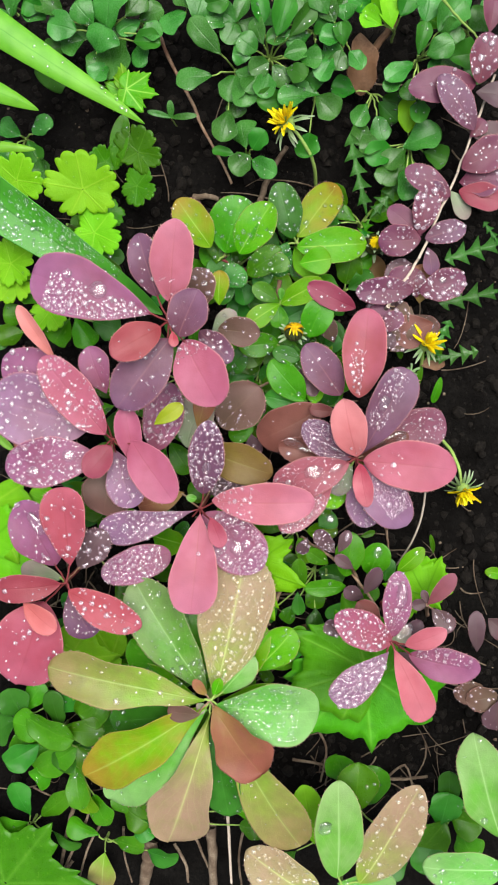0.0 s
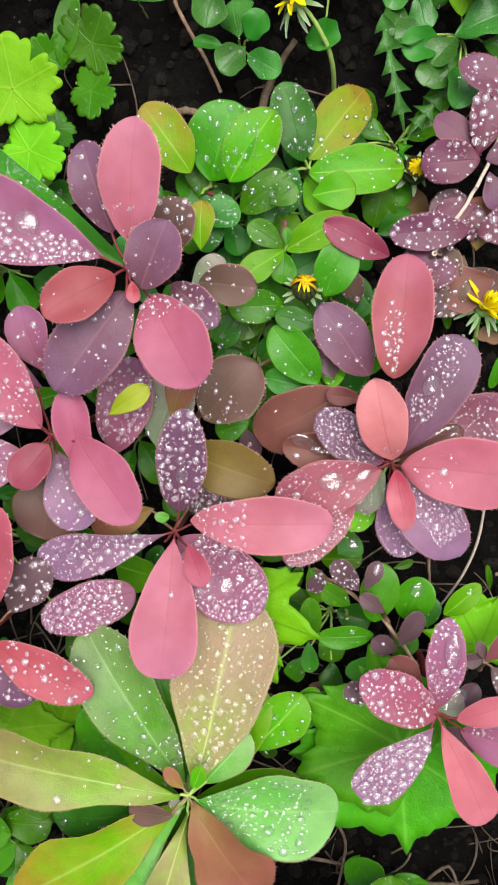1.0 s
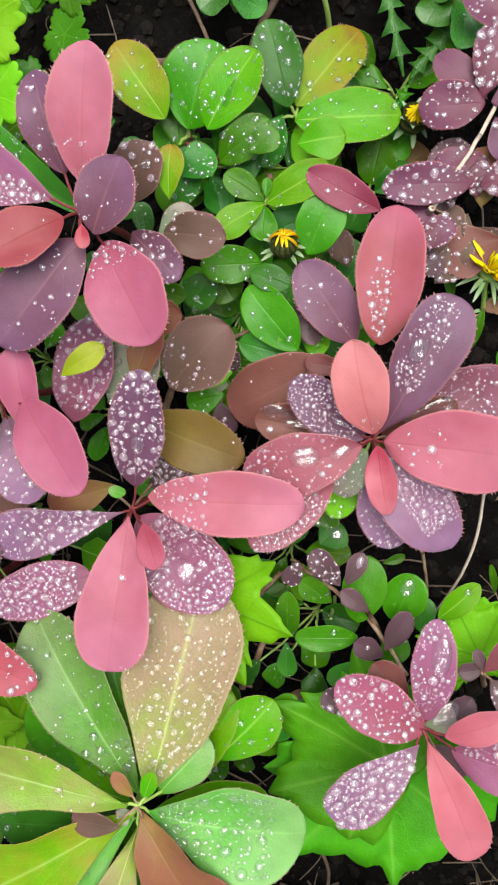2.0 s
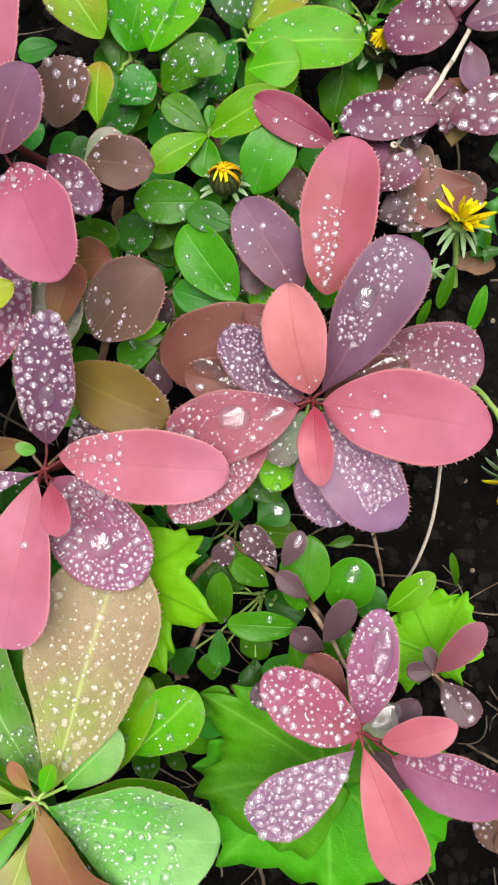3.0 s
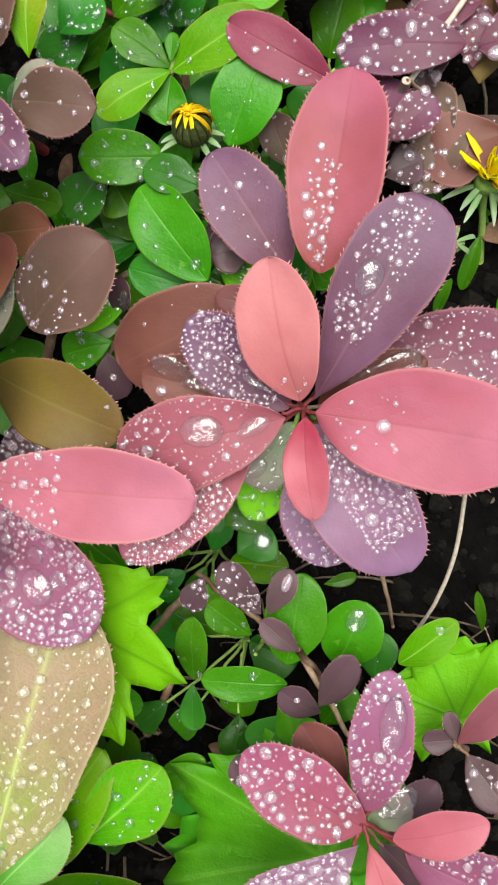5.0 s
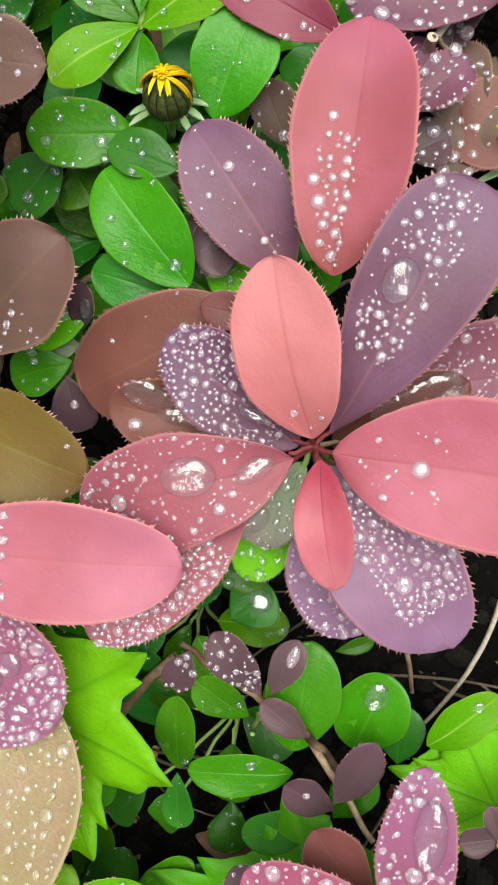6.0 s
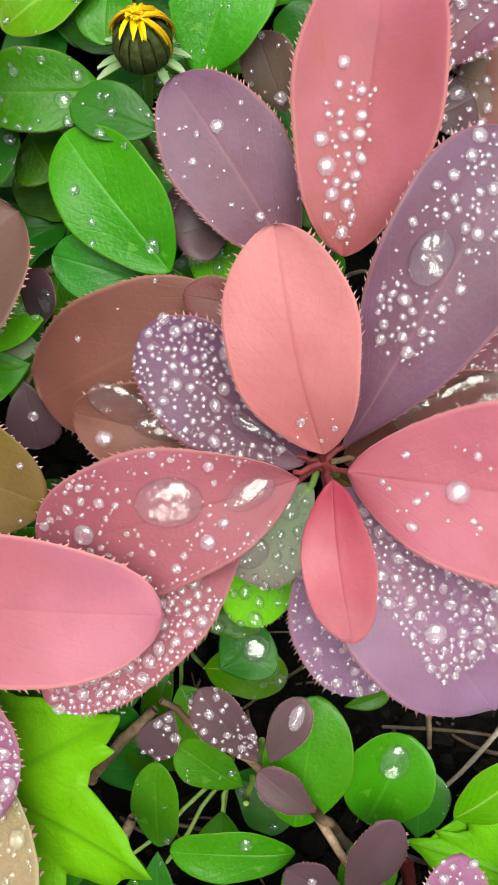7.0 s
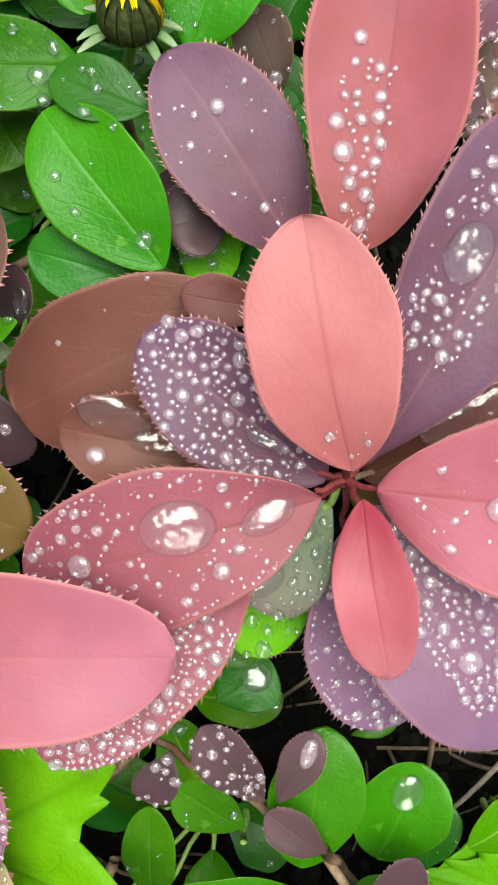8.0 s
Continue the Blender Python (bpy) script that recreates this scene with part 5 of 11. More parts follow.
shoot = plant('barberry_shoot', (0.0184, -0.0931, 0.0000), 'small wet rose and purple barberry shoot above green leaves', 'shrub', 'barberry shoots')
stem(shoot, (0.0184, -0.0931, 0.0000), (0.0179, -0.0941, 0.0555), 0.0016, 0.001, RED_STEM, (0, 0, 0))
stem(shoot, (0.0179, -0.0941, 0.0555), (0.0236, -0.1000, 0.0475), .0005, .0004, STEM, (0, 0, 0), 'petiole', steps=4)
leaf(shoot, (0.0227, -0.1012, 0.0475), (0.0341, -0.0858, 0.0475), 0.0091, DUSK)
stem(shoot, (0.0179, -0.0941, 0.0555), (0.0227, -0.1038, 0.0475), .0005, .0004, STEM, (0, 0, 0), 'petiole', steps=4)
leaf(shoot, (0.0214, -0.1029, 0.0475), (0.0342, -0.1120, 0.0475), 0.0106, DUSK)
leaf(shoot, (-0.0072, -0.0956, 0.0455), (-0.0145, -0.0879, 0.0455), 0.0092, DUSK, drops=10)
stem(shoot, (0.0179, -0.0941, 0.0555), (0.0123, -0.0887, 0.0476), .0005, .0004, RED_STEM, (0, 0, 0), 'petiole', steps=4)
leaf(shoot, (0.0133, -0.0899, 0.0475), (0.0016, -0.0757, 0.0485), 0.0120, RUSSET)
stem(shoot, (0.0179, -0.0941, 0.0555), (0.0187, -0.0962, 0.0495), .0006, .0005, GREEN_STEM, (0, 0, 0), 'petiole', steps=4)
leaf(shoot, (0.0176, -0.0972, 0.0495), (0.0275, -0.0889, 0.0495), 0.0113, SAGE, beads=[(0.805, 0.03, 0.00416, 1.2), (0.477, 0.03, 0.00195, 1)])
stem(shoot, (0.0179, -0.0941, 0.0555), (0.0191, -0.0912, 0.0535), .0005, .0004, RED_STEM, (0, 0, 0), 'petiole', steps=4)
leaf(shoot, (0.0190, -0.0927, 0.0535), (0.0214, -0.0577, 0.0545), 0.0145, MAUVE, shape=(0.68, 0.55), drops=70, size=0.00035, beads=[(0.666, 0.324, 0.00457, 1.5), (0.428, 0.018, 0.00163, 1)])
stem(shoot, (0.0179, -0.0941, 0.0555), (0.0294, -0.1037, 0.0496), .0005, .0004, RED_STEM, (0, 0, 0), 'petiole', steps=4)
leaf(shoot, (0.0280, -0.1034, 0.0495), (0.0642, -0.1105, 0.0515), 0.0191, MAUVE, shape=(0.68, 0.55), drops=60, size=0.00035, spread=(0.1, 0.85, -0.92, -0.05))
stem(shoot, (0.0179, -0.0941, 0.0555), (0.0170, -0.0949, 0.0556), .0005, .0004, RED_STEM, (0, 0, 0), 'petiole', steps=4)
leaf(shoot, (0.0184, -0.0956, 0.0555), (-0.0106, -0.0801, 0.0585), 0.0191, BLUSH, shape=(0.68, 0.55), drops=70, size=0.00048, beads=[(0.653, 0.254, 0.00139, 1), (0.555, -0.754, 0.00125, 1)])
stem(shoot, (0.0179, -0.0941, 0.0555), (0.0160, -0.1010, 0.0556), .0005, .0004, RED_STEM, (0, 0, 0), 'petiole', steps=4)
leaf(shoot, (0.0171, -0.0999, 0.0555), (-0.0107, -0.1262, 0.0585), 0.0187, LILAC, shape=(0.95, 0.42), drops=95, size=0.00054)
stem(shoot, (0.0179, -0.0941, 0.0555), (0.0201, -0.0991, 0.0577), .0005, .0004, RED_STEM, (0, 0, 0), 'petiole', steps=4)
leaf(shoot, (0.0195, -0.0978, 0.0575), (0.0358, -0.1336, 0.0615), 0.0163, CORAL, shape=(0.95, 0.42))
stem(shoot, (0.0179, -0.0941, 0.0555), (0.0261, -0.0941, 0.0598), .0005, .0004, RED_STEM, (0, 0, 0), 'petiole', steps=4)
leaf(shoot, (0.0248, -0.0947, 0.0595), (0.0445, -0.0850, 0.0635), 0.0108, CORAL, shape=(0.68, 0.55))

shoot = plant('barberry_shoot', (0.0117, -0.0953, 0.0000), 'thin barberry twig with small dull purple leaves', 'shrub', 'barberry shoots')
stem(shoot, (0.0117, -0.0953, 0.0000), (-0.0012, -0.0609, 0.0401), 0.0011, 0.0009, STEM, (0, 0, 0))
stem(shoot, (-0.0023, -0.0635, 0.0325), (-0.0278, -0.0440, 0.0407), 0.0009, 0.0006, STEM, (0, 0, 0))
stem(shoot, (-0.0023, -0.0635, 0.0325), (0.0133, -0.0837, 0.0374), 0.0009, 0.0006, STEM, (0, 0, 0))
leaf(shoot, (-0.0105, -0.0518, 0.0431), (-0.0203, -0.0393, 0.0459), 0.0091, DUSK, drops=28, size=0.00040)
leaf(shoot, (-0.0084, -0.0511, 0.0447), (-0.0033, -0.0393, 0.0455), 0.0066, DUSK, beads=[(0.747, 0.122, 0.0017, 1.4)])
stem(shoot, (-0.0012, -0.0609, 0.0401), (-0.0019, -0.0595, 0.0422), .0005, .0004, STEM, (0, 0, 0), 'petiole', steps=4)
leaf(shoot, (-0.0007, -0.0605, 0.0420), (-0.0102, -0.0530, 0.0441), 0.0067, DUSK)
leaf(shoot, (0.0050, -0.0739, 0.0417), (0.0126, -0.0589, 0.0446), 0.0084, DUSK)
leaf(shoot, (0.0052, -0.0774, 0.0379), (-0.0052, -0.0715, 0.0407), 0.0085, DUSK, beads=[(0.6, 0.1, 0.0008, 1)])
leaf(shoot, (-0.0247, -0.0432, 0.0457), (-0.0283, -0.0523, 0.0440), 0.0069, DUSK, drops=8)

shoot = plant('barberry_shoot', (0.0443, -0.0994, 0.0000), 'thin barberry twig with small dark leaves', 'shrub', 'barberry shoots')
stem(shoot, (0.0443, -0.0994, 0.0000), (0.0386, -0.0807, 0.0380), 0.0011, 0.0009, STEM, (0, 0, 0))
leaf(shoot, (0.0386, -0.0807, 0.0380), (0.0514, -0.0621, 0.0430), 0.0093, PLUM)
stem(shoot, (0.0386, -0.0807, 0.0380), (0.0378, -0.0802, 0.0363), .0005, .0004, STEM, (0, 0, 0), 'petiole', steps=4)
leaf(shoot, (0.0393, -0.0800, 0.0360), (0.0303, -0.0812, 0.0380), 0.0064, DUSK)
stem(shoot, (0.0386, -0.0807, 0.0380), (0.0419, -0.0837, 0.0384), .0005, .0004, STEM, (0, 0, 0), 'petiole', steps=4)
leaf(shoot, (0.0408, -0.0827, 0.0380), (0.0513, -0.0933, 0.0420), 0.0106, DUSK, drops=12, size=0.00050)
leaf(shoot, (0.0385, -0.0800, 0.0380), (0.0358, -0.0726, 0.0380), 0.0043, DUSK)

shoot = plant('barberry_shoot', (-0.0657, 0.0049, 0.0000), 'low barberry twig with small grey-purple leaves', 'shrub', 'barberry shoots')
stem(shoot, (-0.0657, 0.0049, 0.0000), (-0.0551, 0.0124, 0.0300), 0.0009, 0.0007, STEM, (0, 0, 0))
leaf(shoot, (-0.0502, 0.0187, 0.0400), (-0.0480, 0.0277, 0.0460), 0.0065, DUSK, beads=[(0.552, 0.482, 0.00182, 1.3)])
leaf(shoot, (-0.0510, 0.0154, 0.0380), (-0.0591, 0.0156, 0.0380), 0.0068, SAGE)
stem(shoot, (-0.0551, 0.0124, 0.0300), (-0.0538, 0.0081, 0.0375), .0005, .0004, STEM, (0, 0, 0), 'petiole', steps=4)
leaf(shoot, (-0.0540, 0.0095, 0.0380), (-0.0523, -0.0026, 0.0340), 0.0094, DUSK, beads=[(0.497, -0.08, 0.00097, 1)])
leaf(shoot, (-0.0206, 0.0362, 0.0360), (-0.0303, 0.0411, 0.0360), 0.0085, DUSK)

shoot = plant('barberry_branch', (0.0071, 0.0585, 0.0000), 'leaning barberry branch with wet purple leaves on a pale stem', 'shrub', 'barberry shoots')
stem(shoot, (0.0071, 0.0585, 0.0000), (0.0153, 0.0743, 0.0380), 0.0012, 0.0011, PALE_STEM, (0, 0, 0))
stem(shoot, (0.0023, 0.0507, 0.0260), (0.0153, 0.0743, 0.0340), 0.0007, 0.0007, PALE_STEM, (0, 0, 0))
stem(shoot, (0.0153, 0.0743, 0.0340), (0.0299, 0.0976, 0.0370), 0.0007, 0.0007, PALE_STEM, (0, 0, 0))
stem(shoot, (0.0299, 0.0976, 0.0370), (0.0480, 0.1391, 0.0370), 0.0007, 0.0006, PALE_STEM, (0, 0, 0))
stem(shoot, (0.0480, 0.1391, 0.0370), (0.0645, 0.1845, 0.0370), 0.0006, 0.0006, PALE_STEM, (0, 0, 0))
leaf(shoot, (0.0397, 0.0659, 0.0260), (0.0197, 0.0587, 0.0260), 0.0175, RUSSET)
leaf(shoot, (0.0254, 0.0616, 0.0260), (0.0165, 0.0761, 0.0260), 0.0160, BROWN, drops=20)
leaf(shoot, (0.0298, 0.0703, 0.0240), (0.0408, 0.0586, 0.0240), 0.0131, BROWN, drops=14)
leaf(shoot, (0.0280, 0.0746, 0.0260), (0.0212, 0.0558, 0.0260), 0.0134, BROWN, drops=15)
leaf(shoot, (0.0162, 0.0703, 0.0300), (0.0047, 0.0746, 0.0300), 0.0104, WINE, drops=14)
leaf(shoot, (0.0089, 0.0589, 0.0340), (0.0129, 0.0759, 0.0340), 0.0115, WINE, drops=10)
leaf(shoot, (0.0318, 0.0759, 0.0300), (0.0333, 0.0956, 0.0300), 0.0143, RUST)
stem(shoot, (0.0153, 0.0743, 0.0380), (0.0192, 0.0746, 0.0300), .0005, .0004, STEM, (0, 0, 0), 'petiole', steps=4)
leaf(shoot, (0.0190, 0.0731, 0.0300), (0.0228, 0.0985, 0.0300), 0.0149, DUSK, drops=40)
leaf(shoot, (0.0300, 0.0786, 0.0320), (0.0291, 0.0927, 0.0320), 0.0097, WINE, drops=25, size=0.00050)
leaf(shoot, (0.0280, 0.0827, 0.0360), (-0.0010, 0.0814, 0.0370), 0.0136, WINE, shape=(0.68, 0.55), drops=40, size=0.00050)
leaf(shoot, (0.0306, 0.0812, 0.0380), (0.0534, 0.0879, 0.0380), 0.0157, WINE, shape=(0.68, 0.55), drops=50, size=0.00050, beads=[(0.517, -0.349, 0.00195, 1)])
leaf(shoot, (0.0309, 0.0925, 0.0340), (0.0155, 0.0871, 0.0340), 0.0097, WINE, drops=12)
leaf(shoot, (0.0345, 0.1034, 0.0360), (0.0371, 0.0896, 0.0360), 0.0084, PURPLE, beads=[(0.206, 0.407, 0.0014, 1)])
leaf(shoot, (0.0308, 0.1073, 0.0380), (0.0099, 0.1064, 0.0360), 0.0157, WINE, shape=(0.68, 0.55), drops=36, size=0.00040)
leaf(shoot, (0.0327, 0.1073, 0.0380), (0.0527, 0.1125, 0.0380), 0.0117, PURPLE, shape=(0.68, 0.55), drops=24)
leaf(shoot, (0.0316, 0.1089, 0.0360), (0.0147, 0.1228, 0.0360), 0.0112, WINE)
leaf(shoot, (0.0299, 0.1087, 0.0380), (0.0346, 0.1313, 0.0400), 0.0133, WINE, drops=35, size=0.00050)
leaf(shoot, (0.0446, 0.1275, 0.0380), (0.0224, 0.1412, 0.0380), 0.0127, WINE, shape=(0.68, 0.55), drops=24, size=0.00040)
leaf(shoot, (0.0433, 0.1262, 0.0380), (0.0322, 0.1317, 0.0380), 0.0111, PURPLE, drops=20)
leaf(shoot, (0.0449, 0.1305, 0.0360), (0.0535, 0.1168, 0.0360), 0.0084, SAGE)
leaf(shoot, (0.0486, 0.1301, 0.0380), (0.0701, 0.1236, 0.0400), 0.0132, CRIMSON, shape=(0.68, 0.55))
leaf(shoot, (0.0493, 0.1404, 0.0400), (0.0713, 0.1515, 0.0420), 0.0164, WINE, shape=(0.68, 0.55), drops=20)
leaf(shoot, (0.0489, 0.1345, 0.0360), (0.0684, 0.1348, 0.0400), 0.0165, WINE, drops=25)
leaf(shoot, (0.0519, 0.1580, 0.0380), (0.0708, 0.1550, 0.0380), 0.0123, DUSK)
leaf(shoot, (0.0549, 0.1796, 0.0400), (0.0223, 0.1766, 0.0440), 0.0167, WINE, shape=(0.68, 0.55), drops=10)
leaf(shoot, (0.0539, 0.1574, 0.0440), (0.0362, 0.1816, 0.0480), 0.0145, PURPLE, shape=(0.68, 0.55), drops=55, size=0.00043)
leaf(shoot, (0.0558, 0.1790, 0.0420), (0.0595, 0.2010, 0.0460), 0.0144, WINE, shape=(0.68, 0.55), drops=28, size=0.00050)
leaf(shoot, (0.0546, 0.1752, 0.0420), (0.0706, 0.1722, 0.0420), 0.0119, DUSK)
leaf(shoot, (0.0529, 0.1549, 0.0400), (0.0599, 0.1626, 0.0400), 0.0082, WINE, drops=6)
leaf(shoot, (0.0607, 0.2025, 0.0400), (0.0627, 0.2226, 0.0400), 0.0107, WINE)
leaf(shoot, (-0.0013, 0.0733, 0.0420), (-0.0252, 0.0853, 0.0450), 0.0119, CRIMSON, shape=(0.68, 0.55), drops=10, size=0.00040)
leaf(shoot, (-0.0113, 0.0562, 0.0300), (-0.0163, 0.0684, 0.0330), 0.0093, BROWN, drops=8)
leaf(shoot, (0.0117, 0.0615, 0.0360), (0.0225, 0.0710, 0.0360), 0.0096, WINE, drops=24, size=0.00040)
leaf(shoot, (0.0178, 0.0513, 0.0260), (0.0269, 0.0613, 0.0260), 0.0115, BROWN, drops=15)
leaf(shoot, (0.0118, 0.0550, 0.0280), (0.0200, 0.0593, 0.0280), 0.0100, DUSK, drops=10)

shoot = plant('barberry_shoot', (-0.0306, 0.1069, 0.0000), 'fresh green barberry shoot with wet leaves', 'shrub', 'barberry shoots')
stem(shoot, (-0.0306, 0.1069, 0.0000), (-0.0306, 0.1069, 0.0300), 0.0016, 0.001, STEM, (0, 0, 0))
stem(shoot, (-0.0306, 0.1069, 0.0300), (-0.0357, 0.1061, 0.0300), .0006, .0005, GREEN_STEM, (0, 0, 0), 'petiole', steps=4)
leaf(shoot, (-0.0352, 0.1075, 0.0300), (-0.0421, 0.0900, 0.0300), 0.0127, TEAL, drops=25)
stem(shoot, (-0.0306, 0.1069, 0.0300), (-0.0305, 0.1043, 0.0222), .0006, .0005, GREEN_STEM, (0, 0, 0), 'petiole', steps=4)
leaf(shoot, (-0.0315, 0.1054, 0.0220), (-0.0178, 0.0916, 0.0240), 0.0170, LIME, shape=(0.68, 0.55))
stem(shoot, (-0.0306, 0.1069, 0.0300), (-0.0332, 0.1099, 0.0342), .0006, .0005, GREEN_STEM, (0, 0, 0), 'petiole', steps=4)
leaf(shoot, (-0.0328, 0.1085, 0.0340), (-0.0401, 0.1355, 0.0380), 0.0164, TEAL, shape=(0.68, 0.55), drops=45)
stem(shoot, (-0.0306, 0.1069, 0.0300), (-0.0291, 0.1043, 0.0339), .0006, .0005, GREEN_STEM, (0, 0, 0), 'petiole', steps=4)
leaf(shoot, (-0.0306, 0.1043, 0.0340), (0.0047, 0.1058, 0.0310), 0.0182, FRESH, shape=(0.68, 0.55), drops=30)
stem(shoot, (-0.0306, 0.1069, 0.0300), (-0.0297, 0.1106, 0.0317), .0006, .0005, GREEN_STEM, (0, 0, 0), 'petiole', steps=4)
leaf(shoot, (-0.0306, 0.1095, 0.0320), (-0.0100, 0.1360, 0.0240), 0.0184, TURN, shape=(0.68, 0.55), drops=18)

shoot = plant('barberry_shoot', (-0.0674, 0.1006, 0.0000), 'fresh green barberry shoot with broad wet leaves', 'shrub', 'barberry shoots')
stem(shoot, (-0.0674, 0.1006, 0.0000), (-0.0674, 0.1006, 0.0320), 0.0016, 0.001, STEM, (0, 0, 0))
stem(shoot, (-0.0674, 0.1006, 0.0320), (-0.0656, 0.1011, 0.0280), .0006, .0005, GREEN_STEM, (0, 0, 0), 'petiole', steps=4)
leaf(shoot, (-0.0648, 0.1023, 0.0280), (-0.0737, 0.0881, 0.0280), 0.0146, TEAL, drops=18)
stem(shoot, (-0.0674, 0.1006, 0.0320), (-0.0691, 0.1045, 0.0260), .0006, .0005, GREEN_STEM, (0, 0, 0), 'petiole', steps=4)
leaf(shoot, (-0.0679, 0.1054, 0.0260), (-0.0797, 0.0969, 0.0260), 0.0146, GREEN)
leaf(shoot, (-0.0556, 0.0903, 0.0360), (-0.0384, 0.1032, 0.0400), 0.0136, GREEN, shape=(0.68, 0.55), drops=28)
leaf(shoot, (-0.0531, 0.0935, 0.0300), (-0.0444, 0.0863, 0.0300), 0.0145, TEAL, drops=18)
leaf(shoot, (-0.0737, 0.1041, 0.0400), (-0.0894, 0.1267, 0.0470), 0.0174, TURN, shape=(0.68, 0.55), drops=14)
stem(shoot, (-0.0674, 0.1006, 0.0320), (-0.0665, 0.1030, 0.0363), .0006, .0005, GREEN_STEM, (0, 0, 0), 'petiole', steps=4)
leaf(shoot, (-0.0670, 0.1017, 0.0360), (-0.0574, 0.1285, 0.0410), 0.0254, GREEN, shape=(0.68, 0.55), drops=40)
leaf(shoot, (-0.0597, 0.1009, 0.0380), (-0.0428, 0.1249, 0.0420), 0.0191, FRESH, shape=(0.68, 0.55), drops=40)
stem(shoot, (-0.0674, 0.1006, 0.0320), (-0.0718, 0.0980, 0.0300), .0006, .0005, GREEN_STEM, (0, 0, 0), 'petiole', steps=4)
leaf(shoot, (-0.0720, 0.0966, 0.0300), (-0.0698, 0.1135, 0.0300), 0.0145, GREEN, drops=10)

sprig = plant('barberry_shoot', (-0.0430, 0.0763, 0.0000), 'small four-leaved green sprig on a brown twig', 'shrub', 'barberry shoots')
stem(sprig, (-0.0430, 0.0763, 0.0000), (-0.0392, 0.0758, 0.0405), 0.0009, 0.0008, STEM, (0, 0, 0))
leaf(sprig, (-0.0391, 0.0764, 0.0415), (-0.0525, 0.0849, 0.0445), 0.0092, GREEN, teeth=0)
leaf(sprig, (-0.0391, 0.0758, 0.0415), (-0.0555, 0.0649, 0.0445), 0.0110, FRESH, teeth=0)
leaf(sprig, (-0.0392, 0.0752, 0.0405), (-0.0398, 0.0637, 0.0405), 0.0099, GREEN, teeth=0)
leaf(sprig, (-0.0386, 0.0758, 0.0415), (-0.0176, 0.0874, 0.0445), 0.0121, FRESH, shape=(0.68, 0.55), teeth=0, drops=8)
stem(sprig, (-0.0392, 0.0758, 0.0405), (-0.0384, 0.0787, 0.0435), .0006, .0005, GREEN_STEM, (0, 0, 0), 'petiole', steps=4)
leaf(sprig, (-0.0385, 0.0772, 0.0435), (-0.0382, 0.0837, 0.0435), 0.0035, GREEN, teeth=0)

sprig = plant('barberry_shoot', (-0.0365, 0.0511, 0.0000), 'low green barberry leaves under the dandelion bud', 'shrub', 'barberry shoots')
stem(sprig, (-0.0365, 0.0511, 0.0000), (-0.0345, 0.0511, 0.0370), 0.0009, 0.0008, STEM, (0, 0, 0))
leaf(sprig, (-0.0245, 0.0590, 0.0410), (-0.0166, 0.0788, 0.0430), 0.0159, GREEN, shape=(0.68, 0.55), teeth=0, drops=8)
stem(sprig, (-0.0345, 0.0511, 0.0370), (-0.0412, 0.0562, 0.0413), .0006, .0005, GREEN_STEM, (0, 0, 0), 'petiole', steps=4)
leaf(sprig, (-0.0397, 0.0563, 0.0410), (-0.0600, 0.0553, 0.0450), 0.0129, GREEN, shape=(0.68, 0.55), drops=14, size=0.00050)
leaf(sprig, (-0.0288, 0.0483, 0.0490), (-0.0424, 0.0523, 0.0490), 0.0090, TEAL, shape=(0.68, 0.55), teeth=0)
leaf(sprig, (-0.0267, 0.0275, 0.0470), (-0.0433, 0.0479, 0.0490), 0.0160, GREEN, shape=(0.68, 0.55), teeth=0, drops=6, size=0.00043)
leaf(sprig, (-0.0299, 0.0258, 0.0430), (-0.0465, 0.0299, 0.0450), 0.0111, TEAL, shape=(0.68, 0.55), teeth=0)
leaf(sprig, (-0.0822, 0.0487, 0.0390), (-0.0663, 0.0450, 0.0390), 0.0088, GREEN, teeth=0)
leaf(sprig, (-0.0557, 0.0535, 0.0370), (-0.0660, 0.0423, 0.0370), 0.0128, TEAL, drops=8)
leaf(sprig, (-0.0555, 0.0520, 0.0330), (-0.0503, 0.0446, 0.0330), 0.0123, GREEN)
leaf(sprig, (-0.0473, 0.0229, 0.0410), (-0.0617, 0.0170, 0.0410), 0.0093, LIME, teeth=0, drops=12)
leaf(sprig, (-0.0523, 0.0123, 0.0390), (-0.0654, 0.0082, 0.0390), 0.0101, GREEN, teeth=0, drops=6)
leaf(sprig, (-0.0422, 0.0651, 0.0290), (-0.0240, 0.0756, 0.0290), 0.0137, TEAL)
leaf(sprig, (-0.0263, 0.0327, 0.0370), (-0.0170, 0.0288, 0.0370), 0.0102, LIME, drops=10)
leaf(sprig, (-0.0385, 0.0283, 0.0350), (-0.0255, 0.0200, 0.0350), 0.0121, GREEN, drops=10)
leaf(sprig, (-0.0673, 0.0847, 0.0410), (-0.0568, 0.0931, 0.0410), 0.0132, TEAL, drops=20)
leaf(sprig, (-0.0611, 0.0861, 0.0370), (-0.0736, 0.0789, 0.0370), 0.0120, TEAL, drops=14)
leaf(sprig, (-0.0294, 0.0957, 0.0370), (-0.0134, 0.0982, 0.0370), 0.0140, FRESH)
leaf(sprig, (-0.0447, 0.0915, 0.0450), (-0.0348, 0.0980, 0.0450), 0.0099, GREEN, drops=10)

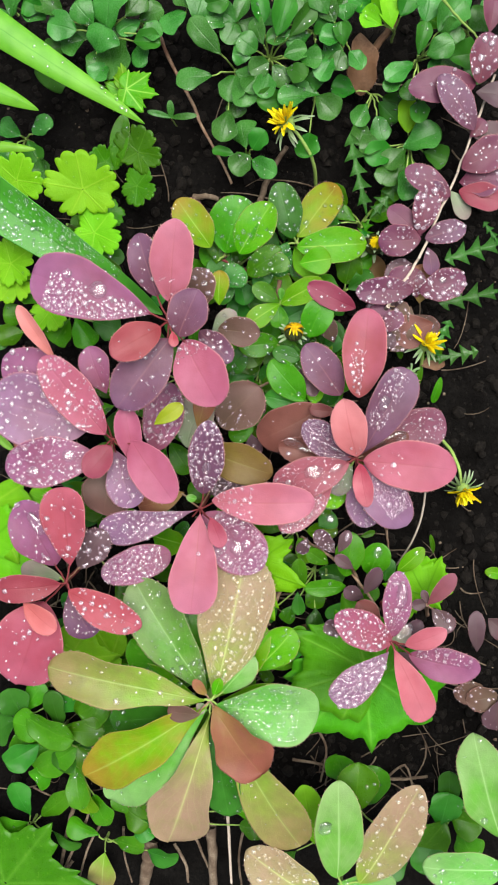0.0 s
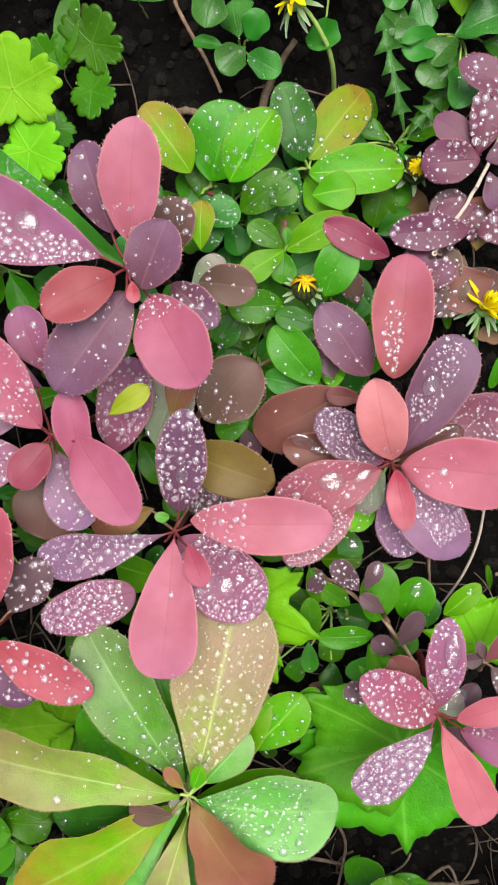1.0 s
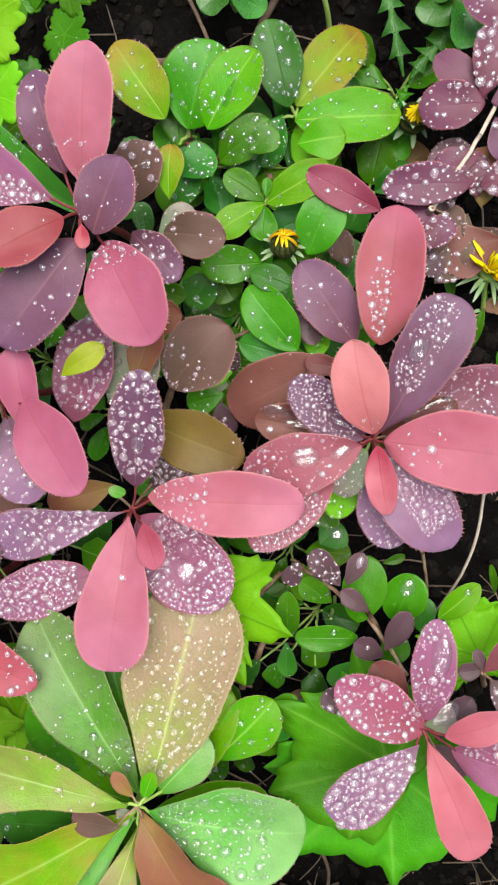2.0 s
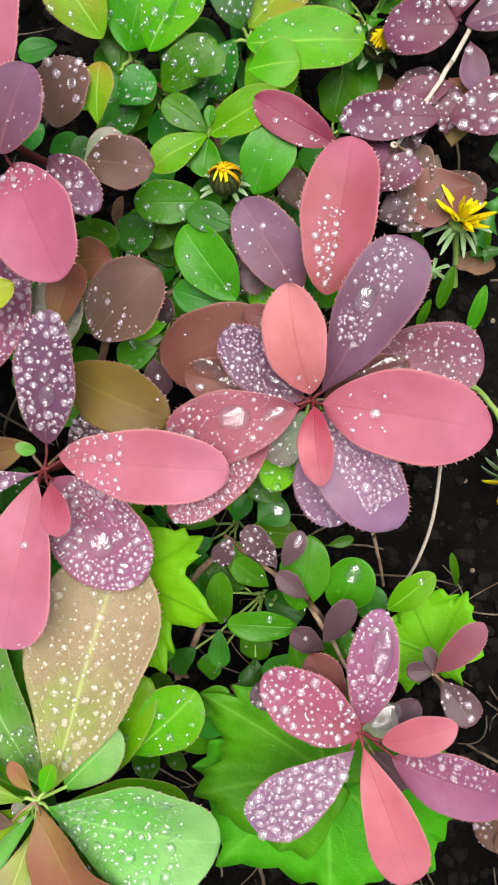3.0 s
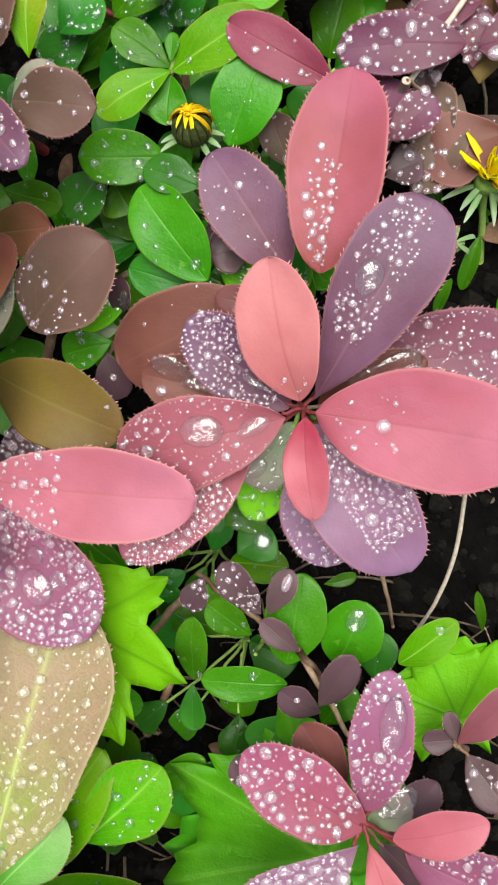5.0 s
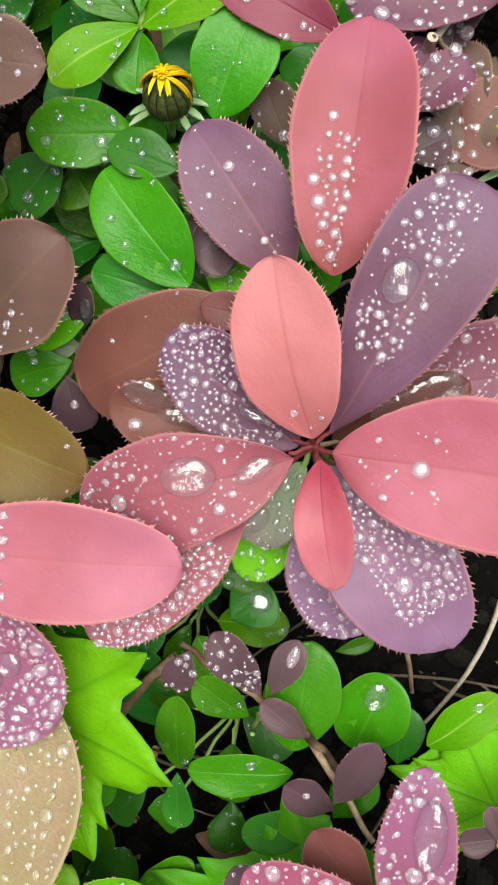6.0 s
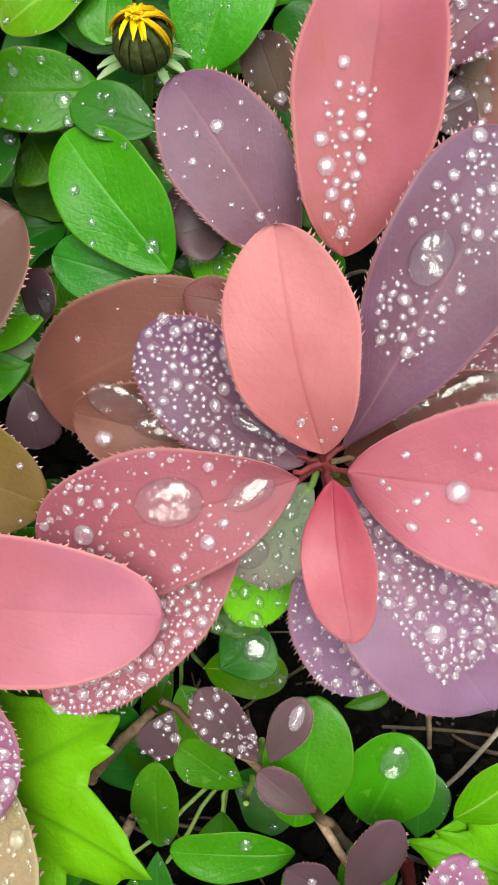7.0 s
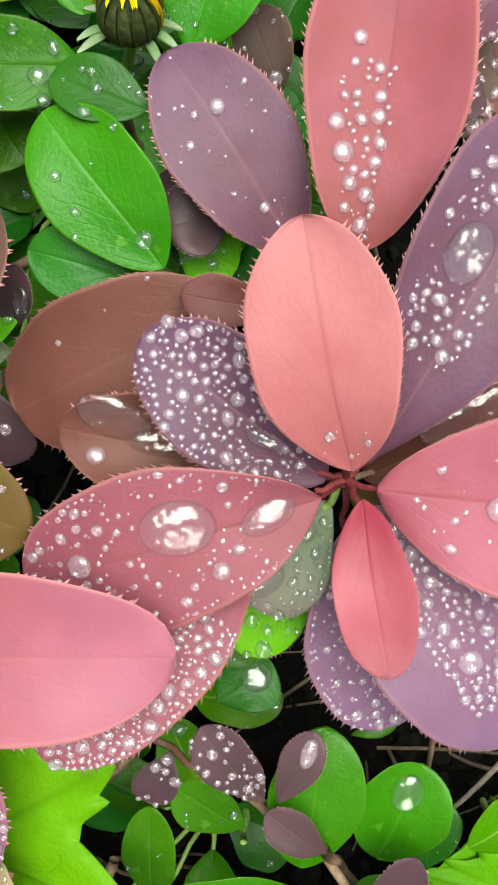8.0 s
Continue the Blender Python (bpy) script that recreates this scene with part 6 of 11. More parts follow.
sprig = plant('green_sprig', (-0.0141, -0.0681, 0.0000), 'low sprig of glossy green oval leaves on the soil', 'weed', 'low green sprigs')
stem(sprig, (-0.0141, -0.0681, 0.0000), (-0.0141, -0.0686, 0.0264), 0.0008, 0.0006, GREEN_STEM, (0, 0, 0))
leaf(sprig, (-0.0135, -0.0593, 0.0378), (-0.0244, -0.0510, 0.0415), 0.0091, GREEN, teeth=0)
leaf(sprig, (-0.0288, -0.0744, 0.0337), (-0.0286, -0.0563, 0.0382), 0.0091, GREEN, shape=(0.68, 0.55), teeth=0)
leaf(sprig, (-0.0044, -0.0662, 0.0367), (-0.0014, -0.0422, 0.0375), 0.0155, GREEN, shape=(0.68, 0.55), teeth=0)
leaf(sprig, (-0.0041, -0.0721, 0.0348), (-0.0262, -0.0728, 0.0372), 0.0102, GREEN, shape=(0.68, 0.55), teeth=0, beads=[(0.392, 0.448, 0.00122, 1)])
leaf(sprig, (-0.0297, -0.0768, 0.0318), (-0.0287, -0.0897, 0.0312), 0.0074, TEAL, teeth=0)
leaf(sprig, (0.0042, -0.0834, 0.0302), (-0.0148, -0.0896, 0.0319), 0.0097, TEAL, teeth=0)
leaf(sprig, (-0.0387, -0.1063, 0.0332), (-0.0251, -0.0967, 0.0326), 0.0097, GREEN, teeth=0)
leaf(sprig, (-0.0215, -0.0984, 0.0285), (-0.0371, -0.1141, 0.0292), 0.0115, TEAL, teeth=0)

sprig = plant('green_sprig', (0.0178, -0.0679, 0.0000), 'low sprig of glossy green leaves holding rain', 'weed', 'low green sprigs')
stem(sprig, (0.0178, -0.0679, 0.0000), (0.0172, -0.0699, 0.0209), 0.0008, 0.0006, GREEN_STEM, (0, 0, 0))
leaf(sprig, (0.0080, -0.0659, 0.0334), (0.0143, -0.0483, 0.0359), 0.0154, GREEN, shape=(0.6, 0.45), teeth=0, beads=[(0.725, -0.055, 0.00292, 1.1)])
leaf(sprig, (0.0177, -0.0717, 0.0269), (0.0182, -0.0585, 0.0262), 0.0107, TEAL, teeth=0)
leaf(sprig, (0.0234, -0.0643, 0.0321), (0.0366, -0.0510, 0.0345), 0.0091, FRESH, shape=(0.68, 0.55), teeth=0, beads=[(0.758, -0.188, 0.00129, 1)])
leaf(sprig, (0.0048, -0.0849, 0.0283), (0.0116, -0.0730, 0.0274), 0.0109, GREEN, teeth=0)
leaf(sprig, (-0.0220, -0.0323, 0.0361), (-0.0137, -0.0261, 0.0332), 0.0122, GREEN, drops=8)
leaf(sprig, (-0.0187, -0.0399, 0.0351), (-0.0103, -0.0334, 0.0328), 0.0122, TEAL, beads=[(0.689, 0.112, 0.00241, 1)])
leaf(sprig, (-0.0070, -0.0136, 0.0454), (-0.0145, -0.0274, 0.0473), 0.0110, LIME, shape=(0.68, 0.55), drops=16, size=0.00040)
leaf(sprig, (0.0033, -0.0462, 0.0311), (0.0113, -0.0434, 0.0298), 0.0036, GREEN, teeth=0)

# ---- maple seedlings ----

maple = plant('maple_seedling', (-0.0711, -0.0630, 0.0000), 'bright green maple seedling leaf under the barberry', 'weed', 'maple seedlings')
stem(maple, (-0.0711, -0.0630, 0.0000), (-0.0711, -0.0630, 0.0400), 0.0007, 0.0006, GREEN_STEM, (0, 0, 0))
lobed(maple, (-0.0564, -0.0590, 0.0470), (-0.0243, -0.0663, 0.0520), 0.0333, MAPLE, lobes=MAPLE_LOBES)

maple = plant('maple_seedling', (0.0101, -0.1221, 0.0000), 'bright green jagged maple leaf on the soil', 'weed', 'maple seedlings')
stem(maple, (0.0101, -0.1221, 0.0000), (0.0101, -0.1221, 0.0300), 0.0007, 0.0006, GREEN_STEM, (0, 0, 0))
lobed(maple, (0.0078, -0.1197, 0.0320), (-0.0338, -0.0977, 0.0300), 0.0456, MAPLE_DEEP, lobes=MAPLE_LOBES, broad=0.4)

maple = plant('maple_seedling', (-0.0075, -0.1207, 0.0000), 'broad green maple leaf lying near the soil', 'weed', 'maple seedlings')
stem(maple, (-0.0075, -0.1207, 0.0000), (-0.0075, -0.1207, 0.0220), 0.0007, 0.0006, GREEN_STEM, (0, 0, 0))
lobed(maple, (0.0073, -0.1244, 0.0240), (0.0118, -0.1704, 0.0220), 0.0532, MAPLE_DEEP, lobes=MAPLE_LOBES, broad=0.75)

maple = plant('maple_seedling', (0.0337, -0.0730, 0.0000), 'yellow-green maple seedling leaf on dark soil', 'weed', 'maple seedlings')
stem(maple, (0.0337, -0.0730, 0.0000), (0.0337, -0.0730, 0.0180), 0.0007, 0.0006, GREEN_STEM, (0, 0, 0))
lobed(maple, (0.0395, -0.0800, 0.0240), (0.0285, -0.0590, 0.0220), 0.0250, MAPLE, lobes=MAPLE_LOBES, broad=0.2)
lobed(maple, (0.0330, -0.0700, 0.0220), (0.0487, -0.0893, 0.0200), 0.0230, MAPLE, lobes=MAPLE_LOBES, broad=0.2)

maple = plant('maple_seedling', (-0.1990, -0.0507, 0.0000), 'large pale green maple leaf', 'weed', 'maple seedlings')
stem(maple, (-0.1990, -0.0507, 0.0000), (-0.1990, -0.0507, 0.0300), 0.0007, 0.0006, GREEN_STEM, (0, 0, 0))
lobed(maple, (-0.2048, -0.0566, 0.0320), (-0.1739, -0.0312, 0.0320), 0.0490, MAPLE, lobes=MAPLE_LOBES)
lobed(maple, (-0.1981, -0.0318, 0.0300), (-0.1806, -0.0631, 0.0300), 0.0400, LIME, lobes=MAPLE_LOBES)

maple = plant('maple_seedling', (-0.1987, -0.2585, 0.0000), 'large green maple leaf among dry stalks', 'weed', 'maple seedlings')
stem(maple, (-0.1987, -0.2585, 0.0000), (-0.1987, -0.2585, 0.0200), 0.0007, 0.0006, GREEN_STEM, (0, 0, 0))
lobed(maple, (-0.1999, -0.2579, 0.0260), (-0.1682, -0.2143, 0.0260), 0.0621, GREEN, lobes=MAPLE_LOBES)

maple = plant('maple_seedling', (-0.1511, -0.1239, 0.0000), 'pale green maple leaf below the red leaves', 'weed', 'maple seedlings')
stem(maple, (-0.1511, -0.1239, 0.0000), (-0.1511, -0.1239, 0.0300), 0.0007, 0.0006, GREEN_STEM, (0, 0, 0))
lobed(maple, (-0.1561, -0.1175, 0.0340), (-0.1246, -0.1119, 0.0340), 0.0340, LIME, lobes=MAPLE_LOBES, roll=0)
lobed(maple, (-0.1314, -0.1145, 0.0320), (-0.1595, -0.1070, 0.0320), 0.0279, LIME, lobes=MAPLE_LOBES)

# ---- weeds, grasses and dandelions ----

weed = plant('weed_clump', (-0.1300, 0.2134, 0.0000), 'clump of round-leaved green weeds on the soil', 'weed', 'weeds')
stem(weed, (-0.1300, 0.2134, 0.0000), (-0.1300, 0.2134, 0.0136), 0.0008, 0.0006, GREEN_STEM, (0, 0, 0))
stem(weed, (-0.1300, 0.2134, 0.0136), (-0.1407, 0.2110, 0.0330), .0005, .0004, GREEN_STEM, (0, 0, .003), 'petiole', steps=5)
leaf(weed, (-0.1407, 0.2110, 0.0330), (-0.1552, 0.2148, 0.0331), 0.0144, WEED, roll=-1, shape=(0.65, 0.38), teeth=0, cup=0.2, wave=.05)
stem(weed, (-0.1300, 0.2134, 0.0136), (-0.1309, 0.1999, 0.0330), .0005, .0004, GREEN_STEM, (0, 0, .003), 'petiole', steps=5)
leaf(weed, (-0.1309, 0.1999, 0.0330), (-0.1252, 0.2119, 0.0366), 0.0196, WEED, roll=-12, shape=(0.90, 0.41), teeth=0, cup=-0.1, wave=.05)
stem(weed, (-0.1300, 0.2134, 0.0136), (-0.1252, 0.2102, 0.0330), .0005, .0004, GREEN_STEM, (0, 0, .003), 'petiole', steps=5)
leaf(weed, (-0.1252, 0.2102, 0.0330), (-0.1226, 0.2302, 0.0328), 0.0218, WEED, roll=-21, shape=(0.95, 0.41), teeth=0, cup=0.0, wave=.05)
stem(weed, (-0.1300, 0.2134, 0.0136), (-0.1160, 0.2169, 0.0330), .0005, .0004, GREEN_STEM, (0, 0, .003), 'petiole', steps=5)
leaf(weed, (-0.1160, 0.2169, 0.0330), (-0.1062, 0.2269, 0.0332), 0.0121, WEED, roll=10, shape=(1.07, 0.49), teeth=0, cup=-0.1, wave=.05)
stem(weed, (-0.1300, 0.2134, 0.0136), (-0.1120, 0.2052, 0.0330), .0005, .0004, GREEN_STEM, (0, 0, .003), 'petiole', steps=5)
leaf(weed, (-0.1120, 0.2052, 0.0330), (-0.0984, 0.2034, 0.0334), 0.0119, TEAL, roll=-11, shape=(0.74, 0.41), teeth=0, cup=0.6, wave=.05)
stem(weed, (-0.1300, 0.2134, 0.0136), (-0.1274, 0.2082, 0.0230), .0005, .0004, GREEN_STEM, (0, 0, .003), 'petiole', steps=5)
leaf(weed, (-0.1274, 0.2082, 0.0230), (-0.1223, 0.1893, 0.0267), 0.0251, WEED, roll=15, shape=(0.60, 0.42), teeth=0, cup=0.4, wave=.05)
stem(weed, (-0.1300, 0.2134, 0.0136), (-0.1319, 0.2140, 0.0330), .0005, .0004, GREEN_STEM, (0, 0, .003), 'petiole', steps=5)
leaf(weed, (-0.1319, 0.2140, 0.0330), (-0.1403, 0.2230, 0.0369), 0.0132, WEED, roll=-4, shape=(0.93, 0.43), teeth=0, cup=-0.1, wave=.05)
stem(weed, (-0.1300, 0.2134, 0.0136), (-0.1087, 0.2085, 0.0330), .0005, .0004, GREEN_STEM, (0, 0, .003), 'petiole', steps=5)
leaf(weed, (-0.1087, 0.2085, 0.0330), (-0.0971, 0.2097, 0.0328), 0.0114, WEED, roll=-18, shape=(0.85, 0.50), teeth=0, cup=0.2, wave=.05)
stem(weed, (-0.1300, 0.2134, 0.0136), (-0.1571, 0.2215, 0.0330), .0005, .0004, GREEN_STEM, (0, 0, .003), 'petiole', steps=5)
leaf(weed, (-0.1571, 0.2215, 0.0330), (-0.1664, 0.2253, 0.0355), 0.0124, TEAL, roll=-16, shape=(0.97, 0.39), teeth=0, cup=0.5, wave=.05)
stem(weed, (-0.1300, 0.2134, 0.0136), (-0.1473, 0.2189, 0.0330), .0005, .0004, GREEN_STEM, (0, 0, .003), 'petiole', steps=5)
leaf(weed, (-0.1473, 0.2189, 0.0330), (-0.1600, 0.2259, 0.0329), 0.0127, WEED, roll=11, shape=(0.78, 0.45), teeth=0, cup=0.5, wave=.05)

weed = plant('weed_clump', (-0.1551, 0.2038, 0.0000), 'clump of round-leaved green weeds on the soil', 'weed', 'weeds')
stem(weed, (-0.1551, 0.2038, 0.0000), (-0.1551, 0.2038, 0.0104), 0.0008, 0.0006, GREEN_STEM, (0, 0, 0))
stem(weed, (-0.1551, 0.2038, 0.0104), (-0.1514, 0.1988, 0.0250), .0005, .0004, GREEN_STEM, (0, 0, .003), 'petiole', steps=5)
leaf(weed, (-0.1514, 0.1988, 0.0250), (-0.1598, 0.1867, 0.0237), 0.0175, TEAL, roll=-12, shape=(1.02, 0.45), teeth=0, cup=-0.0, wave=.05)

weed = plant('weed_clump', (-0.1807, 0.2306, 0.0000), 'clump of round-leaved green weeds on the soil', 'weed', 'weeds')
stem(weed, (-0.1807, 0.2306, 0.0000), (-0.1807, 0.2306, 0.0120), 0.0008, 0.0006, GREEN_STEM, (0, 0, 0))
stem(weed, (-0.1807, 0.2306, 0.0120), (-0.1748, 0.2197, 0.0290), .0005, .0004, GREEN_STEM, (0, 0, .003), 'petiole', steps=5)
leaf(weed, (-0.1748, 0.2197, 0.0290), (-0.1677, 0.2324, 0.0335), 0.0140, WEED, roll=-21, shape=(0.80, 0.39), teeth=0, cup=0.6, wave=.05)
stem(weed, (-0.1807, 0.2306, 0.0120), (-0.1697, 0.2224, 0.0290), .0005, .0004, GREEN_STEM, (0, 0, .003), 'petiole', steps=5)
leaf(weed, (-0.1697, 0.2224, 0.0290), (-0.1565, 0.2166, 0.0321), 0.0135, WEED, roll=-21, shape=(0.76, 0.50), teeth=0, cup=0.4, wave=.05)
stem(weed, (-0.1807, 0.2306, 0.0120), (-0.1767, 0.2225, 0.0290), .0005, .0004, GREEN_STEM, (0, 0, .003), 'petiole', steps=5)
leaf(weed, (-0.1767, 0.2225, 0.0290), (-0.1841, 0.2117, 0.0330), 0.0132, WEED, roll=8, shape=(0.64, 0.45), teeth=0, cup=0.5, wave=.05)

weed = plant('weed_clump', (-0.0841, 0.2274, 0.0000), 'clump of round-leaved green weeds on the soil', 'weed', 'weeds')
stem(weed, (-0.0841, 0.2274, 0.0000), (-0.0841, 0.2274, 0.0136), 0.0008, 0.0006, GREEN_STEM, (0, 0, 0))
stem(weed, (-0.0841, 0.2274, 0.0136), (-0.0858, 0.2181, 0.0330), .0005, .0004, GREEN_STEM, (0, 0, .003), 'petiole', steps=5)
leaf(weed, (-0.0858, 0.2181, 0.0330), (-0.0987, 0.2114, 0.0320), 0.0130, WEED, roll=20, shape=(0.78, 0.38), teeth=0, cup=-0.2, wave=.05)
stem(weed, (-0.0841, 0.2274, 0.0136), (-0.0814, 0.2136, 0.0330), .0005, .0004, GREEN_STEM, (0, 0, .003), 'petiole', steps=5)
leaf(weed, (-0.0814, 0.2136, 0.0330), (-0.0757, 0.2293, 0.0336), 0.0177, WEED, roll=22, shape=(0.91, 0.43), teeth=0, cup=-0.0, wave=.05)
stem(weed, (-0.0841, 0.2274, 0.0136), (-0.0805, 0.2196, 0.0330), .0005, .0004, GREEN_STEM, (0, 0, .003), 'petiole', steps=5)
leaf(weed, (-0.0805, 0.2196, 0.0330), (-0.0913, 0.2270, 0.0318), 0.0102, WEED, roll=10, shape=(0.93, 0.50), teeth=0, cup=0.3, wave=.05)
stem(weed, (-0.0841, 0.2274, 0.0136), (-0.0767, 0.2214, 0.0330), .0005, .0004, GREEN_STEM, (0, 0, .003), 'petiole', steps=5)
leaf(weed, (-0.0767, 0.2214, 0.0330), (-0.0642, 0.2234, 0.0344), 0.0108, TEAL, roll=22, shape=(0.67, 0.44), teeth=0, cup=0.4, wave=.05)

weed = plant('weed_clump', (-0.0625, 0.1952, 0.0000), 'clump of round-leaved green weeds on the soil', 'weed', 'weeds')
stem(weed, (-0.0625, 0.1952, 0.0000), (-0.0625, 0.1952, 0.0132), 0.0008, 0.0006, GREEN_STEM, (0, 0, 0))
stem(weed, (-0.0625, 0.1952, 0.0132), (-0.0688, 0.1985, 0.0320), .0005, .0004, GREEN_STEM, (0, 0, .003), 'petiole', steps=5)
leaf(weed, (-0.0688, 0.1985, 0.0320), (-0.0836, 0.2148, 0.0346), 0.0118, WEED, roll=-13, shape=(0.84, 0.44), teeth=0, cup=-0.0, wave=.05)
stem(weed, (-0.0625, 0.1952, 0.0132), (-0.0732, 0.1882, 0.0320), .0005, .0004, GREEN_STEM, (0, 0, .003), 'petiole', steps=5)
leaf(weed, (-0.0732, 0.1882, 0.0320), (-0.0913, 0.1859, 0.0317), 0.0124, WEED, roll=15, shape=(0.87, 0.38), teeth=0, cup=0.0, wave=.05)
stem(weed, (-0.0625, 0.1952, 0.0132), (-0.0615, 0.1880, 0.0320), .0005, .0004, GREEN_STEM, (0, 0, .003), 'petiole', steps=5)
leaf(weed, (-0.0615, 0.1880, 0.0320), (-0.0645, 0.1750, 0.0337), 0.0133, WEED, roll=-4, shape=(0.74, 0.42), teeth=0, cup=0.5, wave=.05)
stem(weed, (-0.0625, 0.1952, 0.0132), (-0.0598, 0.1868, 0.0320), .0005, .0004, GREEN_STEM, (0, 0, .003), 'petiole', steps=5)
leaf(weed, (-0.0598, 0.1868, 0.0320), (-0.0539, 0.1732, 0.0340), 0.0154, WEED, roll=-4, shape=(1.10, 0.46), teeth=0, cup=0.4, wave=.05)
stem(weed, (-0.0625, 0.1952, 0.0132), (-0.0652, 0.1716, 0.0320), .0005, .0004, GREEN_STEM, (0, 0, .003), 'petiole', steps=5)
leaf(weed, (-0.0652, 0.1716, 0.0320), (-0.0685, 0.1561, 0.0335), 0.0131, WEED, roll=-13, shape=(1.08, 0.49), teeth=0, cup=0.5, wave=.05)
stem(weed, (-0.0625, 0.1952, 0.0132), (-0.0616, 0.1901, 0.0320), .0005, .0004, GREEN_STEM, (0, 0, .003), 'petiole', steps=5)
leaf(weed, (-0.0616, 0.1901, 0.0320), (-0.0504, 0.1838, 0.0321), 0.0116, WEED, roll=18, shape=(0.77, 0.43), teeth=0, cup=-0.0, wave=.05)
stem(weed, (-0.0625, 0.1952, 0.0132), (-0.0615, 0.1808, 0.0270), .0005, .0004, GREEN_STEM, (0, 0, .003), 'petiole', steps=5)
leaf(weed, (-0.0615, 0.1808, 0.0270), (-0.0616, 0.1689, 0.0274), 0.0104, WEED, roll=-0, shape=(1.07, 0.41), teeth=0, cup=0.3, wave=.05)

weed = plant('weed_clump', (-0.0569, 0.1530, 0.0000), 'clump of round-leaved green weeds on the soil', 'weed', 'weeds')
stem(weed, (-0.0569, 0.1530, 0.0000), (-0.0569, 0.1530, 0.0120), 0.0008, 0.0006, GREEN_STEM, (0, 0, 0))
stem(weed, (-0.0569, 0.1530, 0.0120), (-0.0566, 0.1538, 0.0290), .0005, .0004, GREEN_STEM, (0, 0, .003), 'petiole', steps=5)
leaf(weed, (-0.0566, 0.1538, 0.0290), (-0.0591, 0.1679, 0.0273), 0.0146, WEED, roll=-16, shape=(1.13, 0.46), teeth=0, cup=-0.2, wave=.05)
stem(weed, (-0.0569, 0.1530, 0.0120), (-0.0546, 0.1508, 0.0290), .0005, .0004, GREEN_STEM, (0, 0, .003), 'petiole', steps=5)
leaf(weed, (-0.0546, 0.1508, 0.0290), (-0.0637, 0.1415, 0.0318), 0.0119, WEED, roll=-1, shape=(0.82, 0.43), teeth=0, cup=0.4, wave=.05)
stem(weed, (-0.0569, 0.1530, 0.0120), (-0.0625, 0.1510, 0.0290), .0005, .0004, GREEN_STEM, (0, 0, .003), 'petiole', steps=5)
leaf(weed, (-0.0625, 0.1510, 0.0290), (-0.0738, 0.1533, 0.0285), 0.0054, TEAL, roll=5, shape=(0.74, 0.43), teeth=0, cup=0.4, wave=.05)
stem(weed, (-0.0569, 0.1530, 0.0120), (-0.0535, 0.1483, 0.0290), .0005, .0004, GREEN_STEM, (0, 0, .003), 'petiole', steps=5)
leaf(weed, (-0.0535, 0.1483, 0.0290), (-0.0409, 0.1401, 0.0331), 0.0103, WEED, roll=17, shape=(0.71, 0.46), teeth=0, cup=0.1, wave=.05)
stem(weed, (-0.0569, 0.1530, 0.0120), (-0.0534, 0.1532, 0.0290), .0005, .0004, GREEN_STEM, (0, 0, .003), 'petiole', steps=5)
leaf(weed, (-0.0534, 0.1532, 0.0290), (-0.0467, 0.1617, 0.0324), 0.0106, TEAL, roll=1, shape=(0.61, 0.38), teeth=0, cup=0.3, wave=.05)

weed = plant('weed_clump', (-0.0449, 0.2000, 0.0000), 'clump of round-leaved green weeds on the soil', 'weed', 'weeds')
stem(weed, (-0.0449, 0.2000, 0.0000), (-0.0449, 0.2000, 0.0144), 0.0008, 0.0006, GREEN_STEM, (0, 0, 0))
stem(weed, (-0.0449, 0.2000, 0.0144), (-0.0479, 0.2106, 0.0350), .0005, .0004, GREEN_STEM, (0, 0, .003), 'petiole', steps=5)
leaf(weed, (-0.0479, 0.2106, 0.0350), (-0.0512, 0.2256, 0.0369), 0.0097, TEAL, roll=12, shape=(0.62, 0.39), teeth=0, cup=0.5, wave=.05)
stem(weed, (-0.0449, 0.2000, 0.0144), (-0.0471, 0.2012, 0.0350), .0005, .0004, GREEN_STEM, (0, 0, .003), 'petiole', steps=5)
leaf(weed, (-0.0471, 0.2012, 0.0350), (-0.0521, 0.2138, 0.0351), 0.0094, WEED, roll=-19, shape=(1.13, 0.43), teeth=0, cup=-0.0, wave=.05)
stem(weed, (-0.0449, 0.2000, 0.0144), (-0.0408, 0.2051, 0.0350), .0005, .0004, GREEN_STEM, (0, 0, .003), 'petiole', steps=5)
leaf(weed, (-0.0408, 0.2051, 0.0350), (-0.0353, 0.2237, 0.0357), 0.0124, TEAL, roll=16, shape=(0.82, 0.39), teeth=0, cup=0.5, wave=.05)
stem(weed, (-0.0449, 0.2000, 0.0144), (-0.0353, 0.2042, 0.0350), .0005, .0004, GREEN_STEM, (0, 0, .003), 'petiole', steps=5)
leaf(weed, (-0.0353, 0.2042, 0.0350), (-0.0227, 0.2186, 0.0366), 0.0096, TEAL, roll=16, shape=(1.03, 0.39), teeth=0, cup=0.5, wave=.05)
stem(weed, (-0.0449, 0.2000, 0.0144), (-0.0506, 0.1985, 0.0350), .0005, .0004, GREEN_STEM, (0, 0, .003), 'petiole', steps=5)
leaf(weed, (-0.0506, 0.1985, 0.0350), (-0.0596, 0.2045, 0.0375), 0.0117, WEED, roll=-1, shape=(0.66, 0.45), teeth=0, cup=0.1, wave=.05)
stem(weed, (-0.0449, 0.2000, 0.0144), (-0.0374, 0.1956, 0.0350), .0005, .0004, GREEN_STEM, (0, 0, .003), 'petiole', steps=5)
leaf(weed, (-0.0374, 0.1956, 0.0350), (-0.0259, 0.1989, 0.0342), 0.0099, WEED, roll=-0, shape=(0.79, 0.45), teeth=0, cup=0.5, wave=.05)
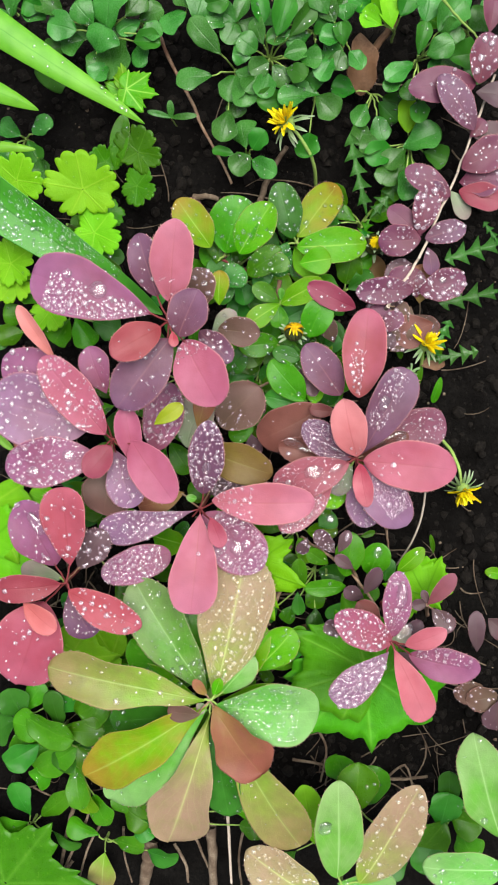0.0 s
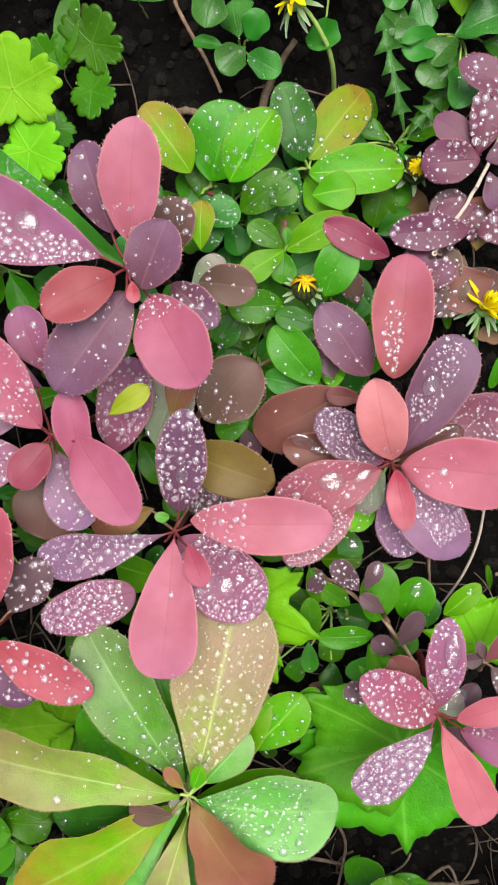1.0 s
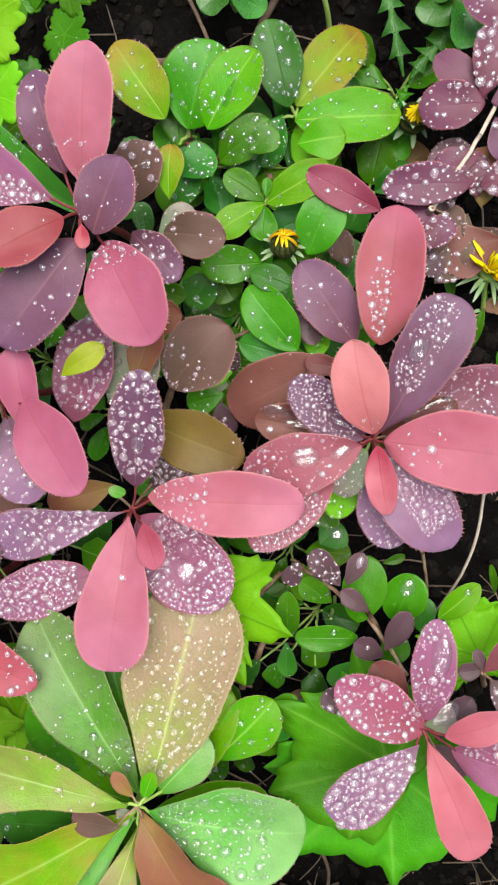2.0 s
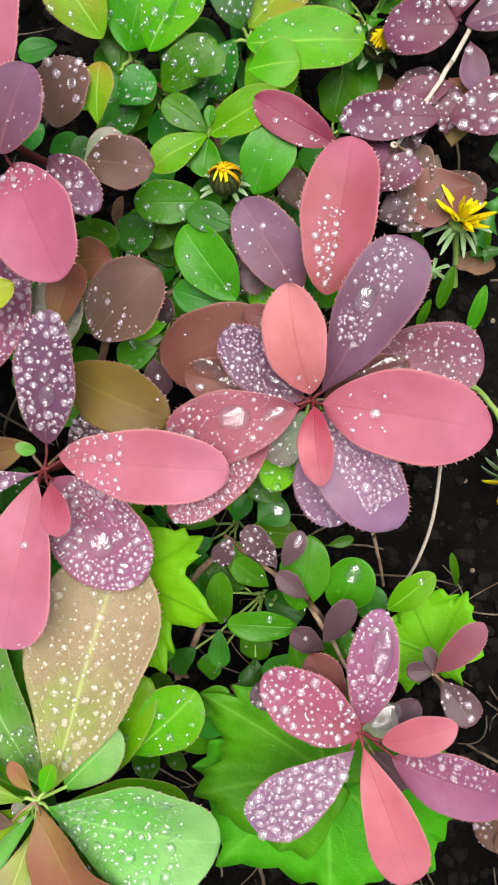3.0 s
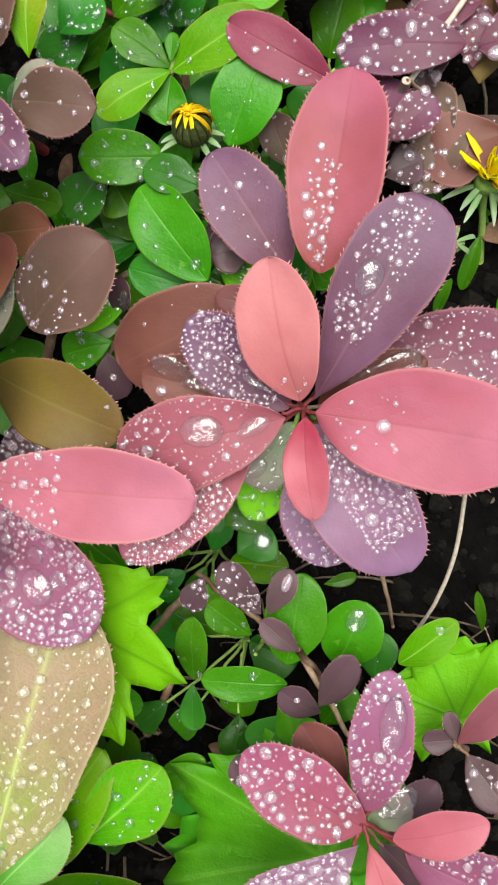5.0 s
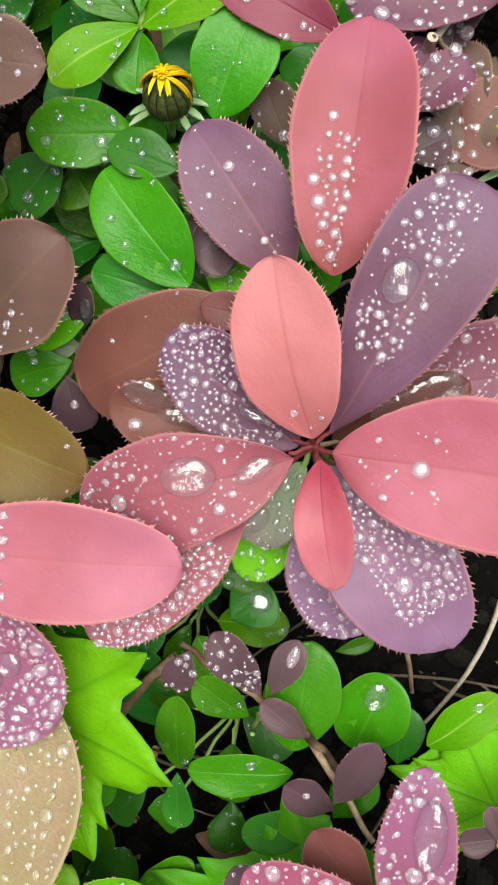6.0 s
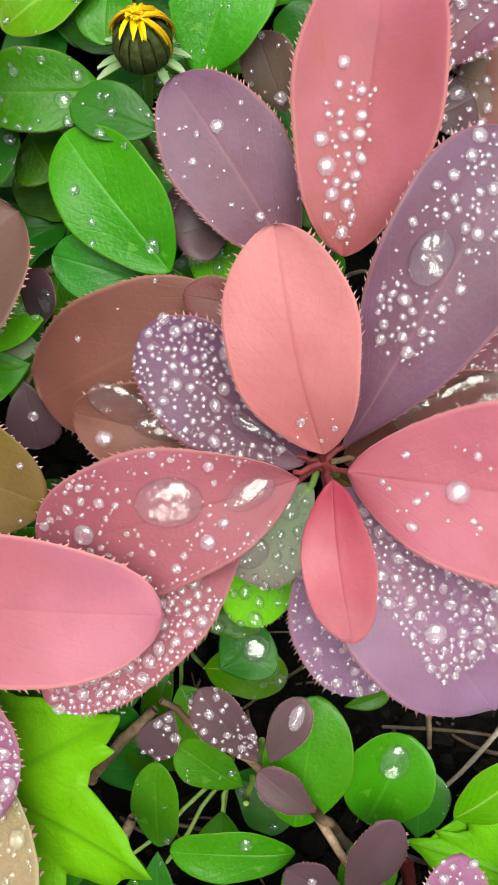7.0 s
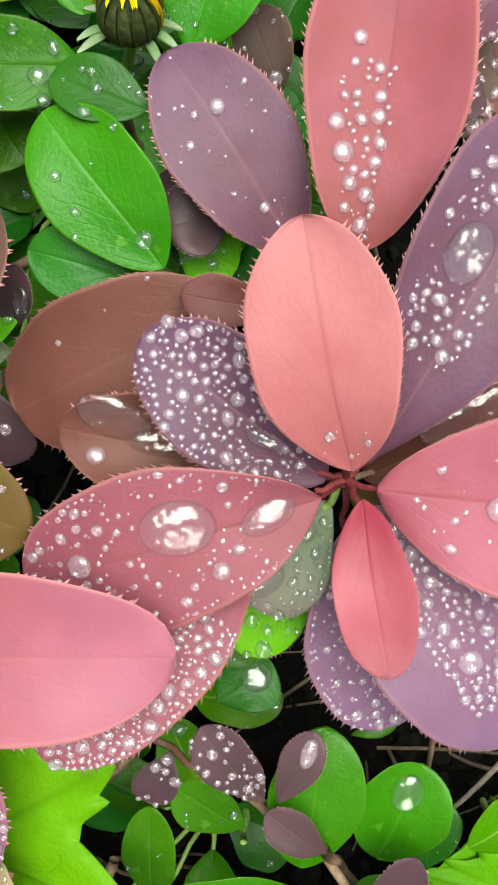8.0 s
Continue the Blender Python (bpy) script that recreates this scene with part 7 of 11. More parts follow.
stem(weed, (-0.0449, 0.2000, 0.0144), (-0.0427, 0.1918, 0.0350), .0005, .0004, GREEN_STEM, (0, 0, .003), 'petiole', steps=5)
leaf(weed, (-0.0427, 0.1918, 0.0350), (-0.0356, 0.1828, 0.0330), 0.0104, WEED, roll=2, shape=(0.87, 0.47), teeth=0, cup=0.2, wave=.05)
stem(weed, (-0.0449, 0.2000, 0.0144), (-0.0455, 0.1881, 0.0350), .0005, .0004, GREEN_STEM, (0, 0, .003), 'petiole', steps=5)
leaf(weed, (-0.0455, 0.1881, 0.0350), (-0.0483, 0.1758, 0.0366), 0.0114, WEED, roll=-9, shape=(0.73, 0.40), teeth=0, cup=0.5, wave=.05)
stem(weed, (-0.0449, 0.2000, 0.0144), (-0.0299, 0.1938, 0.0350), .0005, .0004, GREEN_STEM, (0, 0, .003), 'petiole', steps=5)
leaf(weed, (-0.0299, 0.1938, 0.0350), (-0.0186, 0.1930, 0.0377), 0.0107, WEED, roll=-8, shape=(1.10, 0.44), teeth=0, cup=0.5, wave=.05)
stem(weed, (-0.0449, 0.2000, 0.0144), (-0.0364, 0.1904, 0.0350), .0005, .0004, GREEN_STEM, (0, 0, .003), 'petiole', steps=5)
leaf(weed, (-0.0364, 0.1904, 0.0350), (-0.0259, 0.1846, 0.0396), 0.0105, TEAL, roll=-3, shape=(0.94, 0.43), teeth=0, cup=0.0, wave=.05)
stem(weed, (-0.0449, 0.2000, 0.0144), (-0.0448, 0.1934, 0.0350), .0005, .0004, GREEN_STEM, (0, 0, .003), 'petiole', steps=5)
leaf(weed, (-0.0448, 0.1934, 0.0350), (-0.0545, 0.1889, 0.0355), 0.0103, WEED, roll=-16, shape=(0.65, 0.40), teeth=0, cup=0.4, wave=.05)
stem(weed, (-0.0449, 0.2000, 0.0144), (-0.0507, 0.1868, 0.0350), .0005, .0004, GREEN_STEM, (0, 0, .003), 'petiole', steps=5)
leaf(weed, (-0.0507, 0.1868, 0.0350), (-0.0571, 0.1800, 0.0350), 0.0098, WEED, roll=-13, shape=(1.04, 0.46), teeth=0, cup=0.5, wave=.05)
stem(weed, (-0.0449, 0.2000, 0.0144), (-0.0533, 0.1957, 0.0350), .0005, .0004, GREEN_STEM, (0, 0, .003), 'petiole', steps=5)
leaf(weed, (-0.0533, 0.1957, 0.0350), (-0.0626, 0.1975, 0.0358), 0.0098, WEED, roll=-14, shape=(0.96, 0.42), teeth=0, cup=0.0, wave=.05)

weed = plant('weed_clump', (-0.0217, 0.1832, 0.0000), 'clump of round-leaved green weeds on the soil', 'weed', 'weeds')
stem(weed, (-0.0217, 0.1832, 0.0000), (-0.0217, 0.1832, 0.0128), 0.0008, 0.0006, GREEN_STEM, (0, 0, 0))
stem(weed, (-0.0217, 0.1832, 0.0128), (-0.0193, 0.1778, 0.0310), .0005, .0004, GREEN_STEM, (0, 0, .003), 'petiole', steps=5)
leaf(weed, (-0.0193, 0.1778, 0.0310), (-0.0346, 0.1819, 0.0292), 0.0101, WEED, roll=20, shape=(1.06, 0.48), teeth=0, cup=0.4, wave=.05)
stem(weed, (-0.0217, 0.1832, 0.0128), (-0.0215, 0.1781, 0.0310), .0005, .0004, GREEN_STEM, (0, 0, .003), 'petiole', steps=5)
leaf(weed, (-0.0215, 0.1781, 0.0310), (-0.0110, 0.1680, 0.0301), 0.0138, WEED, roll=-0, shape=(0.92, 0.49), teeth=0, cup=0.4, wave=.05)
stem(weed, (-0.0217, 0.1832, 0.0128), (-0.0255, 0.1781, 0.0310), .0005, .0004, GREEN_STEM, (0, 0, .003), 'petiole', steps=5)
leaf(weed, (-0.0255, 0.1781, 0.0310), (-0.0405, 0.1753, 0.0358), 0.0110, WEED, roll=7, shape=(0.97, 0.47), teeth=0, cup=0.3, wave=.05)
stem(weed, (-0.0217, 0.1832, 0.0128), (-0.0245, 0.1617, 0.0250), .0005, .0004, GREEN_STEM, (0, 0, .003), 'petiole', steps=5)
leaf(weed, (-0.0245, 0.1617, 0.0250), (-0.0263, 0.1484, 0.0290), 0.0133, TEAL, roll=17, shape=(0.73, 0.44), teeth=0, cup=-0.0, wave=.05)
stem(weed, (-0.0217, 0.1832, 0.0128), (-0.0323, 0.1770, 0.0310), .0005, .0004, GREEN_STEM, (0, 0, .003), 'petiole', steps=5)
leaf(weed, (-0.0323, 0.1770, 0.0310), (-0.0451, 0.1753, 0.0306), 0.0112, TEAL, roll=6, shape=(1.15, 0.49), teeth=0, cup=0.1, wave=.05)
stem(weed, (-0.0217, 0.1832, 0.0128), (-0.0376, 0.1769, 0.0310), .0005, .0004, GREEN_STEM, (0, 0, .003), 'petiole', steps=5)
leaf(weed, (-0.0376, 0.1769, 0.0310), (-0.0508, 0.1743, 0.0358), 0.0117, TEAL, roll=-3, shape=(0.92, 0.41), teeth=0, cup=0.5, wave=.05)
stem(weed, (-0.0217, 0.1832, 0.0128), (-0.0219, 0.1796, 0.0310), .0005, .0004, GREEN_STEM, (0, 0, .003), 'petiole', steps=5)
leaf(weed, (-0.0219, 0.1796, 0.0310), (-0.0220, 0.1898, 0.0339), 0.0109, TEAL, roll=-6, shape=(1.12, 0.45), teeth=0, cup=-0.1, wave=.05)

weed = plant('weed_clump', (-0.0075, 0.2087, 0.0000), 'clump of round-leaved green weeds on the soil', 'weed', 'weeds')
stem(weed, (-0.0075, 0.2087, 0.0000), (-0.0075, 0.2087, 0.0144), 0.0008, 0.0006, GREEN_STEM, (0, 0, 0))
stem(weed, (-0.0075, 0.2087, 0.0144), (-0.0102, 0.2024, 0.0350), .0005, .0004, GREEN_STEM, (0, 0, .003), 'petiole', steps=5)
leaf(weed, (-0.0102, 0.2024, 0.0350), (-0.0203, 0.2042, 0.0362), 0.0111, WEED, roll=6, shape=(0.79, 0.48), teeth=0, cup=0.5, wave=.05)
stem(weed, (-0.0075, 0.2087, 0.0144), (-0.0082, 0.1996, 0.0350), .0005, .0004, GREEN_STEM, (0, 0, .003), 'petiole', steps=5)
leaf(weed, (-0.0082, 0.1996, 0.0350), (-0.0093, 0.2108, 0.0364), 0.0090, TEAL, roll=-1, shape=(0.93, 0.39), teeth=0, cup=0.5, wave=.05)
stem(weed, (-0.0075, 0.2087, 0.0144), (-0.0077, 0.2111, 0.0350), .0005, .0004, GREEN_STEM, (0, 0, .003), 'petiole', steps=5)
leaf(weed, (-0.0077, 0.2111, 0.0350), (-0.0072, 0.2193, 0.0351), 0.0129, WEED, roll=-15, shape=(1.03, 0.46), teeth=0, cup=0.2, wave=.05)
stem(weed, (-0.0075, 0.2087, 0.0144), (-0.0051, 0.1975, 0.0350), .0005, .0004, GREEN_STEM, (0, 0, .003), 'petiole', steps=5)
leaf(weed, (-0.0051, 0.1975, 0.0350), (0.0011, 0.1890, 0.0348), 0.0099, WEED, roll=-15, shape=(0.65, 0.38), teeth=0, cup=0.1, wave=.05)
stem(weed, (-0.0075, 0.2087, 0.0144), (-0.0093, 0.1984, 0.0350), .0005, .0004, GREEN_STEM, (0, 0, .003), 'petiole', steps=5)
leaf(weed, (-0.0093, 0.1984, 0.0350), (-0.0117, 0.1885, 0.0349), 0.0109, WEED, roll=6, shape=(0.94, 0.46), teeth=0, cup=-0.1, wave=.05)
stem(weed, (-0.0075, 0.2087, 0.0144), (-0.0132, 0.1944, 0.0350), .0005, .0004, GREEN_STEM, (0, 0, .003), 'petiole', steps=5)
leaf(weed, (-0.0132, 0.1944, 0.0350), (-0.0199, 0.1831, 0.0376), 0.0111, WEED, roll=17, shape=(1.00, 0.45), teeth=0, cup=0.4, wave=.05)
stem(weed, (-0.0075, 0.2087, 0.0144), (-0.0127, 0.2110, 0.0350), .0005, .0004, GREEN_STEM, (0, 0, .003), 'petiole', steps=5)
leaf(weed, (-0.0127, 0.2110, 0.0350), (-0.0180, 0.2223, 0.0341), 0.0112, WEED, roll=-13, shape=(0.76, 0.44), teeth=0, cup=0.1, wave=.05)
stem(weed, (-0.0075, 0.2087, 0.0144), (-0.0160, 0.2147, 0.0350), .0005, .0004, GREEN_STEM, (0, 0, .003), 'petiole', steps=5)
leaf(weed, (-0.0160, 0.2147, 0.0350), (-0.0230, 0.2247, 0.0391), 0.0117, WEED, roll=-5, shape=(0.98, 0.48), teeth=0, cup=0.1, wave=.05)

weed = plant('weed_clump', (0.0182, 0.2123, 0.0000), 'clump of round-leaved green weeds on the soil', 'weed', 'weeds')
stem(weed, (0.0182, 0.2123, 0.0000), (0.0182, 0.2123, 0.0136), 0.0008, 0.0006, GREEN_STEM, (0, 0, 0))
stem(weed, (0.0182, 0.2123, 0.0136), (0.0109, 0.2118, 0.0330), .0005, .0004, GREEN_STEM, (0, 0, .003), 'petiole', steps=5)
leaf(weed, (0.0109, 0.2118, 0.0330), (0.0021, 0.2211, 0.0337), 0.0112, LIME, roll=-21, shape=(1.08, 0.38), teeth=0, cup=0.6, wave=.05)
stem(weed, (0.0182, 0.2123, 0.0136), (0.0155, 0.2082, 0.0330), .0005, .0004, GREEN_STEM, (0, 0, .003), 'petiole', steps=5)
leaf(weed, (0.0155, 0.2082, 0.0330), (0.0113, 0.2224, 0.0321), 0.0129, LIME, roll=15, shape=(1.05, 0.41), teeth=0, cup=0.2, wave=.05)
stem(weed, (0.0182, 0.2123, 0.0136), (0.0103, 0.2096, 0.0330), .0005, .0004, GREEN_STEM, (0, 0, .003), 'petiole', steps=5)
leaf(weed, (0.0103, 0.2096, 0.0330), (0.0001, 0.2154, 0.0343), 0.0110, LIME, roll=-14, shape=(1.05, 0.50), teeth=0, cup=0.4, wave=.05)
stem(weed, (0.0182, 0.2123, 0.0136), (0.0045, 0.2159, 0.0330), .0005, .0004, GREEN_STEM, (0, 0, .003), 'petiole', steps=5)
leaf(weed, (0.0045, 0.2159, 0.0330), (-0.0051, 0.2238, 0.0334), 0.0104, TEAL, roll=1, shape=(0.70, 0.44), teeth=0, cup=0.5, wave=.05)
stem(weed, (0.0182, 0.2123, 0.0136), (0.0192, 0.2133, 0.0330), .0005, .0004, GREEN_STEM, (0, 0, .003), 'petiole', steps=5)
leaf(weed, (0.0192, 0.2133, 0.0330), (0.0236, 0.2242, 0.0331), 0.0119, TEAL, roll=17, shape=(0.93, 0.38), teeth=0, cup=0.3, wave=.05)

weed = plant('weed_clump', (0.0299, 0.1986, 0.0000), 'clump of round-leaved green weeds on the soil', 'weed', 'weeds')
stem(weed, (0.0299, 0.1986, 0.0000), (0.0299, 0.1986, 0.0128), 0.0008, 0.0006, GREEN_STEM, (0, 0, 0))
stem(weed, (0.0299, 0.1986, 0.0128), (0.0282, 0.1957, 0.0310), .0005, .0004, GREEN_STEM, (0, 0, .003), 'petiole', steps=5)
leaf(weed, (0.0282, 0.1957, 0.0310), (0.0313, 0.2109, 0.0331), 0.0082, TEAL, roll=4, shape=(1.03, 0.44), teeth=0, cup=0.5, wave=.05)
stem(weed, (0.0299, 0.1986, 0.0128), (0.0260, 0.1922, 0.0310), .0005, .0004, GREEN_STEM, (0, 0, .003), 'petiole', steps=5)
leaf(weed, (0.0260, 0.1922, 0.0310), (0.0126, 0.1829, 0.0352), 0.0110, WEED, roll=17, shape=(0.96, 0.46), teeth=0, cup=0.3, wave=.05)
stem(weed, (0.0299, 0.1986, 0.0128), (0.0209, 0.1868, 0.0310), .0005, .0004, GREEN_STEM, (0, 0, .003), 'petiole', steps=5)
leaf(weed, (0.0209, 0.1868, 0.0310), (0.0127, 0.1787, 0.0323), 0.0092, WEED, roll=19, shape=(0.70, 0.39), teeth=0, cup=0.2, wave=.05)
stem(weed, (0.0299, 0.1986, 0.0128), (0.0324, 0.1957, 0.0310), .0005, .0004, GREEN_STEM, (0, 0, .003), 'petiole', steps=5)
leaf(weed, (0.0324, 0.1957, 0.0310), (0.0450, 0.2013, 0.0340), 0.0120, WEED, roll=8, shape=(0.79, 0.45), teeth=0, cup=-0.1, wave=.05)
stem(weed, (0.0299, 0.1986, 0.0128), (0.0426, 0.1947, 0.0310), .0005, .0004, GREEN_STEM, (0, 0, .003), 'petiole', steps=5)
leaf(weed, (0.0426, 0.1947, 0.0310), (0.0564, 0.1963, 0.0298), 0.0144, TEAL, roll=14, shape=(0.88, 0.38), teeth=0, cup=0.5, wave=.05)
stem(weed, (0.0299, 0.1986, 0.0128), (0.0380, 0.2015, 0.0310), .0005, .0004, GREEN_STEM, (0, 0, .003), 'petiole', steps=5)
leaf(weed, (0.0380, 0.2015, 0.0310), (0.0478, 0.2094, 0.0309), 0.0137, WEED, roll=17, shape=(1.14, 0.38), teeth=0, cup=0.4, wave=.05)
stem(weed, (0.0299, 0.1986, 0.0128), (0.0378, 0.2064, 0.0310), .0005, .0004, GREEN_STEM, (0, 0, .003), 'petiole', steps=5)
leaf(weed, (0.0378, 0.2064, 0.0310), (0.0492, 0.2212, 0.0305), 0.0160, WEED, roll=10, shape=(0.79, 0.50), teeth=0, cup=0.5, wave=.05)
stem(weed, (0.0299, 0.1986, 0.0128), (0.0312, 0.2112, 0.0310), .0005, .0004, GREEN_STEM, (0, 0, .003), 'petiole', steps=5)
leaf(weed, (0.0312, 0.2112, 0.0310), (0.0337, 0.2242, 0.0318), 0.0120, WEED, roll=-0, shape=(0.64, 0.44), teeth=0, cup=0.2, wave=.05)
stem(weed, (0.0299, 0.1986, 0.0128), (0.0262, 0.1854, 0.0310), .0005, .0004, GREEN_STEM, (0, 0, .003), 'petiole', steps=5)
leaf(weed, (0.0262, 0.1854, 0.0310), (0.0238, 0.1740, 0.0338), 0.0113, WEED, roll=9, shape=(0.84, 0.40), teeth=0, cup=-0.2, wave=.05)
stem(weed, (0.0299, 0.1986, 0.0128), (0.0291, 0.1749, 0.0310), .0005, .0004, GREEN_STEM, (0, 0, .003), 'petiole', steps=5)
leaf(weed, (0.0291, 0.1749, 0.0310), (0.0294, 0.1628, 0.0355), 0.0098, TEAL, roll=11, shape=(0.82, 0.46), teeth=0, cup=0.5, wave=.05)

weed = plant('weed_clump', (0.0268, 0.1576, 0.0000), 'clump of round-leaved green weeds on the soil', 'weed', 'weeds')
stem(weed, (0.0268, 0.1576, 0.0000), (0.0268, 0.1576, 0.0104), 0.0008, 0.0006, GREEN_STEM, (0, 0, 0))
stem(weed, (0.0268, 0.1576, 0.0104), (0.0174, 0.1527, 0.0250), .0005, .0004, GREEN_STEM, (0, 0, .003), 'petiole', steps=5)
leaf(weed, (0.0174, 0.1527, 0.0250), (0.0028, 0.1486, 0.0283), 0.0126, TEAL, roll=-10, shape=(0.65, 0.43), teeth=0, cup=0.3, wave=.05)
stem(weed, (0.0268, 0.1576, 0.0104), (0.0238, 0.1533, 0.0250), .0005, .0004, GREEN_STEM, (0, 0, .003), 'petiole', steps=5)
leaf(weed, (0.0238, 0.1533, 0.0250), (0.0139, 0.1430, 0.0273), 0.0124, WEED, roll=19, shape=(1.03, 0.45), teeth=0, cup=0.4, wave=.05)
stem(weed, (0.0268, 0.1576, 0.0104), (0.0224, 0.1535, 0.0250), .0005, .0004, GREEN_STEM, (0, 0, .003), 'petiole', steps=5)
leaf(weed, (0.0224, 0.1535, 0.0250), (0.0404, 0.1598, 0.0295), 0.0155, WEED, roll=-12, shape=(0.95, 0.47), teeth=0, cup=0.3, wave=.05)
stem(weed, (0.0268, 0.1576, 0.0104), (0.0249, 0.1608, 0.0250), .0005, .0004, GREEN_STEM, (0, 0, .003), 'petiole', steps=5)
leaf(weed, (0.0249, 0.1608, 0.0250), (0.0248, 0.1788, 0.0231), 0.0103, LIME, roll=-13, shape=(0.65, 0.44), teeth=0, cup=-0.1, wave=.05)
stem(weed, (0.0268, 0.1576, 0.0104), (0.0326, 0.1515, 0.0250), .0005, .0004, GREEN_STEM, (0, 0, .003), 'petiole', steps=5)
leaf(weed, (0.0326, 0.1515, 0.0250), (0.0447, 0.1467, 0.0251), 0.0121, TEAL, roll=7, shape=(1.10, 0.39), teeth=0, cup=0.5, wave=.05)
stem(weed, (0.0268, 0.1576, 0.0104), (0.0191, 0.1461, 0.0250), .0005, .0004, GREEN_STEM, (0, 0, .003), 'petiole', steps=5)
leaf(weed, (0.0191, 0.1461, 0.0250), (0.0114, 0.1351, 0.0293), 0.0128, WEED, roll=11, shape=(1.04, 0.46), teeth=0, cup=0.0, wave=.05)
stem(weed, (0.0268, 0.1576, 0.0104), (0.0132, 0.1539, 0.0250), .0005, .0004, GREEN_STEM, (0, 0, .003), 'petiole', steps=5)
leaf(weed, (0.0132, 0.1539, 0.0250), (0.0003, 0.1531, 0.0253), 0.0114, WEED, roll=21, shape=(0.93, 0.42), teeth=0, cup=0.6, wave=.05)
stem(weed, (0.0268, 0.1576, 0.0104), (0.0244, 0.1429, 0.0250), .0005, .0004, GREEN_STEM, (0, 0, .003), 'petiole', steps=5)
leaf(weed, (0.0244, 0.1429, 0.0250), (0.0233, 0.1272, 0.0283), 0.0130, WEED, roll=-20, shape=(0.69, 0.49), teeth=0, cup=0.5, wave=.05)
stem(weed, (0.0268, 0.1576, 0.0104), (0.0282, 0.1415, 0.0250), .0005, .0004, GREEN_STEM, (0, 0, .003), 'petiole', steps=5)
leaf(weed, (0.0282, 0.1415, 0.0250), (0.0308, 0.1285, 0.0279), 0.0125, TEAL, roll=15, shape=(0.66, 0.40), teeth=0, cup=-0.1, wave=.05)
stem(weed, (0.0268, 0.1576, 0.0104), (0.0310, 0.1574, 0.0250), .0005, .0004, GREEN_STEM, (0, 0, .003), 'petiole', steps=5)
leaf(weed, (0.0310, 0.1574, 0.0250), (0.0409, 0.1617, 0.0272), 0.0107, TEAL, roll=-8, shape=(0.84, 0.43), teeth=0, cup=-0.2, wave=.05)

weed = plant('weed_clump', (-0.1749, 0.1641, 0.0000), 'clump of round-leaved green weeds on the soil', 'weed', 'weeds')
stem(weed, (-0.1749, 0.1641, 0.0000), (-0.1749, 0.1641, 0.0104), 0.0008, 0.0006, GREEN_STEM, (0, 0, 0))
stem(weed, (-0.1749, 0.1641, 0.0104), (-0.1737, 0.1630, 0.0250), .0005, .0004, GREEN_STEM, (0, 0, .003), 'petiole', steps=5)
leaf(weed, (-0.1737, 0.1630, 0.0250), (-0.1843, 0.1694, 0.0243), 0.0106, WEED, roll=-9, shape=(0.80, 0.48), teeth=0, cup=0.6, wave=.05)
stem(weed, (-0.1749, 0.1641, 0.0104), (-0.1672, 0.1636, 0.0250), .0005, .0004, GREEN_STEM, (0, 0, .003), 'petiole', steps=5)
leaf(weed, (-0.1672, 0.1636, 0.0250), (-0.1576, 0.1718, 0.0257), 0.0111, WEED, roll=-17, shape=(0.72, 0.50), teeth=0, cup=-0.1, wave=.05)
stem(weed, (-0.1749, 0.1641, 0.0104), (-0.1700, 0.1606, 0.0250), .0005, .0004, GREEN_STEM, (0, 0, .003), 'petiole', steps=5)
leaf(weed, (-0.1700, 0.1606, 0.0250), (-0.1650, 0.1488, 0.0245), 0.0106, TEAL, roll=-14, shape=(1.05, 0.47), teeth=0, cup=0.6, wave=.05)
stem(weed, (-0.1749, 0.1641, 0.0104), (-0.1650, 0.1515, 0.0250), .0005, .0004, GREEN_STEM, (0, 0, .003), 'petiole', steps=5)
leaf(weed, (-0.1650, 0.1515, 0.0250), (-0.1583, 0.1409, 0.0296), 0.0118, WEED, roll=13, shape=(1.04, 0.40), teeth=0, cup=0.6, wave=.05)
stem(weed, (-0.1749, 0.1641, 0.0104), (-0.1742, 0.1523, 0.0250), .0005, .0004, GREEN_STEM, (0, 0, .003), 'petiole', steps=5)
leaf(weed, (-0.1742, 0.1523, 0.0250), (-0.1788, 0.1412, 0.0262), 0.0106, TEAL, roll=-2, shape=(0.67, 0.38), teeth=0, cup=0.4, wave=.05)
stem(weed, (-0.1749, 0.1641, 0.0104), (-0.1764, 0.1581, 0.0250), .0005, .0004, GREEN_STEM, (0, 0, .003), 'petiole', steps=5)
leaf(weed, (-0.1764, 0.1581, 0.0250), (-0.1885, 0.1529, 0.0245), 0.0111, WEED, roll=4, shape=(0.63, 0.39), teeth=0, cup=-0.1, wave=.05)
stem(weed, (-0.1749, 0.1641, 0.0104), (-0.1663, 0.1461, 0.0250), .0005, .0004, GREEN_STEM, (0, 0, .003), 'petiole', steps=5)
leaf(weed, (-0.1663, 0.1461, 0.0250), (-0.1641, 0.1362, 0.0234), 0.0108, TEAL, roll=-11, shape=(0.78, 0.38), teeth=0, cup=0.3, wave=.05)

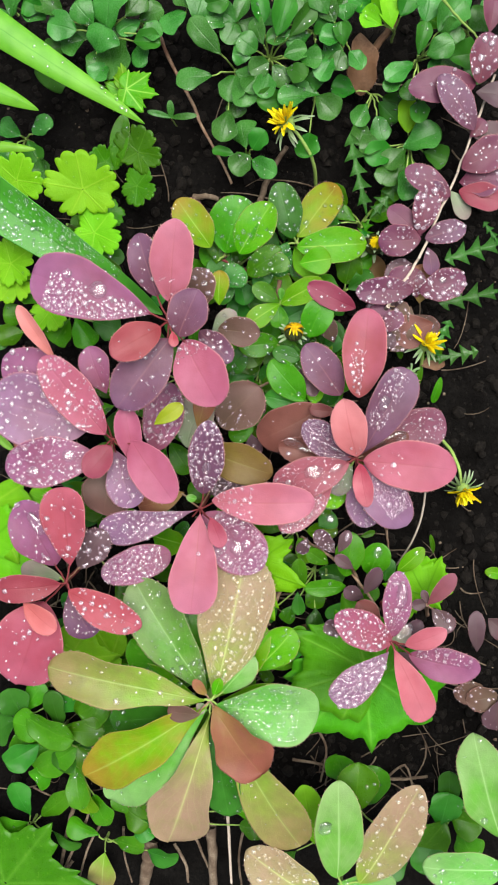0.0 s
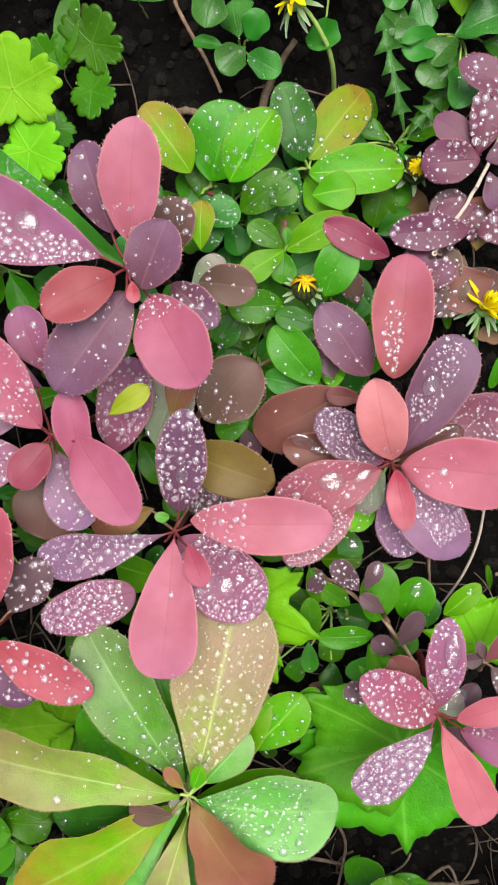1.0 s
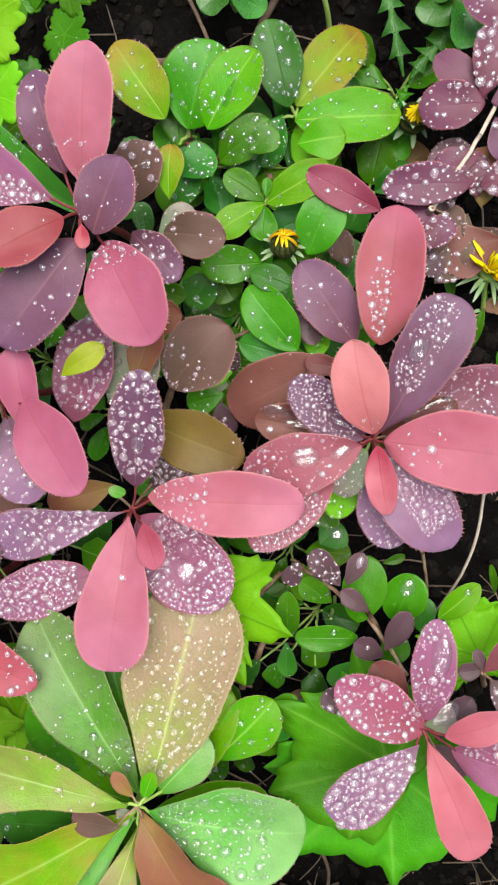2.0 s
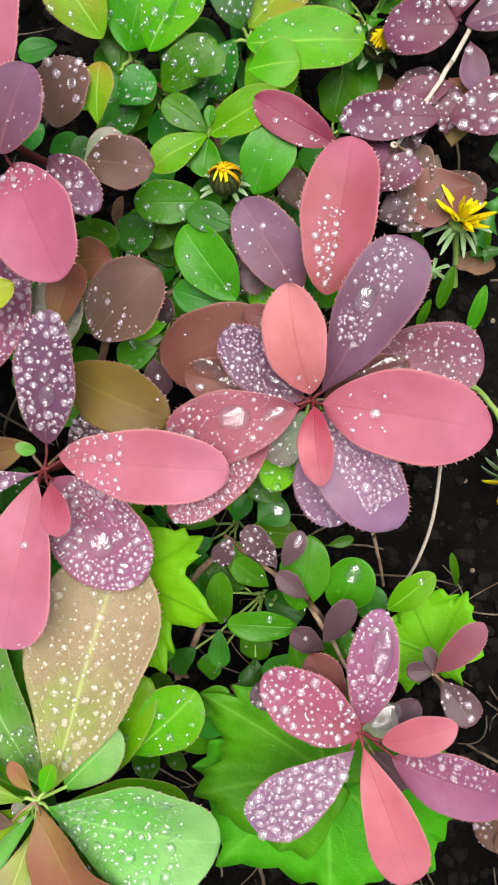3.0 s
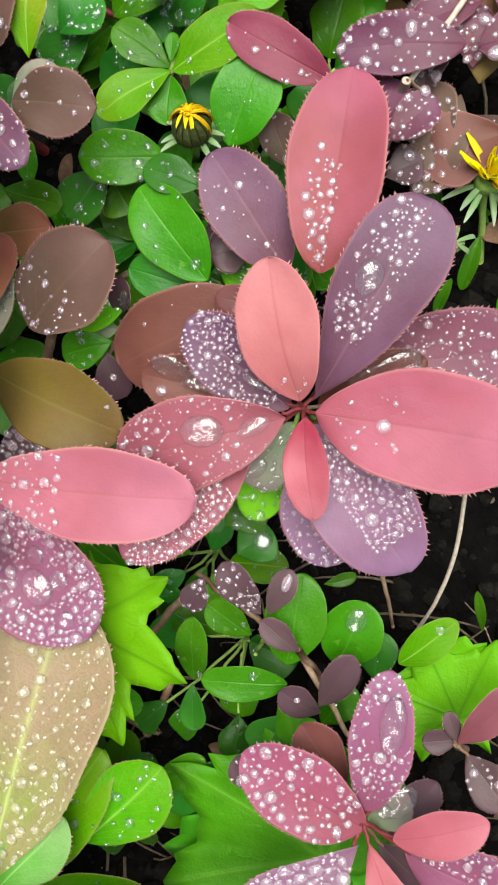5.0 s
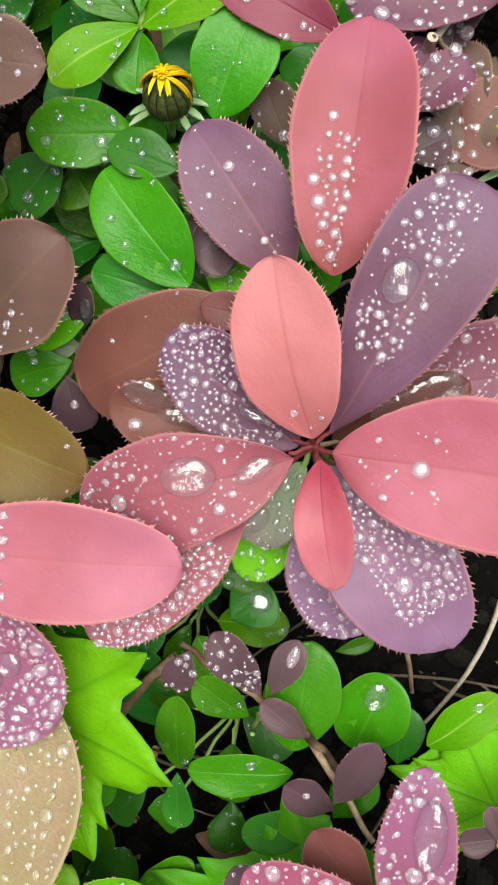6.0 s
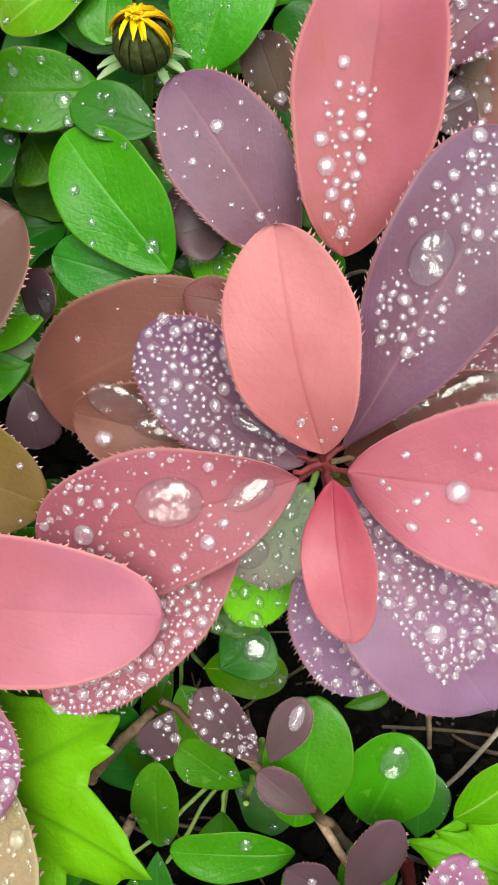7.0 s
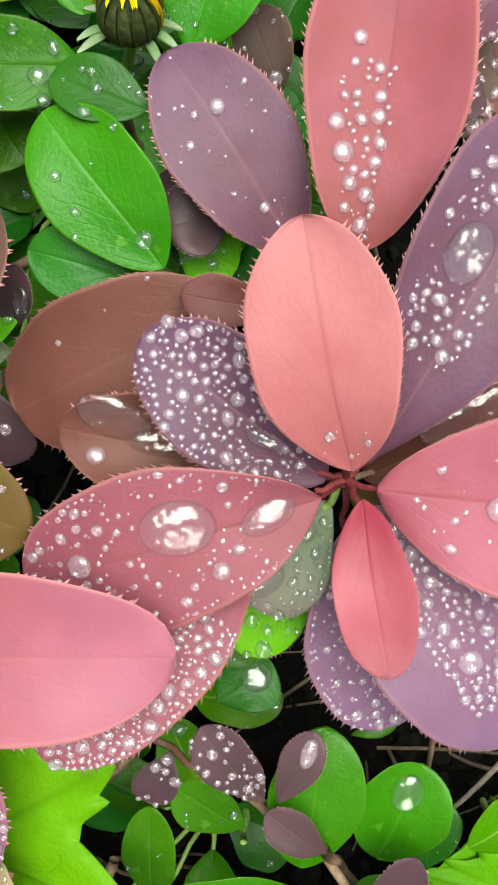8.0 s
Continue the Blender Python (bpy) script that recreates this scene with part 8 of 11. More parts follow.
weed = plant('weed_clump', (-0.1529, 0.0715, 0.0000), 'clump of round-leaved green weeds on the soil', 'weed', 'weeds')
stem(weed, (-0.1529, 0.0715, 0.0000), (-0.1529, 0.0715, 0.0120), 0.0008, 0.0006, GREEN_STEM, (0, 0, 0))
stem(weed, (-0.1529, 0.0715, 0.0120), (-0.1520, 0.0712, 0.0290), .0005, .0004, GREEN_STEM, (0, 0, .003), 'petiole', steps=5)
leaf(weed, (-0.1520, 0.0712, 0.0290), (-0.1684, 0.0713, 0.0297), 0.0144, LIME, roll=4, shape=(0.94, 0.40), teeth=0, cup=0.3, wave=.05)
stem(weed, (-0.1529, 0.0715, 0.0120), (-0.1501, 0.0685, 0.0290), .0005, .0004, GREEN_STEM, (0, 0, .003), 'petiole', steps=5)
leaf(weed, (-0.1501, 0.0685, 0.0290), (-0.1591, 0.0562, 0.0286), 0.0153, GREEN, roll=2, shape=(0.80, 0.47), teeth=0, cup=0.5, wave=.05)
stem(weed, (-0.1529, 0.0715, 0.0120), (-0.1627, 0.0794, 0.0290), .0005, .0004, GREEN_STEM, (0, 0, .003), 'petiole', steps=5)
leaf(weed, (-0.1627, 0.0794, 0.0290), (-0.1738, 0.0863, 0.0329), 0.0143, GREEN, roll=3, shape=(0.79, 0.45), teeth=0, cup=0.6, wave=.05)
stem(weed, (-0.1529, 0.0715, 0.0120), (-0.1473, 0.0697, 0.0290), .0005, .0004, GREEN_STEM, (0, 0, .003), 'petiole', steps=5)
leaf(weed, (-0.1473, 0.0697, 0.0290), (-0.1381, 0.0549, 0.0272), 0.0140, GREEN, roll=3, shape=(1.07, 0.44), teeth=0, cup=0.5, wave=.05)
stem(weed, (-0.1529, 0.0715, 0.0120), (-0.1375, 0.0676, 0.0290), .0005, .0004, GREEN_STEM, (0, 0, .003), 'petiole', steps=5)
leaf(weed, (-0.1375, 0.0676, 0.0290), (-0.1236, 0.0628, 0.0275), 0.0148, TEAL, roll=-13, shape=(0.69, 0.45), teeth=0, cup=-0.1, wave=.05)
stem(weed, (-0.1529, 0.0715, 0.0120), (-0.1712, 0.0713, 0.0290), .0005, .0004, GREEN_STEM, (0, 0, .003), 'petiole', steps=5)
leaf(weed, (-0.1712, 0.0713, 0.0290), (-0.1844, 0.0713, 0.0329), 0.0126, GREEN, roll=-7, shape=(1.12, 0.47), teeth=0, cup=-0.2, wave=.05)
stem(weed, (-0.1529, 0.0715, 0.0120), (-0.1796, 0.0620, 0.0290), .0005, .0004, GREEN_STEM, (0, 0, .003), 'petiole', steps=5)
leaf(weed, (-0.1796, 0.0620, 0.0290), (-0.1970, 0.0571, 0.0280), 0.0142, TEAL, roll=5, shape=(0.76, 0.49), teeth=0, cup=0.0, wave=.05)
stem(weed, (-0.1529, 0.0715, 0.0120), (-0.1753, 0.0618, 0.0290), .0005, .0004, GREEN_STEM, (0, 0, .003), 'petiole', steps=5)
leaf(weed, (-0.1753, 0.0618, 0.0290), (-0.1875, 0.0573, 0.0323), 0.0126, GREEN, roll=11, shape=(0.63, 0.40), teeth=0, cup=0.5, wave=.05)

weed = plant('weed_clump', (-0.1909, -0.1604, 0.0000), 'clump of low green leaves beside dry stalks', 'weed', 'weeds')
stem(weed, (-0.1909, -0.1604, 0.0000), (-0.1909, -0.1604, 0.0112), 0.0008, 0.0006, GREEN_STEM, (0, 0, 0))
stem(weed, (-0.1909, -0.1604, 0.0112), (-0.1844, -0.1515, 0.0270), .0005, .0004, GREEN_STEM, (0, 0, .003), 'petiole', steps=5)
leaf(weed, (-0.1844, -0.1515, 0.0270), (-0.1728, -0.1342, 0.0253), 0.0127, GREEN, roll=5, shape=(1.10, 0.42), teeth=0, cup=-0.0, wave=.05)
stem(weed, (-0.1909, -0.1604, 0.0112), (-0.1807, -0.1509, 0.0330), .0005, .0004, GREEN_STEM, (0, 0, .003), 'petiole', steps=5)
leaf(weed, (-0.1807, -0.1509, 0.0330), (-0.1531, -0.1629, 0.0357), 0.0201, GREEN, roll=13, shape=(0.62, 0.40), teeth=0, cup=0.3, wave=.05)
stem(weed, (-0.1909, -0.1604, 0.0112), (-0.1683, -0.1446, 0.0330), .0005, .0004, GREEN_STEM, (0, 0, .003), 'petiole', steps=5)
leaf(weed, (-0.1683, -0.1446, 0.0330), (-0.1463, -0.1373, 0.0324), 0.0178, TEAL, roll=9, shape=(1.01, 0.39), teeth=0, cup=-0.1, wave=.05)
stem(weed, (-0.1909, -0.1604, 0.0112), (-0.1842, -0.1550, 0.0270), .0005, .0004, GREEN_STEM, (0, 0, .003), 'petiole', steps=5)
leaf(weed, (-0.1842, -0.1550, 0.0270), (-0.1906, -0.1353, 0.0312), 0.0189, TEAL, roll=1, shape=(0.89, 0.39), teeth=0, cup=0.2, wave=.05)
stem(weed, (-0.1909, -0.1604, 0.0112), (-0.1792, -0.1686, 0.0270), .0005, .0004, GREEN_STEM, (0, 0, .003), 'petiole', steps=5)
leaf(weed, (-0.1792, -0.1686, 0.0270), (-0.1734, -0.1834, 0.0274), 0.0134, GREEN, roll=-13, shape=(0.98, 0.39), teeth=0, cup=-0.2, wave=.05)
stem(weed, (-0.1909, -0.1604, 0.0112), (-0.1876, -0.1543, 0.0270), .0005, .0004, GREEN_STEM, (0, 0, .003), 'petiole', steps=5)
leaf(weed, (-0.1876, -0.1543, 0.0270), (-0.2034, -0.1656, 0.0260), 0.0190, TEAL, roll=17, shape=(1.13, 0.44), teeth=0, cup=0.2, wave=.05)
stem(weed, (-0.1909, -0.1604, 0.0112), (-0.1856, -0.1610, 0.0270), .0005, .0004, GREEN_STEM, (0, 0, .003), 'petiole', steps=5)
leaf(weed, (-0.1856, -0.1610, 0.0270), (-0.1853, -0.1768, 0.0297), 0.0138, GREEN, roll=4, shape=(0.92, 0.45), teeth=0, cup=0.3, wave=.05)

weed = plant('weed_clump', (-0.1615, -0.1810, 0.0000), 'clump of low green leaves beside dry stalks', 'weed', 'weeds')
stem(weed, (-0.1615, -0.1810, 0.0000), (-0.1615, -0.1810, 0.0104), 0.0008, 0.0006, GREEN_STEM, (0, 0, 0))
stem(weed, (-0.1615, -0.1810, 0.0104), (-0.1516, -0.1682, 0.0290), .0005, .0004, GREEN_STEM, (0, 0, .003), 'petiole', steps=5)
leaf(weed, (-0.1516, -0.1682, 0.0290), (-0.1779, -0.1858, 0.0270), 0.0174, GREEN, roll=-10, shape=(0.95, 0.47), teeth=0, cup=0.3, wave=.05)
stem(weed, (-0.1615, -0.1810, 0.0104), (-0.1561, -0.1838, 0.0250), .0005, .0004, GREEN_STEM, (0, 0, .003), 'petiole', steps=5)
leaf(weed, (-0.1561, -0.1838, 0.0250), (-0.1520, -0.2075, 0.0297), 0.0140, GREEN, roll=-6, shape=(0.85, 0.50), teeth=0, cup=0.2, wave=.05)
stem(weed, (-0.1615, -0.1810, 0.0104), (-0.1583, -0.1746, 0.0250), .0005, .0004, GREEN_STEM, (0, 0, .003), 'petiole', steps=5)
leaf(weed, (-0.1583, -0.1746, 0.0250), (-0.1650, -0.1831, 0.0299), 0.0154, TEAL, roll=4, shape=(0.61, 0.45), teeth=0, cup=0.6, wave=.05)
stem(weed, (-0.1615, -0.1810, 0.0104), (-0.1686, -0.1839, 0.0250), .0005, .0004, GREEN_STEM, (0, 0, .003), 'petiole', steps=5)
leaf(weed, (-0.1686, -0.1839, 0.0250), (-0.1798, -0.1945, 0.0248), 0.0139, GREEN, roll=3, shape=(0.93, 0.46), teeth=0, cup=0.6, wave=.05)
stem(weed, (-0.1615, -0.1810, 0.0104), (-0.1546, -0.1849, 0.0250), .0005, .0004, GREEN_STEM, (0, 0, .003), 'petiole', steps=5)
leaf(weed, (-0.1546, -0.1849, 0.0250), (-0.1486, -0.2132, 0.0241), 0.0183, FRESH, roll=20, shape=(1.07, 0.46), teeth=0, cup=0.2, wave=.05)
stem(weed, (-0.1615, -0.1810, 0.0104), (-0.1458, -0.2012, 0.0250), .0005, .0004, GREEN_STEM, (0, 0, .003), 'petiole', steps=5)
leaf(weed, (-0.1458, -0.2012, 0.0250), (-0.1376, -0.2184, 0.0273), 0.0158, GREEN, roll=16, shape=(0.69, 0.39), teeth=0, cup=-0.0, wave=.05)

weed = plant('weed_clump', (-0.1291, -0.2194, 0.0000), 'clump of low green leaves beside dry stalks', 'weed', 'weeds')
stem(weed, (-0.1291, -0.2194, 0.0000), (-0.1291, -0.2194, 0.0096), 0.0008, 0.0006, GREEN_STEM, (0, 0, 0))
stem(weed, (-0.1291, -0.2194, 0.0096), (-0.1286, -0.2094, 0.0230), .0005, .0004, GREEN_STEM, (0, 0, .003), 'petiole', steps=5)
leaf(weed, (-0.1286, -0.2094, 0.0230), (-0.1130, -0.2168, 0.0273), 0.0177, GREEN, roll=-13, shape=(0.84, 0.50), teeth=0, cup=0.0, wave=.05)
stem(weed, (-0.1291, -0.2194, 0.0096), (-0.1238, -0.2135, 0.0230), .0005, .0004, GREEN_STEM, (0, 0, .003), 'petiole', steps=5)
leaf(weed, (-0.1238, -0.2135, 0.0230), (-0.1343, -0.2011, 0.0246), 0.0118, GREEN, roll=19, shape=(1.08, 0.46), teeth=0, cup=-0.1, wave=.05)
stem(weed, (-0.1291, -0.2194, 0.0096), (-0.1219, -0.2155, 0.0230), .0005, .0004, GREEN_STEM, (0, 0, .003), 'petiole', steps=5)
leaf(weed, (-0.1219, -0.2155, 0.0230), (-0.1102, -0.2241, 0.0274), 0.0131, TEAL, roll=6, shape=(0.81, 0.46), teeth=0, cup=0.6, wave=.05)
stem(weed, (-0.1291, -0.2194, 0.0096), (-0.0623, -0.2181, 0.0230), .0005, .0004, GREEN_STEM, (0, 0, .003), 'petiole', steps=5)
leaf(weed, (-0.0623, -0.2181, 0.0230), (-0.0469, -0.2191, 0.0240), 0.0135, GREEN, roll=-7, shape=(0.62, 0.40), teeth=0, cup=0.1, wave=.05)
stem(weed, (-0.1291, -0.2194, 0.0096), (-0.0648, -0.2090, 0.0230), .0005, .0004, GREEN_STEM, (0, 0, .003), 'petiole', steps=5)
leaf(weed, (-0.0648, -0.2090, 0.0230), (-0.0508, -0.2080, 0.0237), 0.0109, FRESH, roll=8, shape=(0.62, 0.41), teeth=0, cup=0.1, wave=.05)

weed = plant('weed_clump', (0.0069, -0.2141, 0.0000), "clump of glossy green leaves at the bed's edge", 'weed', 'weeds')
stem(weed, (0.0069, -0.2141, 0.0000), (0.0069, -0.2141, 0.0104), 0.0008, 0.0006, GREEN_STEM, (0, 0, 0))
stem(weed, (0.0069, -0.2141, 0.0104), (-0.0001, -0.1911, 0.0250), .0005, .0004, GREEN_STEM, (0, 0, .003), 'petiole', steps=5)
leaf(weed, (-0.0001, -0.1911, 0.0250), (-0.0077, -0.1720, 0.0266), 0.0183, GREEN, roll=-16, shape=(0.79, 0.39), teeth=0, cup=0.1, wave=.05)
stem(weed, (0.0069, -0.2141, 0.0104), (0.0060, -0.1987, 0.0330), .0005, .0004, GREEN_STEM, (0, 0, .003), 'petiole', steps=5)
leaf(weed, (0.0060, -0.1987, 0.0330), (0.0164, -0.1755, 0.0325), 0.0186, GREEN, roll=3, shape=(0.90, 0.39), teeth=0, cup=-0.1, wave=.05)
stem(weed, (0.0069, -0.2141, 0.0104), (-0.0096, -0.2100, 0.0250), .0005, .0004, GREEN_STEM, (0, 0, .003), 'petiole', steps=5)
leaf(weed, (-0.0096, -0.2100, 0.0250), (-0.0292, -0.2153, 0.0261), 0.0134, LIME, roll=11, shape=(0.65, 0.39), teeth=0, cup=-0.1, wave=.05)
stem(weed, (0.0069, -0.2141, 0.0104), (0.0143, -0.2122, 0.0250), .0005, .0004, GREEN_STEM, (0, 0, .003), 'petiole', steps=5)
leaf(weed, (0.0143, -0.2122, 0.0250), (0.0291, -0.2237, 0.0261), 0.0159, TEAL, roll=18, shape=(0.82, 0.43), teeth=0, cup=0.0, wave=.05)
stem(weed, (0.0069, -0.2141, 0.0104), (-0.0201, -0.2138, 0.0250), .0005, .0004, GREEN_STEM, (0, 0, .003), 'petiole', steps=5)
leaf(weed, (-0.0201, -0.2138, 0.0250), (-0.0376, -0.2174, 0.0285), 0.0164, GREEN, roll=10, shape=(1.04, 0.42), teeth=0, cup=0.1, wave=.05)
stem(weed, (0.0069, -0.2141, 0.0104), (-0.0296, -0.2313, 0.0250), .0005, .0004, GREEN_STEM, (0, 0, .003), 'petiole', steps=5)
leaf(weed, (-0.0296, -0.2313, 0.0250), (-0.0473, -0.2433, 0.0266), 0.0178, GREEN, roll=-1, shape=(1.14, 0.42), teeth=0, cup=-0.0, wave=.05)

weed = plant('weed_clump', (0.0586, -0.2157, 0.0000), "clump of glossy green leaves at the bed's edge", 'weed', 'weeds')
stem(weed, (0.0586, -0.2157, 0.0000), (0.0586, -0.2157, 0.0104), 0.0008, 0.0006, GREEN_STEM, (0, 0, 0))
stem(weed, (0.0586, -0.2157, 0.0104), (0.0556, -0.1965, 0.0250), .0005, .0004, GREEN_STEM, (0, 0, .003), 'petiole', steps=5)
leaf(weed, (0.0556, -0.1965, 0.0250), (0.0544, -0.1781, 0.0290), 0.0130, TEAL, roll=-3, shape=(0.67, 0.44), teeth=0, cup=0.2, wave=.05)
stem(weed, (0.0586, -0.2157, 0.0104), (0.0501, -0.2136, 0.0250), .0005, .0004, GREEN_STEM, (0, 0, .003), 'petiole', steps=5)
leaf(weed, (0.0501, -0.2136, 0.0250), (0.0546, -0.1917, 0.0284), 0.0201, TEAL, roll=8, shape=(0.94, 0.47), teeth=0, cup=-0.0, wave=.05)
stem(weed, (0.0586, -0.2157, 0.0104), (0.0539, -0.2095, 0.0250), .0005, .0004, GREEN_STEM, (0, 0, .003), 'petiole', steps=5)
leaf(weed, (0.0539, -0.2095, 0.0250), (0.0395, -0.2276, 0.0266), 0.0223, GREEN, roll=-3, shape=(0.89, 0.46), teeth=0, cup=0.2, wave=.05)
stem(weed, (0.0586, -0.2157, 0.0104), (0.0563, -0.2070, 0.0250), .0005, .0004, GREEN_STEM, (0, 0, .003), 'petiole', steps=5)
leaf(weed, (0.0563, -0.2070, 0.0250), (0.0731, -0.2099, 0.0296), 0.0181, GREEN, roll=-3, shape=(0.80, 0.49), teeth=0, cup=0.4, wave=.05)
stem(weed, (0.0586, -0.2157, 0.0104), (0.0643, -0.2009, 0.0250), .0005, .0004, GREEN_STEM, (0, 0, .003), 'petiole', steps=5)
leaf(weed, (0.0643, -0.2009, 0.0250), (0.0779, -0.1919, 0.0244), 0.0125, GREEN, roll=-15, shape=(0.90, 0.49), teeth=0, cup=0.5, wave=.05)
stem(weed, (0.0586, -0.2157, 0.0104), (0.0490, -0.2209, 0.0250), .0005, .0004, GREEN_STEM, (0, 0, .003), 'petiole', steps=5)
leaf(weed, (0.0490, -0.2209, 0.0250), (0.0383, -0.2380, 0.0298), 0.0185, TEAL, roll=4, shape=(0.67, 0.44), teeth=0, cup=0.1, wave=.05)
stem(weed, (0.0586, -0.2157, 0.0104), (0.0606, -0.2149, 0.0250), .0005, .0004, GREEN_STEM, (0, 0, .003), 'petiole', steps=5)
leaf(weed, (0.0606, -0.2149, 0.0250), (0.0704, -0.2311, 0.0263), 0.0171, GREEN, roll=14, shape=(1.12, 0.50), teeth=0, cup=-0.2, wave=.05)
stem(weed, (0.0586, -0.2157, 0.0104), (0.0332, -0.2279, 0.0250), .0005, .0004, GREEN_STEM, (0, 0, .003), 'petiole', steps=5)
leaf(weed, (0.0332, -0.2279, 0.0250), (0.0168, -0.2402, 0.0286), 0.0196, TEAL, roll=4, shape=(0.98, 0.49), teeth=0, cup=0.2, wave=.05)

weed = plant('weed_clump', (-0.0200, -0.0708, 0.0000), 'clump of round-leaved green weeds on the soil', 'weed', 'weeds')
stem(weed, (-0.0200, -0.0708, 0.0000), (-0.0200, -0.0708, 0.0064), 0.0008, 0.0006, GREEN_STEM, (0, 0, 0))
stem(weed, (-0.0200, -0.0708, 0.0064), (-0.0249, -0.0672, 0.0150), .0005, .0004, GREEN_STEM, (0, 0, .003), 'petiole', steps=5)
leaf(weed, (-0.0249, -0.0672, 0.0150), (-0.0402, -0.0623, 0.0189), 0.0110, GREEN, roll=8, shape=(0.91, 0.40), teeth=0, cup=-0.2, wave=.05)
stem(weed, (-0.0200, -0.0708, 0.0064), (-0.0201, -0.0769, 0.0150), .0005, .0004, GREEN_STEM, (0, 0, .003), 'petiole', steps=5)
leaf(weed, (-0.0201, -0.0769, 0.0150), (-0.0200, -0.0922, 0.0146), 0.0113, GREEN, roll=-8, shape=(0.78, 0.43), teeth=0, cup=-0.0, wave=.05)
stem(weed, (-0.0200, -0.0708, 0.0064), (-0.0316, -0.0685, 0.0150), .0005, .0004, GREEN_STEM, (0, 0, .003), 'petiole', steps=5)
leaf(weed, (-0.0316, -0.0685, 0.0150), (-0.0461, -0.0677, 0.0186), 0.0124, TEAL, roll=-20, shape=(0.66, 0.47), teeth=0, cup=-0.0, wave=.05)
stem(weed, (-0.0200, -0.0708, 0.0064), (-0.0179, -0.0691, 0.0150), .0005, .0004, GREEN_STEM, (0, 0, .003), 'petiole', steps=5)
leaf(weed, (-0.0179, -0.0691, 0.0150), (-0.0038, -0.0733, 0.0163), 0.0132, TEAL, roll=2, shape=(0.69, 0.40), teeth=0, cup=0.5, wave=.05)
stem(weed, (-0.0200, -0.0708, 0.0064), (-0.0411, -0.0905, 0.0150), .0005, .0004, GREEN_STEM, (0, 0, .003), 'petiole', steps=5)
leaf(weed, (-0.0411, -0.0905, 0.0150), (-0.0491, -0.0984, 0.0166), 0.0090, TEAL, roll=20, shape=(0.88, 0.42), teeth=0, cup=0.0, wave=.05)
stem(weed, (-0.0200, -0.0708, 0.0064), (-0.0314, -0.0893, 0.0150), .0005, .0004, GREEN_STEM, (0, 0, .003), 'petiole', steps=5)
leaf(weed, (-0.0314, -0.0893, 0.0150), (-0.0369, -0.0994, 0.0158), 0.0089, GREEN, roll=11, shape=(1.10, 0.46), teeth=0, cup=0.4, wave=.05)
stem(weed, (-0.0200, -0.0708, 0.0064), (-0.0200, -0.0908, 0.0150), .0005, .0004, GREEN_STEM, (0, 0, .003), 'petiole', steps=5)
leaf(weed, (-0.0200, -0.0908, 0.0150), (-0.0200, -0.1033, 0.0173), 0.0105, TEAL, roll=-19, shape=(1.14, 0.49), teeth=0, cup=-0.2, wave=.05)

weed = plant('weed_clump', (-0.0515, 0.0405, 0.0000), 'clump of round-leaved green weeds on the soil', 'weed', 'weeds')
stem(weed, (-0.0515, 0.0405, 0.0000), (-0.0515, 0.0405, 0.0080), 0.0008, 0.0006, GREEN_STEM, (0, 0, 0))
stem(weed, (-0.0515, 0.0405, 0.0080), (-0.0511, 0.0411, 0.0190), .0005, .0004, GREEN_STEM, (0, 0, .003), 'petiole', steps=5)
leaf(weed, (-0.0511, 0.0411, 0.0190), (-0.0625, 0.0470, 0.0225), 0.0100, GREEN, roll=9, shape=(0.63, 0.47), teeth=0, cup=0.1, wave=.05)
stem(weed, (-0.0515, 0.0405, 0.0080), (-0.0540, 0.0390, 0.0190), .0005, .0004, GREEN_STEM, (0, 0, .003), 'petiole', steps=5)
leaf(weed, (-0.0540, 0.0390, 0.0190), (-0.0657, 0.0313, 0.0236), 0.0136, TEAL, roll=10, shape=(0.65, 0.40), teeth=0, cup=0.5, wave=.05)
stem(weed, (-0.0515, 0.0405, 0.0080), (-0.0522, 0.0360, 0.0190), .0005, .0004, GREEN_STEM, (0, 0, .003), 'petiole', steps=5)
leaf(weed, (-0.0522, 0.0360, 0.0190), (-0.0557, 0.0220, 0.0201), 0.0135, GREEN, roll=1, shape=(0.81, 0.46), teeth=0, cup=-0.1, wave=.05)
stem(weed, (-0.0515, 0.0405, 0.0080), (-0.0598, 0.0463, 0.0190), .0005, .0004, GREEN_STEM, (0, 0, .003), 'petiole', steps=5)
leaf(weed, (-0.0598, 0.0463, 0.0190), (-0.0723, 0.0537, 0.0172), 0.0131, GREEN, roll=1, shape=(1.11, 0.44), teeth=0, cup=0.2, wave=.05)
stem(weed, (-0.0515, 0.0405, 0.0080), (-0.0488, 0.0240, 0.0190), .0005, .0004, GREEN_STEM, (0, 0, .003), 'petiole', steps=5)
leaf(weed, (-0.0488, 0.0240, 0.0190), (-0.0468, 0.0101, 0.0236), 0.0125, GREEN, roll=16, shape=(0.74, 0.45), teeth=0, cup=0.0, wave=.05)
stem(weed, (-0.0515, 0.0405, 0.0080), (-0.0555, 0.0186, 0.0190), .0005, .0004, GREEN_STEM, (0, 0, .003), 'petiole', steps=5)
leaf(weed, (-0.0555, 0.0186, 0.0190), (-0.0585, 0.0031, 0.0218), 0.0134, FRESH, roll=9, shape=(1.03, 0.46), teeth=0, cup=-0.1, wave=.05)
stem(weed, (-0.0515, 0.0405, 0.0080), (-0.0528, 0.0526, 0.0190), .0005, .0004, GREEN_STEM, (0, 0, .003), 'petiole', steps=5)
